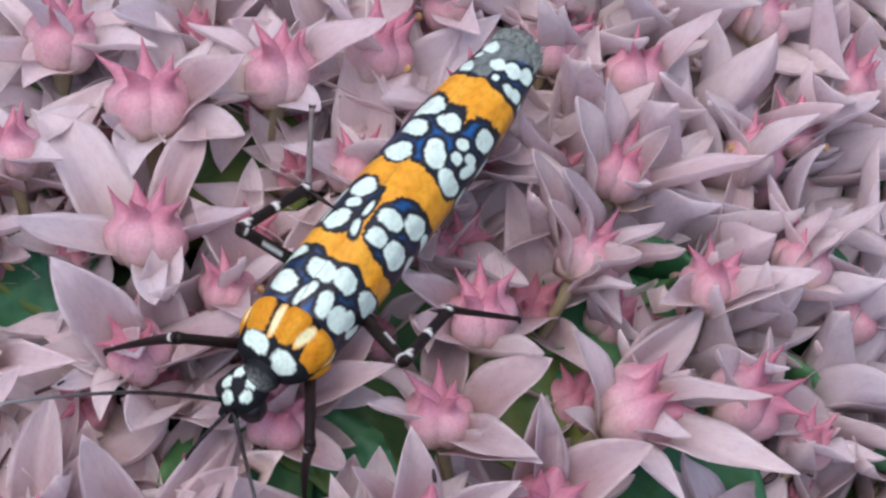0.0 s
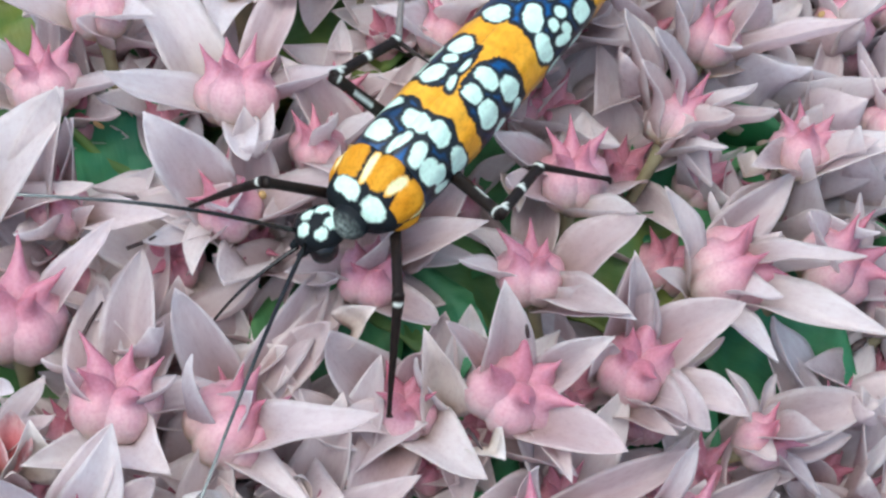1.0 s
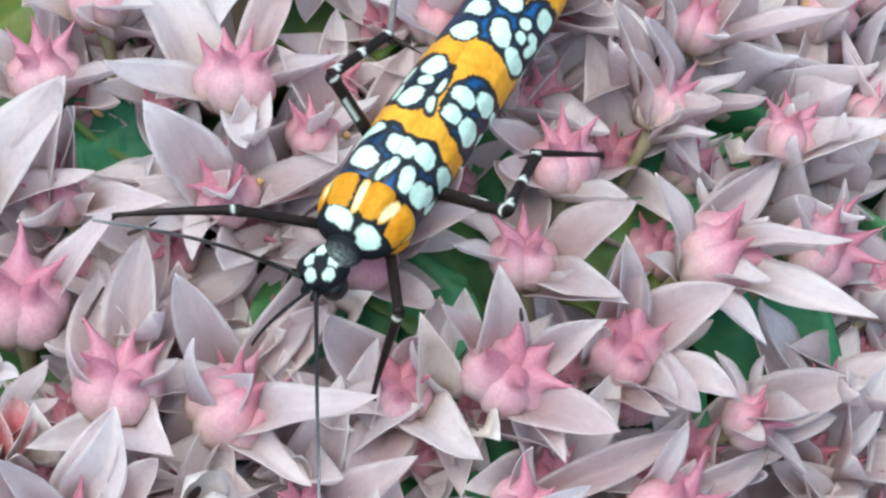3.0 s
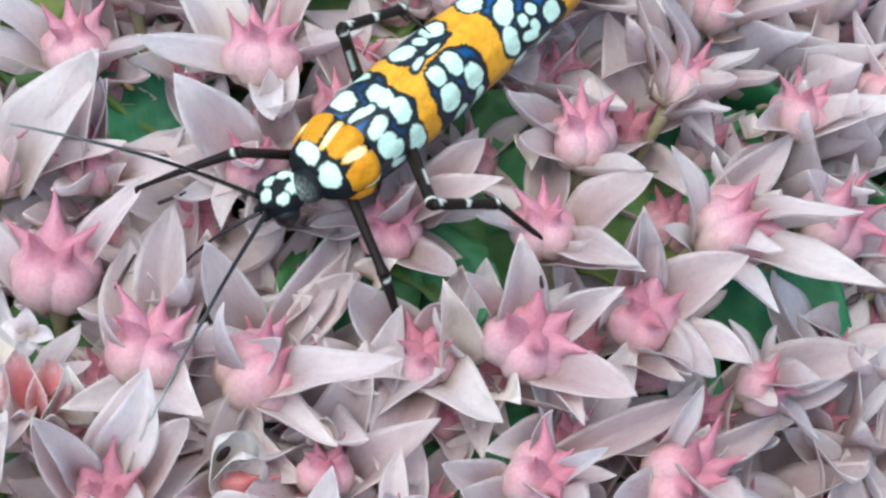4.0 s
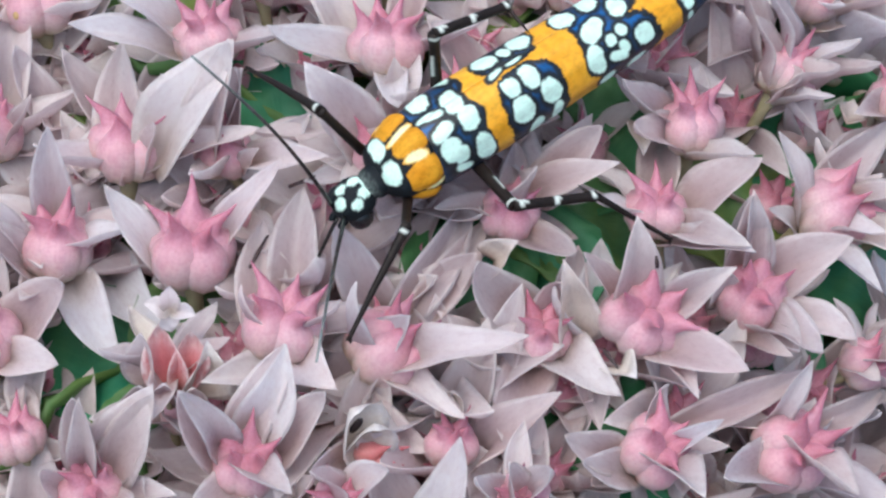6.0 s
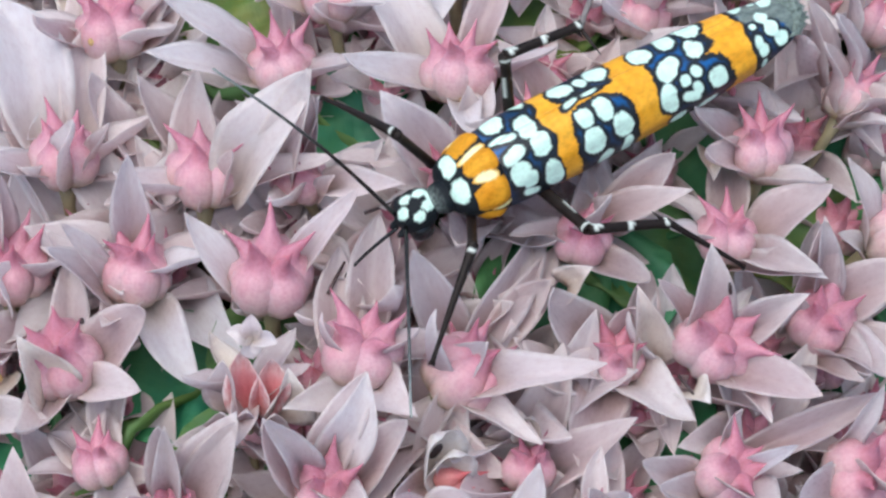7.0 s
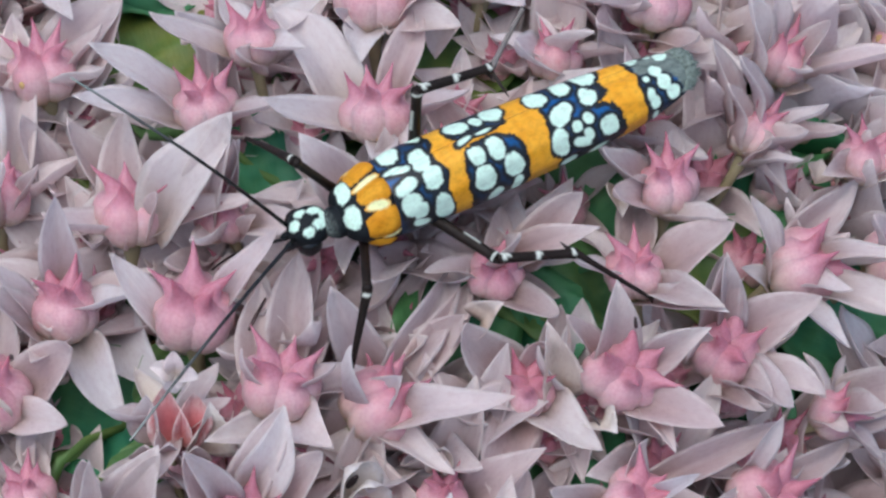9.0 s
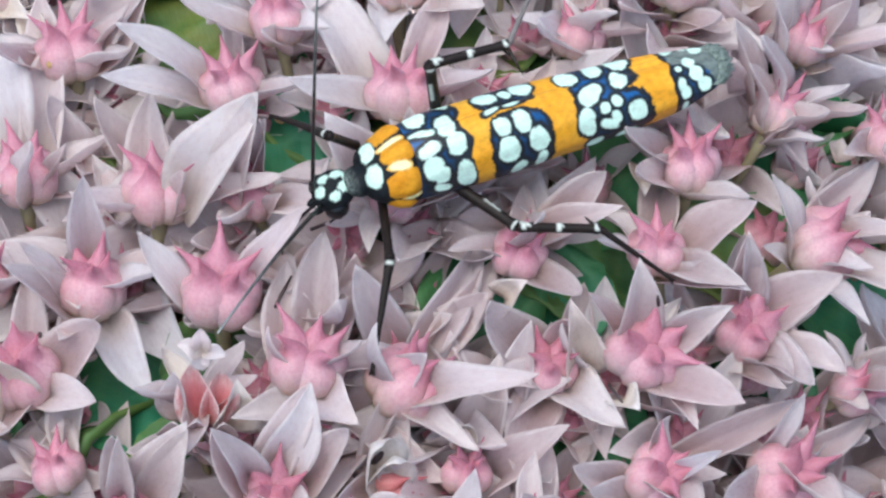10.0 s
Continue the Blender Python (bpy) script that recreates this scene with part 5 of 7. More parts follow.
for k in range(70):
    x, y = deep.uniform(-0.013, 0.021), deep.uniform(-0.010, 0.014)
    if min(math.hypot(x - gx * MM, y - gy * MM) for gx, gy in OPEN_GAPS) < 2.4 * MM:
        continue
    low_bloom(pose(x, y, dome(x, y) - 0.0031, deep.uniform(-12, 12), deep.uniform(-12, 12), deep.uniform(0, 360)), 0.6, 3.0)


# ---- specks and dry threads lying on the petals ----
def speck(x, y, z, nx, ny, nz, size, flat, mat, label):
    """A small flattened crumb on a petal."""
    n = Vector((nx, ny, nz))
    verts, faces = tube([(0, 0, -0.3), (0, 0, -0.1), (0, 0, 0.15), (0, 0, 0.3)], [0.55, 1.0, 0.9, 0.45], 9, flat)
    ob = new("speck", mesh_of("speck", [Vector((v[0], v[1], v[2] * 0.5)) * size * MM for v in verts], faces, mat))
    ob.matrix_basis = Matrix.Translation(Vector((x, y, z)) * MM) @ n.to_track_quat("Z", "Y").to_matrix().to_4x4()
    tagged(ob, label, "speck", "specks on the petals")


def thread(points):
    """A thin dry filament bridging petals."""
    pts = [Vector(p) * MM for p in points]
    ob = new("dry_thread", mesh_of("dry_thread", *tube(pts, [0.05 * MM, 0.055 * MM, 0.03 * MM], 6), THREAD))
    tagged(ob, "thin dark dry thread caught between sedum petals", "thread", "dry threads")


speck(-9.06, -3.99, 0.13, -0.61, -0.55, 0.57, 0.10, 1.0, THREAD, "tiny black speck on a pink petal")
speck(-2.54, -4.37, 0.13, -0.82, 0.20, 0.54, 0.12, 1.0, THREAD, "tiny dark brown speck on a pale petal")
speck(-4.03, 1.07, 2.31, -0.18, -0.95, 0.25, 0.06, 1.0, THREAD, "tiny black speck on a white petal")
speck(17.23, 0.39, -4.31, -0.08, -0.41, 0.91, 0.30, 0.4, THREAD, "dark brown scar on a pale petal")
speck(19.31, 3.49, -3.59, 0.14, -0.88, 0.45, 0.28, 0.5, ANTHER, "brown scar on a pale petal")
speck(0.38, -7.77, -0.55, 0.37, -0.90, 0.21, 0.26, 0.5, THREAD, "dark brown scar on a cream petal")
speck(-2.57, 3.39, 0.89, -0.41, -0.88, -0.23, 0.17, 1.0, ANTHER, "tan dried anther on a petal")
speck(1.19, 2.47, 1.90, 0.36, 0.48, 0.80, 0.18, 1.0, ANTHER, "tan dried anther on a petal")
speck(-0.77, -5.53, -0.43, -0.70, -0.03, 0.72, 0.13, 0.7, ANTHER, "brown dried anther on a petal")
speck(-5.67, -0.30, -3.98, 0.87, -0.45, 0.19, 0.13, 1.0, ANTHER, "tan dried anther on a petal")
thread([(-1.56, -0.68, 0.71), (-1.00, -0.53, 0.87), (-0.49, -0.00, 0.75)])
thread([(-2.52, -3.06, 0.14), (-2.33, -2.53, 0.15), (-2.09, -2.01, 0.24)])
thread([(6.74, -5.86, 0.18), (6.89, -6.15, 0.22), (7.07, -6.54, 0.28)])
thread([(8.20, -3.72, 0.95), (8.18, -3.67, 1.11), (8.16, -3.61, 1.28)])


# ---- the moth ----
def painted(name, verts, faces, colours, mat):
    me = mesh_of(name, verts, faces, mat)
    layer = me.color_attributes.new("pigment", "FLOAT_COLOR", "POINT")
    layer.data.foreach_set("color", [c for col in colours for c in (*col, 1.0)])
    return me


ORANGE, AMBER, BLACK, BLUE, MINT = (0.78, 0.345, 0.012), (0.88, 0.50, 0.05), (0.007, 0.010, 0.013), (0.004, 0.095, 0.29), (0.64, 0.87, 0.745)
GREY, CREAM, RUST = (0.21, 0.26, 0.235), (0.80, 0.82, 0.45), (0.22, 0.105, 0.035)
SPOTS, PATCHES, LOBES, STRIPES = [], [], [], []


def mark(marks, s, a, along, across, tilt=0.0):
    """A rounded mark: s mm behind the neck, a degrees off the ridge, its half sizes in mm and its lean in degrees."""
    marks.append((s, a, along, across, math.cos(radians(tilt)), math.sin(radians(tilt))))


# the front band
for s, a, along, across, tilt in (
        (1.40, 24, 0.27, 0.42, 0), (2.24, 40, 0.24, 0.40, 20), (1.34, -12, 0.37, 0.15, -20), (2.04, -11, 0.29, 0.42, -11), (2.16, -42, 0.28, 0.31, -10),
        (1.36, -40, 0.34, 0.19, 13), (1.34, -66, 0.30, 0.34, 0), (1.58, -78, 0.22, 0.24, 0), (2.27, -86, 0.27, 0.42, 5), (1.55, -97, 0.24, 0.12, -14), (1.9, 66, 0.25, 0.3, 0)):
    mark(SPOTS, s, a, along, across, tilt)
# the second band: a ring of six on the near wing, five and more on the far one
for s, a, along, across, tilt in (
        (4.20, -38, 0.24, 0.34, 6), (3.60, -39, 0.23, 0.27, 2), (3.65, -71, 0.32, 0.38, 0), (4.58, -68, 0.29, 0.35, 9), (3.92, -103, 0.20, 0.26, -45), (4.62, -101, 0.17, 0.28, -15),
        (4.66, 18, 0.34, 0.26, -28), (4.12, 15, 0.20, 0.14, -50), (3.52, 18, 0.36, 0.25, -25), (3.52, -9, 0.29, 0.11, 23), (4.12, -7, 0.25, 0.09, 5), (3.67, 44, 0.28, 0.16, 15), (4.3, 48, 0.3, 0.16, 0)):
    mark(SPOTS, s, a, along, across, tilt)
# the third band
for s, a, along, across, tilt in (
        (6.36, -32, 0.30, 0.26, 10), (6.58, -22, 0.28, 0.24, 25), (6.10, -66, 0.26, 0.40, -6), (6.16, -76, 0.20, 0.26, 0), (7.47, -14, 0.26, 0.34, -20), (6.75, -53, 0.16, 0.17, 0), (7.15, -48, 0.16, 0.18, 30),
        (7.05, -71, 0.15, 0.22, 10), (6.80, -79, 0.30, 0.15, -27), (7.74, -72, 0.29, 0.34, 10), (6.37, -104, 0.26, 0.15, 4), (7.36, -106, 0.32, 0.11, 10),
        (6.04, 15, 0.30, 0.34, 40), (6.92, 21, 0.30, 0.36, 0), (7.72, 28, 0.34, 0.42, 45)):
    mark(SPOTS, s, a, along, across, tilt)
# the wing tips
for s, a, along, across, tilt in (
        (9.32, -52, 0.14, 0.22, -10), (9.38, -70, 0.17, 0.24, 5), (9.36, -101, 0.11, 0.20, 0), (9.38, -23, 0.10, 0.10, 0), (9.80, -11, 0.19, 0.24, -30), (9.88, -38, 0.22, 0.26, -30),
        (10.05, -66, 0.22, 0.26, 0), (9.97, -53, 0.10, 0.16, 0), (9.46, 36, 0.20, 0.32, -30), (9.94, 34, 0.11, 0.16, 0), (10.33, 29, 0.22, 0.30, -25)):
    mark(SPOTS, s, a, along, across, tilt)
# the collar of the thorax
mark(SPOTS, -0.12, 19, 0.19, 0.44, -8)
mark(SPOTS, -0.26, -42, 0.20, 0.42, -8)
for s, a, along, across, tilt in ((0.47, 1, 0.36, 0.09, 1), (0.45, -43, 0.33, 0.12, -17), (0.60, 58, 0.28, 0.06, -10), (0.66, -97, 0.26, 0.07, 12)):
    mark(STRIPES, s, a, along, across, tilt)
for s, a, along, across, tilt in ((0.52, 31, 0.46, 0.44, 0), (0.56, -22, 0.50, 0.36, -8), (0.46, -73, 0.54, 0.44, 12), (0.45, 80, 0.45, 0.45, 0), (0.4, -125, 0.45, 0.4, 0)):
    mark(LOBES, s, a, along, across, tilt)
# dark grounds of the spots on the orange wing
for s, a, along, across, tilt in (
        (4.08, -72, 0.96, 1.10, 0), (4.08, 26, 0.95, 0.80, 0), (6.75, -34, 0.86, 0.92, 0), (7.15, -78, 1.10, 0.86, 8), (7.30, -10, 0.78, 0.42, 0), (7.00, 40, 1.30, 0.82, 4)):
    mark(PATCHES, s, a, along, across, tilt)


def seam(s):
    """Where the right wing's inner margin runs, in degrees off the ridge."""
    return float(np.interp(s, (-0.4, 1.0, 2.7, 6.5, 8.2, 9.0, 11.2), (-12, -11, -7, 3, 10, 13, 15)))


def span(s):
    """Half width of the folded wings at s mm behind the neck."""
    return float(np.interp(s, (-0.4, 0.6, 1.8, 3.5, 5.5, 7.5, 9.0, 10.4, 11.2), (0.90, 1.14, 1.19, 1.21, 1.18, 1.14, 1.04, 0.86, 0.58)))


def skin(s, angle, lift=0.0):
    """A point of the wings' outer face: angle in degrees from the back's ridge, positive to the moth's right."""
    a = radians(angle)
    w = span(s) + lift
    sink = float(np.interp(s, (-0.2, 0.3, 1.5, 5.0, 10.3), (0.69, 0.89, 1.107, 1.05, 0.80)))
    flat = 1.0 - 0.10 * math.exp(-(angle / 14.0) ** 2)
    return Vector((s * MM, w * math.sin(a) * MM, (w * sink * math.cos(a) * flat) * MM))


def nearest(marks, s, angle, wild=0.20, p=2.4):
    """Distance in mm to the edge of the closest mark, negative inside; scales make the edge ragged."""
    best, mm = 9.0, span(s) * 0.01745
    jitter = wild * noise.noise((s * 3.1, angle * 0.06, 2.0)) + wild * 0.6 * noise.noise((s * 11.0, angle * 0.22, 5.0))
    for cs, ca, rs, ra, co, si in marks:
        if abs(s - cs) > 1.5:
            continue
        u, v = s - cs, (angle - ca) * mm
        dx, dy = (u * co + v * si) / rs, (v * co - u * si) / ra
        if abs(dx) < 3 and abs(dy) < 3:
            best = min(best, ((abs(dx) ** p + abs(dy) ** p) ** (1 / p) - 1 + jitter) * min(rs, ra))
    return best


def blend(a, b, k):
    k = max(0.0, min(1.0, k))
    return tuple(x + (y - x) * k for x, y in zip(a, b))


def wing_colour(s, angle):
    d = nearest(SPOTS, s, angle)
    if d < 0.02:
        return blend(MINT, BLACK, (d + 0.02) / 0.04)
    ragged = 0.06 * noise.noise((s * 2.0, angle * 0.06, 4.0)) + 0.03 * noise.noise((s * 7.0, angle * 0.2, 6.0))
    band = (s - 2.54 - 0.10 * math.sin(angle * 0.11) + ragged, 9.06 + 0.12 * math.exp(-((angle + 6) / 16) ** 2) - s + ragged)
    e = min(nearest(PATCHES, s, angle, 0.10, 3.0), *band, d - 0.06)
    if e > 0.0:
        streak = max(0.0, 0.35 + 0.8 * noise.noise((s * 0.9, angle * 0.04, 8.0)) + 0.5 * noise.noise((s * 5.0, angle * 0.03, 3.0)))
        worn = max(0.0, noise.noise((s * 8.0, angle * 0.18, 12.0)) - 0.38)
        # left flank browned towards its brown edge; the shading is painted in
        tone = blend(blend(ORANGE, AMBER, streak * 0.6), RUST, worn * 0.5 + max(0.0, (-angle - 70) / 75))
        if s > 5:
            tone = blend(BLACK, tone, 0.25 + abs(angle - seam(s)) / 2.2)
        return blend(BLACK, tone, e / 0.04)
    # grey worn scales on the tip and along the inner margin
    inner = s - float(np.interp(angle, (-90, -60, -20, -10, 24, 34, 60), (10.55, 10.36, 10.10, 9.22, 9.24, 10.0, 10.5)))
    grey = max(0.0, min(1.0, (inner + 0.10 * noise.noise((s * 5, angle * 0.12, 7))) / 0.08)) if s > 9 else 0.0
    dark = 0.10 + 0.06 * noise.noise((s * 4, angle * 0.08, 1))
    # blue sheen painted over the back, fading to black down both flanks
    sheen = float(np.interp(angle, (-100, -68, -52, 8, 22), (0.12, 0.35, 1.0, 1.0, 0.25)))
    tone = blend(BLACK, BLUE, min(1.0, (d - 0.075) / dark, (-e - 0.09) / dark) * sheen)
    return blend(tone, blend(GREY, (0.07, 0.09, 0.08), 0.45 + 0.5 * noise.noise((s * 3.5, angle * 0.09, 9)) + 0.4 * noise.noise((s * 14, angle * 0.4, 2))), grey)


def forewing(parent, sign):
    """One folded forewing: a curved shell from the ridge down the flank."""
    ns, na, s0, s1 = 360, 116, 0.92, 11.0
    verts, faces, cols = [], [], []
    for i in range(ns):
        for j in range(na):
            v = j / (na - 1)
            s = s0 + (s1 - 1.7 * v ** 4 - s0) * i / (ns - 1)
            angle = seam(s) * (1 - v) + sign * (0.6 + 111 * v)
            ridge = -0.05 * math.exp(-(v / 0.03) ** 2) + (0.05 if sign < 0 else 0.0) * math.exp(-(v / 0.05) ** 2)
            ripple = 0.012 * math.sin(v * 22 + s * 0.4) + 0.02 * noise.noise((s * 0.8, v * 4, sign))
            verts.append(skin(s, angle, ridge + ripple))
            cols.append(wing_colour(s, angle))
    o = len(verts)
    for i in range(ns):
        for j in range(na):
            p = verts[i * na + j]
            verts.append(Vector((p.x, p.y * 0.955, p.z * 0.955 - 0.00001)))
            cols.append((0.10, 0.07, 0.04))
    for i in range(ns - 1):
        for j in range(na - 1):
            a = i * na + j
            q = (a, a + 1, a + na + 1, a + na)
            faces.append(q if sign < 0 else q[::-1])
            q = (o + a, o + a + na, o + a + na + 1, o + a + 1)
            faces.append(q if sign < 0 else q[::-1])
    for i in range(ns - 1):
        for a in (i * na, i * na + na - 1):
            faces.append((a, a + na, o + a + na, o + a))
    for j in range(na - 1):
        for a in (j, (ns - 1) * na + j):
            faces.append((a, a + 1, o + a + 1, o + a))
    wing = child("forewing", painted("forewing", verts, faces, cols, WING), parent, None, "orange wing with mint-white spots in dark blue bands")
    # fringe of fine hairs at the wing's end
    fv, ff = [], []
    rng = random.Random(7 + sign)
    for k in range(220 if sign > 0 else 380):
        v = rng.uniform(0.0, 0.45 if sign > 0 else 0.72)
        s = s1 - 1.7 * v ** 4 - rng.uniform(0, 0.30)
        p = skin(s, seam(s) * (1 - v) + sign * (0.6 + 111 * v), 0.02)
        d = Vector((rng.uniform(0.10, 0.32), rng.uniform(-0.08, 0.08), rng.uniform(-0.10, 0.03))) * MM
        v2, f2 = tube([p, p + d * 0.5 + Vector((0, 0, 0.02 * MM)), p + d], [0.022 * MM, 0.024 * MM, 0.006 * MM], 4)
        ff += [tuple(i + len(fv) for i in q) for q in f2]
        fv += v2
    tagged(child("fringe", mesh_of("fringe", fv, ff, FRINGE), wing, None, "grey-green hair fringe"), kind="stuff")
    return wing


def thorax_colour(s, angle):
    d = nearest(SPOTS, s, angle)
    if d < 0.02:
        return blend(MINT, BLACK, (d + 0.02) / 0.04)
    if s < 0.0:
        return BLACK
    g = nearest(STRIPES, s, angle, 0.25)
    if g < 0.02:
        return blend(CREAM, ORANGE, (g + 0.02) / 0.04)
    e = nearest(LOBES, s, angle, 0.12)
    fur = max(0.0, 0.4 + 0.7 * noise.noise((s * 1.6, angle * 0.06, 3.0)) + 0.35 * noise.noise((s * 5.0, angle * 0.2, 6.0)))
    return blend(blend((0.60, 0.24, 0.008), AMBER, fur * 0.4), BLACK, (e + 0.01) / 0.04)


def shell(name, s0, s1, ns, na, parent, colour, lift, mat, full=True):
    verts, faces, cols = [], [], []
    for i in range(ns):
        t = i / (ns - 1)
        s = s0 + (s1 - s0) * t
        for j in range(na):
            angle = -180 + 360 * j / na
            round_end = math.sqrt(max(0.0, 1 - (2 * t - 1) ** 6)) * 0.999 + 0.001
            puff = lift * (0.6 + 0.4 * noise.noise((s * 1.6, math.sin(radians(angle)) * 1.4, math.cos(radians(angle)) * 1.4)))
            if name == "thorax":
                puff += 0.09 * max(0.0, min(1.0, -nearest(LOBES, s, angle, 0.0) / 0.22)) - 0.02
            p = skin(s, angle, puff)
            verts.append(Vector((p.x, p.y * round_end, p.z * round_end * (1.0 if abs(angle) < 90 else 0.9))))
            cols.append(colour(s, angle))
    for i in range(ns - 1):
        for j in range(na):
            a, b = i * na + j, i * na + (j + 1) % na
            faces.append((a, b, b + na, a + na))
    faces.append(tuple(range(na - 1, -1, -1)))
    faces.append(tuple(range((ns - 1) * na, ns * na)))
    return child(name, painted(name, verts, faces, cols, mat), parent)


def egg(name, centre, radii, colour, mat, parent, nu=28, nv=40, m=None, label=""):
    verts, faces, cols = [], [], []
    for i in range(nu):
        th = math.pi * (i + 0.5) / nu
        for j in range(nv):
            ph = 2 * math.pi * j / nv
            d = Vector((math.cos(th), math.sin(th) * math.cos(ph), math.sin(th) * math.sin(ph)))
            k = 1 + 0.03 * noise.noise(d * 3.0)
            verts.append(Vector(centre) * MM + Vector((d.x * radii[0], d.y * radii[1], d.z * radii[2])) * k * MM)
            cols.append(colour(d))
    for i in range(nu - 1):
        for j in range(nv):
            a, b = i * nv + j, i * nv + (j + 1) % nv
            faces.append((a, b, b + nv, a + nv))
    faces.append(tuple(range(nv - 1, -1, -1)))
    faces.append(tuple(range((nu - 1) * nv, nu * nv)))
    return child(name, painted(name, verts, faces, cols, mat), parent, m, label)


def limb(name, length, r0, r1, parent, marks=(), spurs=(), bow=0.0, pale=0.0, label=""):
    """A leg joint along x with pale rings where the scales are white, and streaks for highlights."""
    n = 36
    pts, rad = [], []
    for i in range(n):
        u = i / (n - 1)
        swell = 1 + 0.25 * math.exp(-((u - 0.96) / 0.05) ** 2) + 0.10 * math.exp(-((u - 0.04) / 0.05) ** 2)
        pts.append((length * u * MM, 0, bow * length * 4 * u * (1 - u) * MM))
        rad.append((r0 + (r1 - r0) * u) * swell * MM)
    sides = 10
    verts, faces = tube(pts, rad, sides)
    cols = []
    for i in range(n):
        u = i / (n - 1)
        for k in range(sides):
            ragged = 0.5 + 0.5 * noise.noise((u * 31, k * 0.8, length))
            white = any(abs(u - c) < w * (0.4 + 1.3 * ragged) and (part == 0 or k / sides < part) for c, w, part in marks)
            cols.append((0.62, 0.66, 0.60) if white else blend(blend((0.006, 0.005, 0.005), (0.026, 0.017, 0.014), 0.5 + 0.5 * noise.noise((u * 9, k, 0))), (0.42, 0.38, 0.37), pale * (0.6 + 0.4 * noise.noise((u * 12, k, 3)))))
    for u, dx, dy, dz in spurs:
        p = Vector((length * u * MM, 0, 0))
        e = p + Vector((dx, dy, dz)) * MM
        v2, f2 = tube([p, p.lerp(e, 0.5), e], [0.065 * MM, 0.055 * MM, 0.012 * MM], 6)
        faces += [tuple(i + len(verts) for i in q) for q in f2]
        verts += v2
        cols += [(0.03, 0.022, 0.02)] * len(v2)
    return child(name, painted(name, verts, faces, cols, LIMB), parent, None, label)


def feeler(name, length, r0, r1, parent, bow):
    n = 30
    pts = [(length * i / (n - 1) * MM, 0, bow * length * math.sin(math.pi * i / (n - 1)) * MM) for i in range(n)]
    rad = [(r0 + (r1 - r0) * i / (n - 1)) * (1 + 0.10 * (i % 2)) * MM for i in range(n)]
    v, f = tube(pts, rad, 7)
    return child(name, mesh_of(name, v, f, HAIR), parent)


def head_colour(d):
    """Mint-white patches: two behind the antennae, one on the brow, with black between."""
    k = 0.10 * noise.noise(d * 4.0)
    best = 9.0
    for x, y, rx, ry in ((0.48, 0.38, 0.30, 0.24), (0.48, -0.38, 0.30, 0.24), (0.74, 0.0, 0.15, 0.32), (-0.12, 0.54, 0.26, 0.22), (-0.12, -0.54, 0.26, 0.22), (-0.58, 0.06, 0.25, 0.28)):
        best = min(best, math.hypot((d.x - x) / rx, (d.y - y) / ry) - 1 + 2.2 * k)
    return blend(MINT, BLACK, best / 0.08 + 0.5) if d.z > -0.1 else BLACK


moth = tagged(new("moth"), "orange moth with mint-white spots on blue bands, walking on sedum", "moth")
forewing(moth, 1)
forewing(moth, -1)
shell("thorax", -0.50, 1.22, 90, 160, moth, thorax_colour, 0.10, BODY)
shell("abdomen", 0.8, 10.3, 30, 24, moth, lambda s, a: RUST, -0.14, BODY)
def collar_colour(d):
    """Grey-black fur with a pale rim towards the head."""
    g = 0.5 + 0.5 * noise.noise(d * 9)
    return blend(BLACK, (0.40, 0.48, 0.44), max(0.0, -d.x - 0.25) * 1.5 * g * g)


egg("collar", (-0.48, 0, -0.04), (0.50, 0.50, 0.44), collar_colour, BODY, moth)
head = egg("head", (0.10, 0, 0.02), (0.64, 0.58, 0.52), head_colour, BODY, moth, 40, 60, None, "black head with mint-white spots")
for side in (-1, 1):
    egg("eye", (-0.10, 0.40 * side, -0.20), (0.36, 0.33, 0.36), lambda d: BLACK, EYE, head, 20, 28, None, "shiny black eye")
egg("palp", (-0.50, 0.16, -0.18), (0.24, 0.11, 0.12), lambda d: BLACK, BODY, head, 12, 14)
egg("palp", (-0.50, -0.16, -0.18), (0.24, 0.11, 0.12), lambda d: BLACK, BODY, head, 12, 14)
antenna_right = feeler("antenna", 8.0, 0.062, 0.030, head, 0.035)
antenna_left = feeler("antenna", 8.0, 0.062, 0.030, head, 0.03)
proboscis = feeler("proboscis", 3.2, 0.055, 0.028, head, 0.10)
# the middle legs' first mark is a highlight line painted along the femur
middle_right_leg = limb("leg", 2.58, 0.18, 0.15, moth, [(0.62, 0.14, 0.05), (0.97, 0.02, 0.4)], label="dark brown leg with white joints")
middle_right_shin = limb("shin", 2.32, 0.15, 0.135, middle_right_leg, [(0.08, 0.05, 0.3), (0.5, 0.035, 0.4), (0.95, 0.02, 0.3)], [(0.97, 0.16, -0.98, -0.05), (0.9, 0.2, -0.30, -0.2)])
middle_right_foot = limb("foot", 1.94, 0.090, 0.055, middle_right_leg, [], [(0.98, 0.12, 0.08, -0.1), (0.98, 0.12, -0.08, -0.1)], 0.0, 0.7)
middle_left_leg = limb("leg", 2.34, 0.18, 0.15, moth, [(0.62, 0.14, 0.05), (0.97, 0.02, 0.4)], label="dark brown leg with white joints")
middle_left_shin = limb("shin", 2.35, 0.15, 0.135, middle_left_leg, [(0.08, 0.05, 0.3), (0.5, 0.035, 0.4), (0.95, 0.02, 0.3)], [(0.97, -0.38, 0.32, 0.1), (0.9, 0.2, 0.30, -0.2)])
middle_left_foot = limb("foot", 2.58, 0.100, 0.055, middle_left_leg, [], [(0.98, 0.12, 0.08, -0.1), (0.98, 0.12, -0.08, -0.1)])
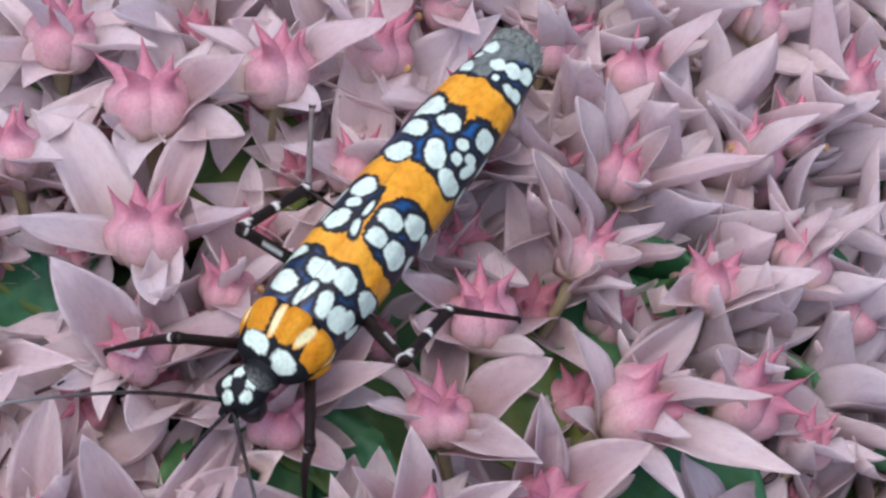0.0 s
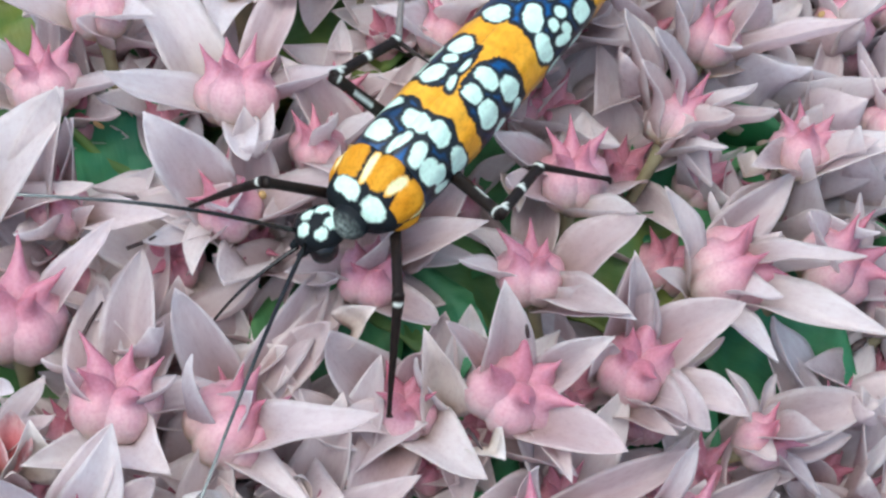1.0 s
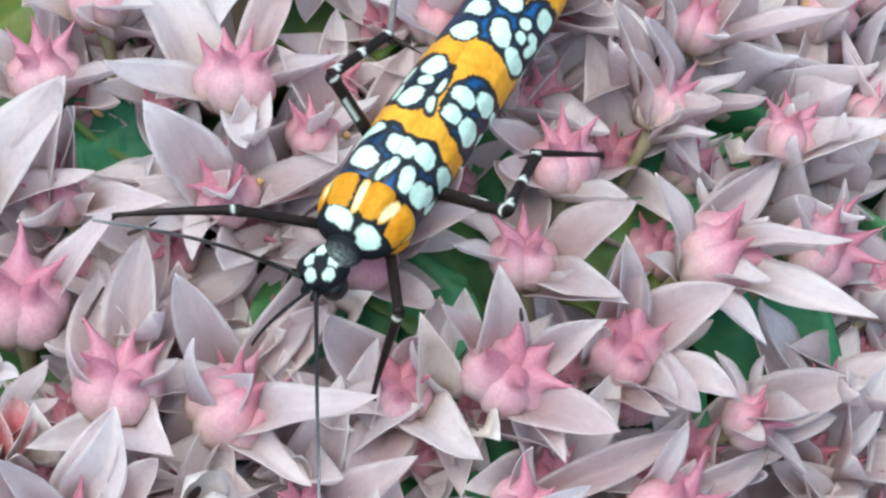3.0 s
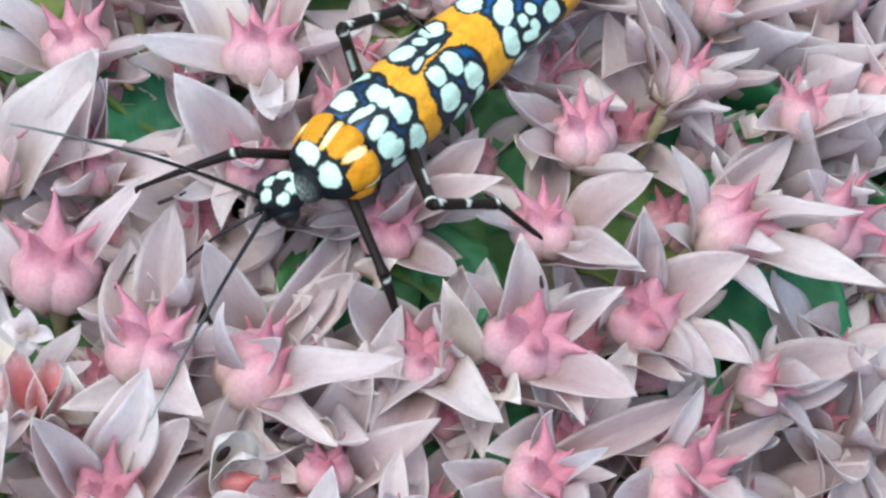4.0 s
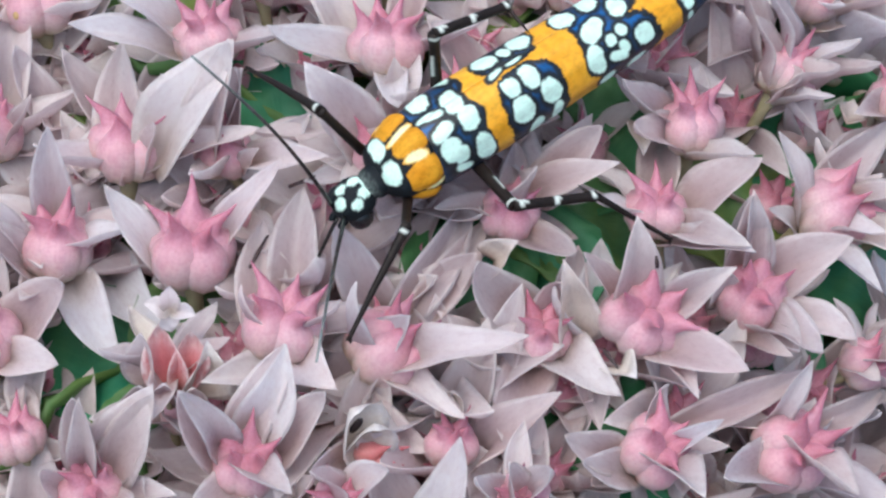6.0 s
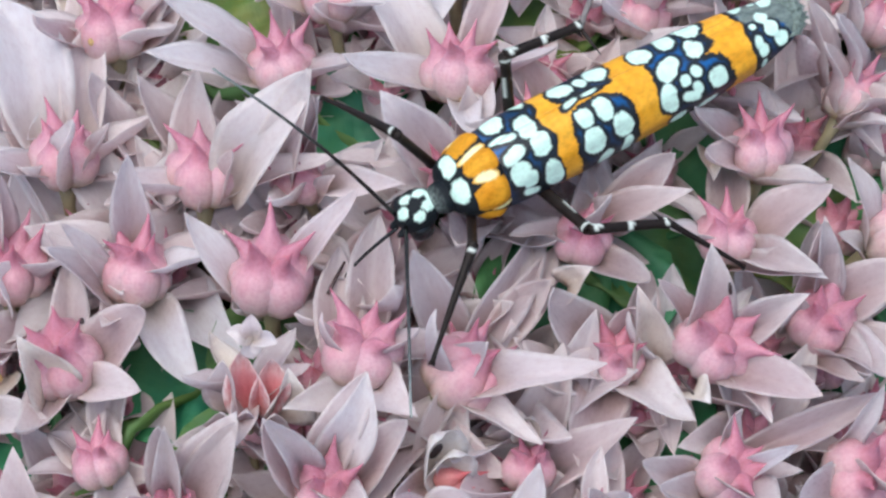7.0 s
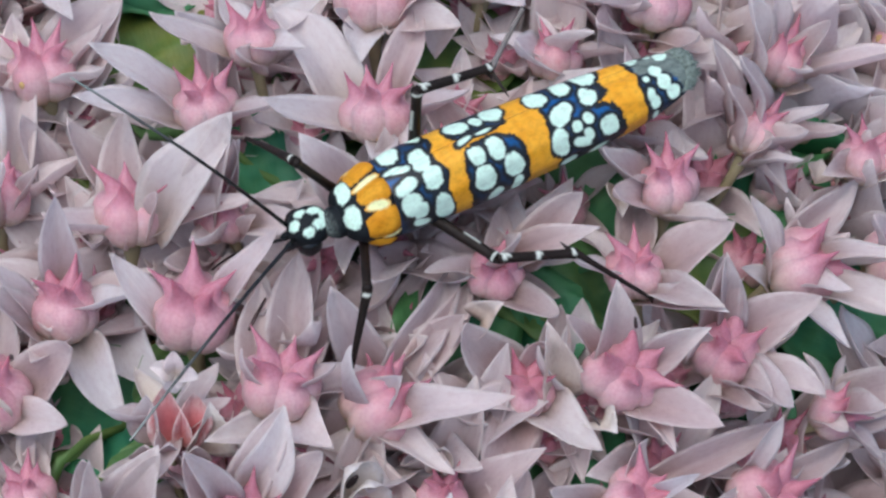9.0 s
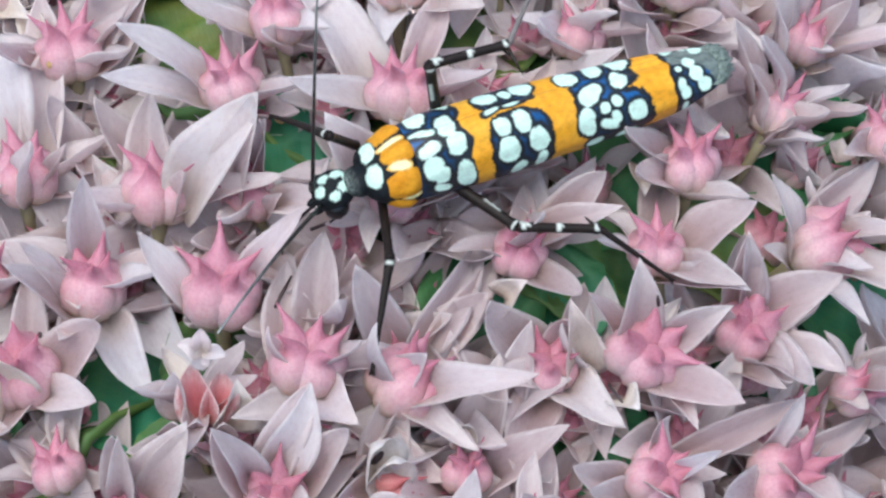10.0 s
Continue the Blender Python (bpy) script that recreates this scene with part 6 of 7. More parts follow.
front_left_leg = limb("leg", 2.26, 0.14, 0.13, moth, [], label="dark brown front leg")
front_left_foot = limb("foot", 3.18, 0.14, 0.05, front_left_leg, [(0.03, 0.015, 0.3)], [(0.98, 0.12, 0.08, -0.1), (0.98, 0.12, -0.08, -0.1)], 0.02)
front_right_leg = limb("leg", 2.30, 0.14, 0.13, moth, [], label="dark brown front leg")
front_right_foot = limb("foot", 2.91, 0.14, 0.05, front_right_leg, [(0.03, 0.015, 0.3)], [(0.98, 0.12, 0.08, -0.1), (0.98, 0.12, -0.08, -0.1)], 0.02)


# ---- everything that moves ----
def motions():
    walk(moth, [
        (0, pose(0.004397, -0.001247, 0.002655, -5.12, -9.23, 55.03)),
        (0.5, pose(0.004234, -0.001325, 0.002336, -3.72, -11.50, 54.71)),
        (1, pose(0.004289, -0.001144, 0.002760, -3.26, -5.73, 53.42)),
        (1.5, pose(0.004092, -0.001619, 0.002662, -4.69, -7.63, 54.89)),
        (2, pose(0.004786, -0.001318, 0.002668, -4.65, -2.68, 59.84)),
        (2.5, pose(0.004385, -0.002274, 0.002438, -5.52, -8.73, 60.76)),
        (3.8, pose(0.003506, -0.001576, 0.002586, 2.15, -0.73, 51.47)),
        (4, pose(0.002719, -0.001386, 0.002660, -3.37, -2.89, 48.22)),
        (4.5, pose(0.001997, -0.001606, 0.002680, -6.45, -5.96, 41.69)),
        (5, pose(0.001548, -0.001546, 0.002474, -8.77, -5.94, 38.62)),
        (5.5, pose(0.001236, -0.001874, 0.002553, -4.85, -7.65, 37.56)),
        (6, pose(0.001224, -0.001764, 0.002577, -7.11, -7.15, 36.06)),
        (7.5, pose(0.000929, -0.001338, 0.002634, -4.85, -1.61, 31.04)),
        (8, pose(0.000957, -0.001255, 0.002580, -3.46, -0.53, 31.58)),
        (8.5, pose(0.001195, -0.000851, 0.002765, -3.14, 2.27, 30.07)),
        (9, pose(0.000393, -0.000994, 0.002667, -4.61, -1.00, 28.73)),
        (9.5, pose(-0.000177, -0.001083, 0.002789, -5.08, -3.26, 24.24)),
        (10, pose(0.000333, -0.000518, 0.002896, -7.82, 1.81, 23.86)),
    ])
    walk(head, [
        (0, pose(-0.001071, 0.000308, -0.000366, 11.79, -19.00, -13.30)),
        (0.5, pose(-0.001325, 0.000230, 0.000027, 8.93, -13.22, -15.92)),
        (1, pose(-0.001067, 0.000621, -0.000277, 11.76, -12.36, -24.26)),
        (1.5, pose(-0.001179, 0.000342, -0.000438, 10.81, -19.37, -9.84)),
        (2, pose(-0.000967, 0.000213, -0.000601, 9.41, -29.31, -4.00)),
        (2.5, pose(-0.001101, 0.000223, -0.000514, 7.69, -23.17, -7.77)),
        (3.8, pose(-0.001030, 0.000490, -0.000353, 9.26, -20.11, -21.58)),
        (4, pose(-0.001118, 0.000479, -0.000273, 14.51, -17.12, -16.95)),
        (4.5, pose(-0.001261, 0.000323, -0.000328, 19.87, -16.88, -7.65)),
        (5, pose(-0.001314, 0.000311, 0.000007, 22.79, -10.44, -11.43)),
        (5.5, pose(-0.001295, 0.000155, -0.000280, 18.74, -16.23, -1.83)),
        (6, pose(-0.001287, 0.000089, -0.000332, 21.18, -19.54, 3.27)),
        (7.5, pose(-0.001363, 0.000232, -0.000245, 21.13, -16.82, -1.52)),
        (8, pose(-0.001370, 0.000192, -0.000154, 20.37, -14.65, -5.29)),
        (8.5, pose(-0.001298, 0.000330, -0.000232, 21.04, -15.81, -7.42)),
        (9, pose(-0.001318, 0.000317, -0.000137, 21.84, -13.26, -6.47)),
        (9.5, pose(-0.001378, 0.000270, -0.000285, 21.92, -12.89, 0.20)),
        (10, pose(-0.001271, 0.000265, -0.000387, 24.56, -22.19, 4.53)),
    ])
    walk(middle_right_leg, [
        (0, pose(0.002574, 0.000839, -0.000084, -20.07, -60.70, 138.51)),
        (0.5, pose(0.002280, 0.000833, 0.000048, -14.86, -68.15, 129.01)),
        (1, pose(0.002546, 0.000897, -0.000077, -21.47, -59.18, 139.79)),
        (1.5, pose(0.002460, 0.001003, -0.000130, -21.82, -68.66, 125.06)),
        (2, pose(0.002668, 0.000776, 0.000074, -24.41, -60.02, 125.22)),
        (2.5, pose(0.002526, 0.000880, -0.000217, -3.88, -63.99, 72.27)),
        (3.8, pose(0.002592, 0.000744, 0.000161, -35.49, -68.58, 131.45)),
        (4, pose(0.002536, 0.000893, 0.000163, -76.32, -81.54, 161.51)),
        (4.5, pose(0.002434, 0.000945, 0.000004, 57.46, -89.37, 16.85)),
        (5, pose(0.002392, 0.000878, 0.000211, 78.28, -84.68, -10.90)),
        (5.5, pose(0.002381, 0.000996, -0.000057, 52.67, -82.24, 11.67)),
        (6, pose(0.002328, 0.001138, 0.000017, 113.92, -81.96, -49.20)),
        (7.5, pose(0.002345, 0.000985, 0.000157, -78.90, -89.20, 155.14)),
        (8, pose(0.002350, 0.000845, 0.000246, -14.40, -86.67, 86.07)),
        (8.5, pose(0.002430, 0.000852, 0.000298, -55.63, -82.12, 134.34)),
        (9, pose(0.002423, 0.000892, 0.000224, 96.65, -84.33, -39.39)),
        (9.5, pose(0.002329, 0.001131, -0.000035, 78.69, -75.89, -35.07)),
        (10, pose(0.002411, 0.001069, 0.000278, -138.60, -76.22, -130.59)),
    ])
    walk(middle_right_shin, [
        (0, pose(0.002579, 0.000000, -0.000000, -40.15, -18.67, -133.27)),
        (0.5, pose(0.002579, 0.000000, -0.000000, -49.36, -22.62, -124.49)),
        (1, pose(0.002579, 0.000000, 0.000000, -41.76, -16.86, -131.88)),
        (1.5, pose(0.002579, 0.000000, 0.000000, -53.27, -13.69, -121.40)),
        (2, pose(0.002579, 0.000000, -0.000000, -49.29, -2.05, -128.15)),
        (2.5, pose(0.002579, 0.000000, 0.000000, -60.52, 19.37, -104.99)),
        (3.8, pose(0.002579, 0.000000, 0.000000, -66.05, 0.06, -118.99)),
        (4, pose(0.002579, -0.000000, 0.000000, -74.95, 3.58, -120.56)),
        (4.5, pose(0.002579, -0.000000, 0.000000, -71.96, 10.59, -100.03)),
        (5, pose(0.002579, 0.000000, 0.000000, -69.85, 17.96, -97.11)),
        (5.5, pose(0.002579, 0.000000, 0.000000, -67.71, 14.35, -85.66)),
        (6, pose(0.002579, -0.000000, -0.000000, -77.18, 21.64, -96.35)),
        (7.5, pose(0.002579, 0.000000, -0.000000, -68.81, 9.02, -91.08)),
        (8, pose(0.002579, -0.000000, -0.000000, -67.15, 15.89, -92.00)),
        (8.5, pose(0.002579, 0.000000, -0.000000, -66.86, 13.30, -103.90)),
        (9, pose(0.002579, -0.000000, 0.000000, -72.38, 30.49, -91.13)),
        (9.5, pose(0.002579, 0.000000, -0.000000, -64.23, 45.97, -73.17)),
        (10, pose(0.002579, 0.000000, 0.000000, -74.93, -7.18, -95.06)),
    ])
    walk(middle_right_foot, [
        (0, pose(0.001069, -0.001604, 0.000744, -61.20, -19.62, -65.03)),
        (0.5, pose(0.001364, -0.001769, 0.000894, -61.80, -1.08, -79.20)),
        (1, pose(0.001094, -0.001657, 0.000674, -56.72, -6.19, -81.17)),
        (1.5, pose(0.001402, -0.001928, 0.000550, -59.96, 5.75, -73.48)),
        (2, pose(0.001144, -0.001827, 0.000083, -55.97, 1.39, -77.80)),
        (2.5, pose(0.002012, -0.002119, -0.000771, -43.72, 24.37, -54.41)),
        (3.8, pose(0.001452, -0.002034, -0.000002, -65.69, 7.38, -71.11)),
        (4, pose(0.001399, -0.001998, -0.000145, -69.27, 19.79, -71.06)),
        (4.5, pose(0.002181, -0.002250, -0.000427, -57.01, 33.62, -60.96)),
        (5, pose(0.002305, -0.002195, -0.000717, -44.25, 38.76, -47.29)),
        (5.5, pose(0.002749, -0.002246, -0.000576, -54.94, 51.21, -61.92)),
        (6, pose(0.002340, -0.002148, -0.000857, -55.18, 52.29, -58.28)),
        (7.5, pose(0.002536, -0.002296, -0.000365, -50.14, 39.95, -54.29)),
        (8, pose(0.002501, -0.002235, -0.000637, -48.34, 46.55, -54.76)),
        (8.5, pose(0.002035, -0.002196, -0.000535, -48.52, 43.90, -56.15)),
        (9, pose(0.002539, -0.002003, -0.001179, -37.21, 53.31, -39.81)),
        (9.5, pose(0.003047, -0.001547, -0.001671, -1.06, 57.77, -1.10)),
        (10, pose(0.002375, -0.002298, 0.000291, -69.95, 39.37, -75.98)),
    ])
    walk(middle_left_leg, [
        (0, pose(0.002227, -0.001004, -0.000456, -0.23, -17.65, -116.39)),
        (0.5, pose(0.002031, -0.001041, -0.000239, -1.20, -19.19, -110.74)),
        (1, pose(0.002202, -0.000949, -0.000433, 3.06, -15.28, -111.55)),
        (1.5, pose(0.002163, -0.000853, -0.000475, 3.07, -16.44, -105.22)),
        (2, pose(0.002222, -0.001050, -0.000273, 5.45, -13.06, -118.92)),
        (2.5, pose(0.002189, -0.000985, -0.000464, 2.55, -22.15, -107.35)),
        (3.8, pose(0.002200, -0.001110, -0.000091, 11.89, -16.60, -96.35)),
        (4, pose(0.002189, -0.000932, -0.000288, 0.86, -6.05, -123.82)),
        (4.5, pose(0.002052, -0.000817, -0.000631, -0.90, -8.08, -106.58)),
        (5, pose(0.002023, -0.000850, -0.000517, -1.45, -6.45, -103.23)),
        (5.5, pose(0.002045, -0.000789, -0.000655, -0.25, -9.62, -97.49)),
        (6, pose(0.002066, -0.000632, -0.000654, -0.82, -4.46, -97.12)),
        (7.5, pose(0.001972, -0.000755, -0.000541, 8.42, -7.20, -84.87)),
        (8, pose(0.001983, -0.000905, -0.000429, 8.98, -9.84, -87.99)),
        (8.5, pose(0.002032, -0.000879, -0.000406, 13.09, -1.56, -82.95)),
        (9, pose(0.002013, -0.000832, -0.000494, 14.34, 5.28, -68.67)),
        (9.5, pose(0.001983, -0.000608, -0.000750, 17.47, 21.41, -46.43)),
        (10, pose(0.002017, -0.000598, -0.000570, 19.66, 14.23, -59.79)),
    ])
    walk(middle_left_shin, [
        (0, pose(0.002345, 0.000000, -0.000000, 25.19, 8.70, 128.08)),
        (0.5, pose(0.002345, 0.000000, 0.000000, 24.96, 7.73, 122.78)),
        (1, pose(0.002345, 0.000000, -0.000000, 23.75, 11.49, 126.42)),
        (1.5, pose(0.002345, 0.000000, 0.000000, 26.03, 12.31, 118.20)),
        (2, pose(0.002345, -0.000000, 0.000000, 19.22, 10.42, 136.76)),
        (2.5, pose(0.002345, -0.000000, 0.000000, 26.77, 7.11, 123.08)),
        (3.8, pose(0.002345, -0.000000, 0.000000, 24.07, 21.56, 110.79)),
        (4, pose(0.002345, -0.000000, 0.000000, 24.88, 32.49, 115.41)),
        (4.5, pose(0.002345, 0.000000, -0.000000, 31.23, 27.74, 99.04)),
        (5, pose(0.002345, 0.000000, -0.000000, 30.99, 22.91, 91.33)),
        (5.5, pose(0.002345, 0.000000, 0.000000, 29.57, 21.90, 89.00)),
        (6, pose(0.002345, 0.000000, -0.000000, 25.92, 19.79, 84.20)),
        (7.5, pose(0.002345, 0.000000, 0.000000, 26.95, 25.51, 73.48)),
        (8, pose(0.002345, -0.000000, 0.000000, 29.10, 23.40, 76.68)),
        (8.5, pose(0.002345, 0.000000, -0.000000, 21.47, 31.19, 78.26)),
        (9, pose(0.002345, 0.000000, 0.000000, 9.49, 21.87, 52.03)),
        (9.5, pose(0.002345, 0.000000, 0.000000, -3.37, -12.42, 27.38)),
        (10, pose(0.002345, 0.000000, 0.000000, 2.26, 7.00, 38.30)),
    ])
    walk(middle_left_foot, [
        (0, pose(0.000911, 0.001830, -0.000356, 41.32, 43.27, 109.51)),
        (0.5, pose(0.001083, 0.001960, -0.000317, 38.84, 44.09, 102.33)),
        (1, pose(0.000976, 0.001855, -0.000468, 37.24, 44.21, 101.01)),
        (1.5, pose(0.001259, 0.002025, -0.000501, 36.85, 45.66, 92.41)),
        (2, pose(0.000659, 0.001585, -0.000426, 37.61, 47.45, 104.55)),
        (2.5, pose(0.001071, 0.001956, -0.000291, 41.88, 45.97, 98.67)),
        (3.8, pose(0.001568, 0.002045, -0.000864, 27.64, 47.53, 73.17)),
        (4, pose(0.001493, 0.001792, -0.001263, 26.40, 50.08, 71.10)),
        (4.5, pose(0.002017, 0.002056, -0.001095, 32.08, 50.36, 69.60)),
        (5, pose(0.002294, 0.002166, -0.000916, 33.89, 50.15, 71.33)),
        (5.5, pose(0.002383, 0.002182, -0.000877, 29.14, 49.66, 61.96)),
        (6, pose(0.002568, 0.002202, -0.000796, 26.22, 47.98, 61.57)),
        (7.5, pose(0.002948, 0.002035, -0.001013, 20.53, 47.17, 44.01)),
        (8, pose(0.002842, 0.002101, -0.000934, 22.97, 48.71, 46.42)),
        (8.5, pose(0.002754, 0.001970, -0.001218, 13.21, 49.36, 34.90)),
        (9, pose(0.003688, 0.001721, -0.000876, 3.20, 32.04, 14.96)),
        (9.5, pose(0.004385, 0.001056, 0.000506, 0.28, -3.20, -2.16)),
        (10, pose(0.004177, 0.001447, -0.000287, 0.46, 21.82, 6.97)),
    ])
    walk(front_left_leg, [
        (0, pose(0.000249, -0.000749, -0.000582, -5.64, -7.41, -143.21)),
        (0.5, pose(0.000038, -0.000909, -0.000292, -5.57, -15.45, -140.10)),
        (1, pose(0.000230, -0.000687, -0.000625, -3.29, -2.01, -140.91)),
        (1.5, pose(0.000181, -0.000649, -0.000631, -3.44, -15.56, -135.85)),
        (2, pose(0.000284, -0.000665, -0.000569, -1.80, 27.27, -148.89)),
        (2.5, pose(0.000208, -0.000751, -0.000590, -3.20, -14.05, -145.17)),
        (3.8, pose(0.000262, -0.000792, -0.000462, 6.01, 20.87, -127.95)),
        (4, pose(0.000228, -0.000640, -0.000544, 4.22, 39.11, -112.02)),
        (4.5, pose(0.000077, -0.000514, -0.000698, -12.96, -14.73, -139.92)),
        (5, pose(0.000044, -0.000570, -0.000544, -13.62, -16.44, -130.16)),
        (5.5, pose(0.000059, -0.000562, -0.000658, -12.22, -28.84, -125.75)),
        (6, pose(0.000073, -0.000482, -0.000664, -12.50, -24.04, -122.29)),
        (7.5, pose(-0.000000, -0.000447, -0.000635, -6.80, -24.43, -118.96)),
        (8, pose(0.000015, -0.000585, -0.000578, -5.04, -24.83, -120.44)),
        (8.5, pose(0.000083, -0.000492, -0.000630, -3.08, 2.09, -124.91)),
        (9, pose(0.000051, -0.000469, -0.000611, -2.84, -7.01, -115.29)),
        (9.5, pose(0.000001, -0.000355, -0.000776, -3.58, -9.67, -107.31)),
        (10, pose(0.000058, -0.000224, -0.000706, 0.34, 8.56, -108.00)),
    ])
    walk(front_left_foot, [
        (0, pose(0.002255, 0.000000, -0.000000, -67.05, 72.43, -155.20)),
        (0.5, pose(0.002255, 0.000000, -0.000000, -36.68, 79.15, -54.85)),
        (1, pose(0.002255, 0.000000, -0.000000, -6.45, 66.55, -19.84)),
        (1.5, pose(0.002255, 0.000000, -0.000000, -44.30, 77.70, -63.38)),
        (2, pose(0.002255, -0.000000, -0.000000, 18.99, 51.62, -29.27)),
        (2.5, pose(0.002255, 0.000000, -0.000000, -70.57, 73.79, -120.56)),
        (3.8, pose(0.002255, 0.000000, 0.000000, 3.76, 66.97, -5.26)),
        (4, pose(0.002255, 0.000000, 0.000000, -4.76, 41.57, 2.54)),
        (4.5, pose(0.002255, 0.000000, -0.000000, -19.59, 51.88, -40.97)),
        (5, pose(0.002255, -0.000000, -0.000000, -30.72, 59.81, -52.20)),
        (5.5, pose(0.002255, 0.000000, -0.000000, -52.41, 65.53, -72.88)),
        (6, pose(0.002255, -0.000000, -0.000000, -28.65, 54.50, -45.89)),
        (7.5, pose(0.002255, 0.000000, 0.000000, -23.33, 60.75, -33.00)),
        (8, pose(0.002255, -0.000000, -0.000000, -83.21, 74.10, -100.09)),
        (8.5, pose(0.002255, 0.000000, 0.000000, -12.04, 57.33, -30.11)),
        (9, pose(0.002255, -0.000000, 0.000000, -23.41, 69.47, -37.81)),
        (9.5, pose(0.002255, 0.000000, 0.000000, -14.65, 73.84, -20.85)),
        (10, pose(0.002255, 0.000000, -0.000000, -5.17, 35.29, -18.09)),
    ])
    walk(front_right_leg, [
        (0, pose(0.000130, 0.000985, -0.000272, -16.60, -46.28, 156.22)),
        (0.5, pose(-0.000174, 0.000826, -0.000042, -13.88, -55.02, 153.01)),
        (1, pose(0.000110, 0.001052, -0.000342, -16.35, -43.45, 156.21)),
        (1.5, pose(0.000016, 0.001087, -0.000352, -17.97, -52.04, 155.47)),
        (2, pose(0.000263, 0.001082, -0.000317, -13.39, -15.29, 121.88)),
        (2.5, pose(0.000080, 0.000999, -0.000393, -7.99, -27.52, 121.98)),
        (3.8, pose(0.000192, 0.000966, -0.000313, -12.11, -22.37, 147.79)),
        (4, pose(0.000113, 0.001086, -0.000189, -18.72, -40.50, 177.13)),
        (4.5, pose(-0.000009, 0.001157, -0.000135, -28.70, -51.39, -144.08)),
        (5, pose(-0.000055, 0.001066, 0.000114, -35.11, -61.67, 155.30)),
        (5.5, pose(-0.000072, 0.001113, -0.000114, -31.49, -67.52, 150.92)),
        (6, pose(-0.000127, 0.001162, -0.000054, -46.56, -68.01, 178.08)),
        (7.5, pose(-0.000095, 0.001205, -0.000020, -46.04, -60.40, -168.06)),
        (8, pose(-0.000083, 0.001079, 0.000004, -37.35, -56.79, 169.34)),
        (8.5, pose(0.000018, 0.001170, -0.000038, -30.02, -41.89, 162.84)),
        (9, pose(-0.000007, 0.001180, 0.000018, -44.46, -57.58, -164.96)),
        (9.5, pose(-0.000120, 0.001284, -0.000131, -37.95, -57.85, -124.81)),
        (10, pose(-0.000014, 0.001376, 0.000036, -31.48, -44.95, -138.43)),
    ])
    walk(front_right_foot, [
        (0, pose(0.002301, 0.000000, 0.000000, -72.44, 61.84, -100.06)),
        (0.5, pose(0.002301, -0.000000, 0.000000, -85.21, 57.77, -113.48)),
        (1, pose(0.002301, 0.000000, 0.000000, -77.67, 67.20, -101.17)),
        (1.5, pose(0.002301, 0.000000, 0.000000, -87.70, 57.62, -117.36)),
        (2, pose(0.002301, 0.000000, -0.000000, -7.86, 54.19, -26.20)),
        (2.5, pose(0.002301, -0.000000, 0.000000, 2.11, 13.85, 5.14)),
        (3.8, pose(0.002301, -0.000000, -0.000000, -2.77, 38.77, -5.64)),
        (4, pose(0.002301, 0.000000, -0.000000, -44.13, 62.70, -58.71)),
        (4.5, pose(0.002301, -0.000000, 0.000000, -80.68, 48.56, -102.94)),
        (5, pose(0.002301, -0.000000, 0.000000, -48.41, 64.26, -62.09)),
        (5.5, pose(0.002301, 0.000000, -0.000000, -60.05, 66.69, -71.97)),
        (6, pose(0.002301, 0.000000, 0.000000, -70.11, 57.90, -85.48)),
        (7.5, pose(0.002301, 0.000000, -0.000000, -83.20, 51.87, -104.37)),
        (8, pose(0.002301, 0.000000, 0.000000, -78.70, 61.22, -99.54)),
        (8.5, pose(0.002301, -0.000000, 0.000000, -59.74, 65.67, -82.52)),
        (9, pose(0.002301, 0.000000, 0.000000, -93.28, 44.33, -125.42)),
        (9.5, pose(0.002301, -0.000000, 0.000000, -74.37, 4.59, -126.45)),
        (10, pose(0.002301, 0.000000, -0.000000, -76.25, 23.26, -125.45)),
    ])
    walk(antenna_right, [
        (0, pose(-0.000420, 0.000220, 0.000250, 6.93, -69.10, 165.00)),
        (0.5, pose(-0.000420, 0.000220, 0.000250, 22.21, -61.51, 109.97)),
        (1, pose(-0.000420, 0.000220, 0.000250, 3.65, -52.47, 164.29)),
        (1.5, pose(-0.000420, 0.000220, 0.000250, 26.57, -58.10, 94.39)),
        (2, pose(-0.000420, 0.000220, 0.000250, 19.21, -47.68, 125.30)),
        (2.5, pose(-0.000420, 0.000220, 0.000250, 30.65, -68.66, 118.92)),
        (3.8, pose(-0.000420, 0.000220, 0.000250, 3.36, -66.22, 169.94)),
        (4, pose(-0.000420, 0.000220, 0.000250, 8.17, -59.15, 151.87)),
        (4.5, pose(-0.000420, 0.000220, 0.000250, 20.08, -68.67, 130.25)),
        (5, pose(-0.000420, 0.000220, 0.000250, 8.58, -62.43, 149.83)),
        (5.5, pose(-0.000420, 0.000220, 0.000250, 17.53, -52.51, 116.87)),
        (6, pose(-0.000420, 0.000220, 0.000250, 41.64, -71.51, 88.26)),
        (7.5, pose(-0.000420, 0.000220, 0.000250, 14.07, -53.93, 117.67)),
        (8, pose(-0.000420, 0.000220, 0.000250, 14.14, -54.11, 89.17)),
        (8.5, pose(-0.000420, 0.000220, 0.000250, 11.81, -52.68, 96.13)),
        (9, pose(-0.000420, 0.000220, 0.000250, 8.43, -49.57, 128.92)),
        (9.5, pose(-0.000420, 0.000220, 0.000250, 9.66, -48.24, 123.95)),
        (10, pose(-0.000420, 0.000220, 0.000250, 16.65, -62.53, 33.57)),
    ])
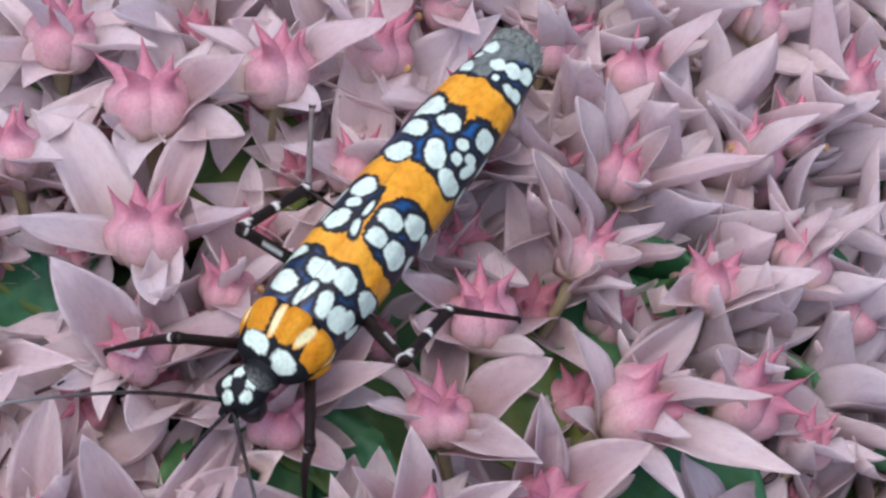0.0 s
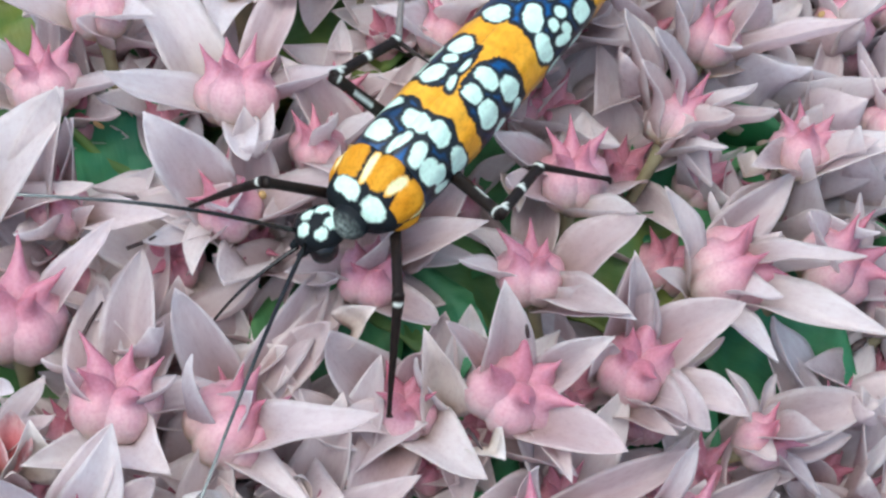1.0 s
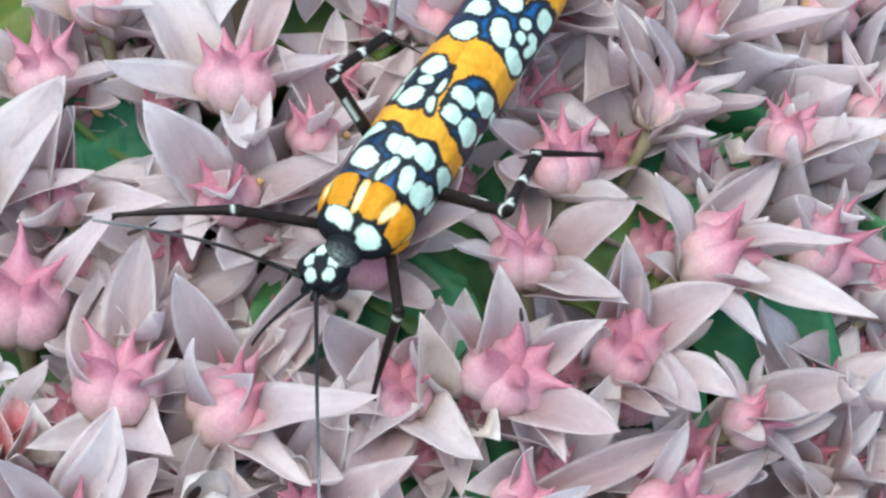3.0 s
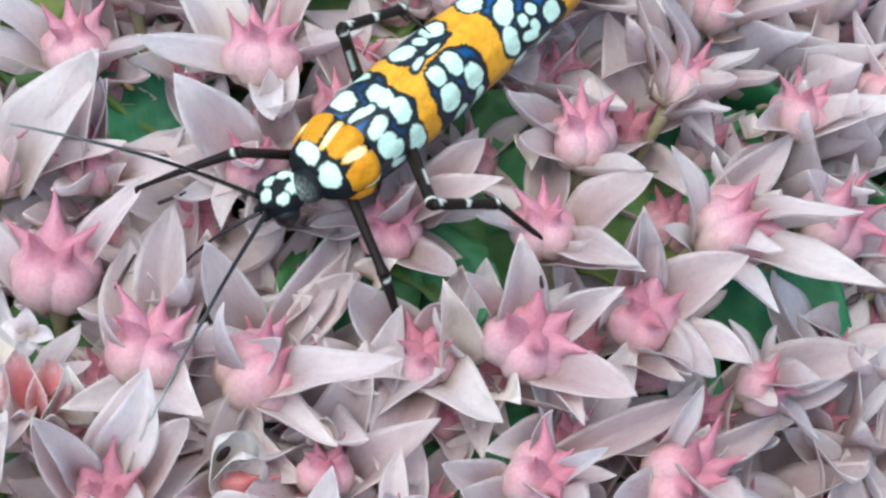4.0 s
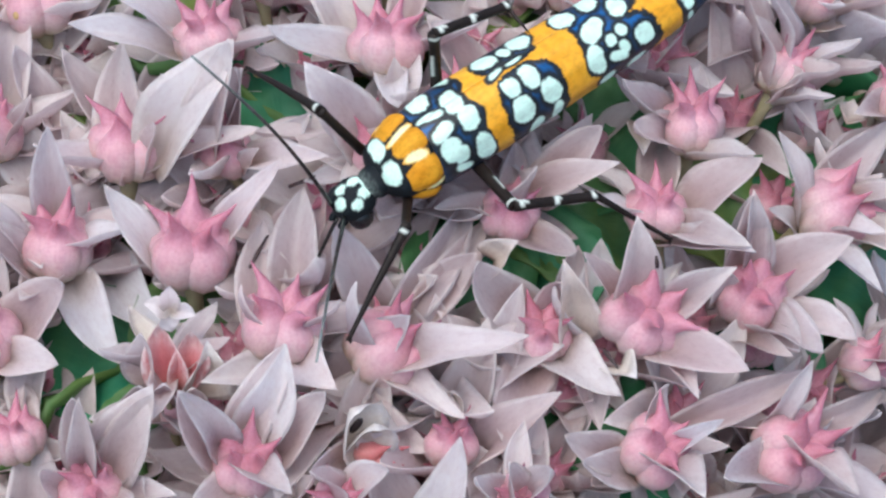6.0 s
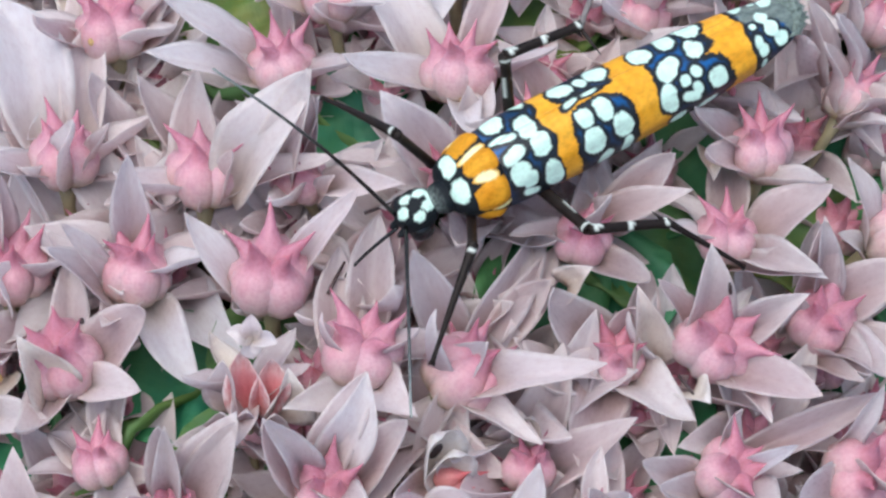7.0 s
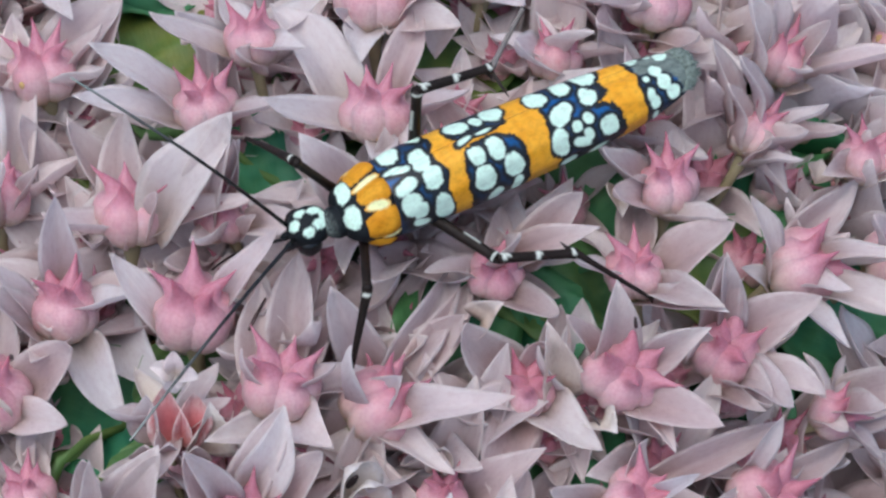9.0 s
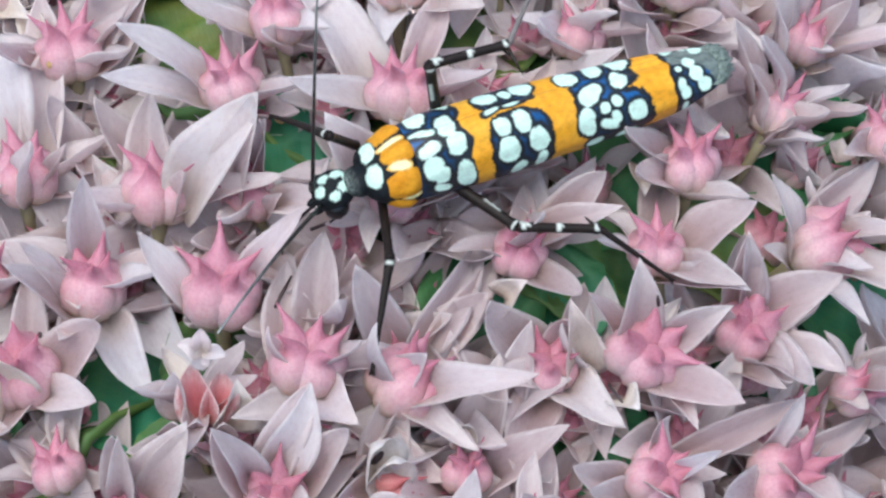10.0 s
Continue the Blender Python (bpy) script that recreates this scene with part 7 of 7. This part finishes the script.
    walk(antenna_left, [
        (0, pose(-0.000420, -0.000220, 0.000250, -20.27, -46.90, -107.97)),
        (0.5, pose(-0.000420, -0.000220, 0.000250, -13.22, -26.16, -112.45)),
        (1, pose(-0.000420, -0.000220, 0.000250, -7.40, -23.81, -134.23)),
        (1.5, pose(-0.000420, -0.000220, 0.000250, -21.35, -44.10, -83.52)),
        (2, pose(-0.000420, -0.000220, 0.000250, -13.97, -42.59, -139.54)),
        (2.5, pose(-0.000420, -0.000220, 0.000250, -18.05, -34.68, -121.46)),
        (3.8, pose(-0.000420, -0.000220, 0.000250, -7.86, -36.90, -140.76)),
        (4, pose(-0.000420, -0.000220, 0.000250, -8.00, -32.28, -140.04)),
        (4.5, pose(-0.000420, -0.000220, 0.000250, -9.80, -47.67, -144.60)),
        (5, pose(-0.000420, -0.000220, 0.000250, -7.22, -34.32, -140.56)),
        (5.5, pose(-0.000420, -0.000220, 0.000250, -11.97, -43.85, -133.85)),
        (6, pose(-0.000420, -0.000220, 0.000250, -15.20, -50.75, -130.43)),
        (7.5, pose(-0.000420, -0.000220, 0.000250, -11.14, -34.97, -114.26)),
        (8, pose(-0.000420, -0.000220, 0.000250, -11.04, -45.78, -105.79)),
        (8.5, pose(-0.000420, -0.000220, 0.000250, -7.89, -34.13, -113.79)),
        (9, pose(-0.000420, -0.000220, 0.000250, -4.35, -22.75, -147.29)),
        (9.5, pose(-0.000420, -0.000220, 0.000250, -7.21, -41.29, -135.88)),
        (10, pose(-0.000420, -0.000220, 0.000250, -7.75, -48.54, -143.96)),
    ])
    walk(proboscis, [
        (0, pose(-0.000550, 0.000050, -0.000200, 4.69, 33.18, 168.92)),
        (0.5, pose(-0.000550, 0.000050, -0.000200, -2.07, 1.29, -171.32)),
        (1, pose(-0.000550, 0.000050, -0.000200, 0.39, 21.62, 178.09)),
        (1.5, pose(-0.000550, 0.000050, -0.000200, 3.11, 32.73, 172.07)),
        (2, pose(-0.000550, 0.000050, -0.000200, 7.05, 28.53, 165.42)),
        (2.5, pose(-0.000550, 0.000050, -0.000200, 9.63, 34.90, 162.53)),
        (3.8, pose(-0.000550, 0.000050, -0.000200, 5.06, 29.42, 159.12)),
        (4, pose(-0.000550, 0.000050, -0.000200, 3.51, 25.94, 165.79)),
        (4.5, pose(-0.000550, 0.000050, -0.000200, 36.20, 68.42, 148.78)),
        (5, pose(-0.000550, 0.000050, -0.000200, -1.97, 23.99, -170.78)),
        (5.5, pose(-0.000550, 0.000050, -0.000200, 4.37, 43.13, 169.95)),
        (6, pose(-0.000550, 0.000050, -0.000200, -1.65, 52.03, -177.60)),
        (7.5, pose(-0.000550, 0.000050, -0.000200, 3.42, 35.62, 166.90)),
        (8, pose(-0.000550, 0.000050, -0.000200, 2.41, 36.65, 168.18)),
        (8.5, pose(-0.000550, 0.000050, -0.000200, -0.18, 0.51, -178.61)),
        (9, pose(-0.000550, 0.000050, -0.000200, 4.29, 38.62, 157.16)),
        (9.5, pose(-0.000550, 0.000050, -0.000200, 13.87, 68.27, 156.33)),
        (10, pose(-0.000550, 0.000050, -0.000200, 6.40, 60.89, 167.85)),
    ])


motions()
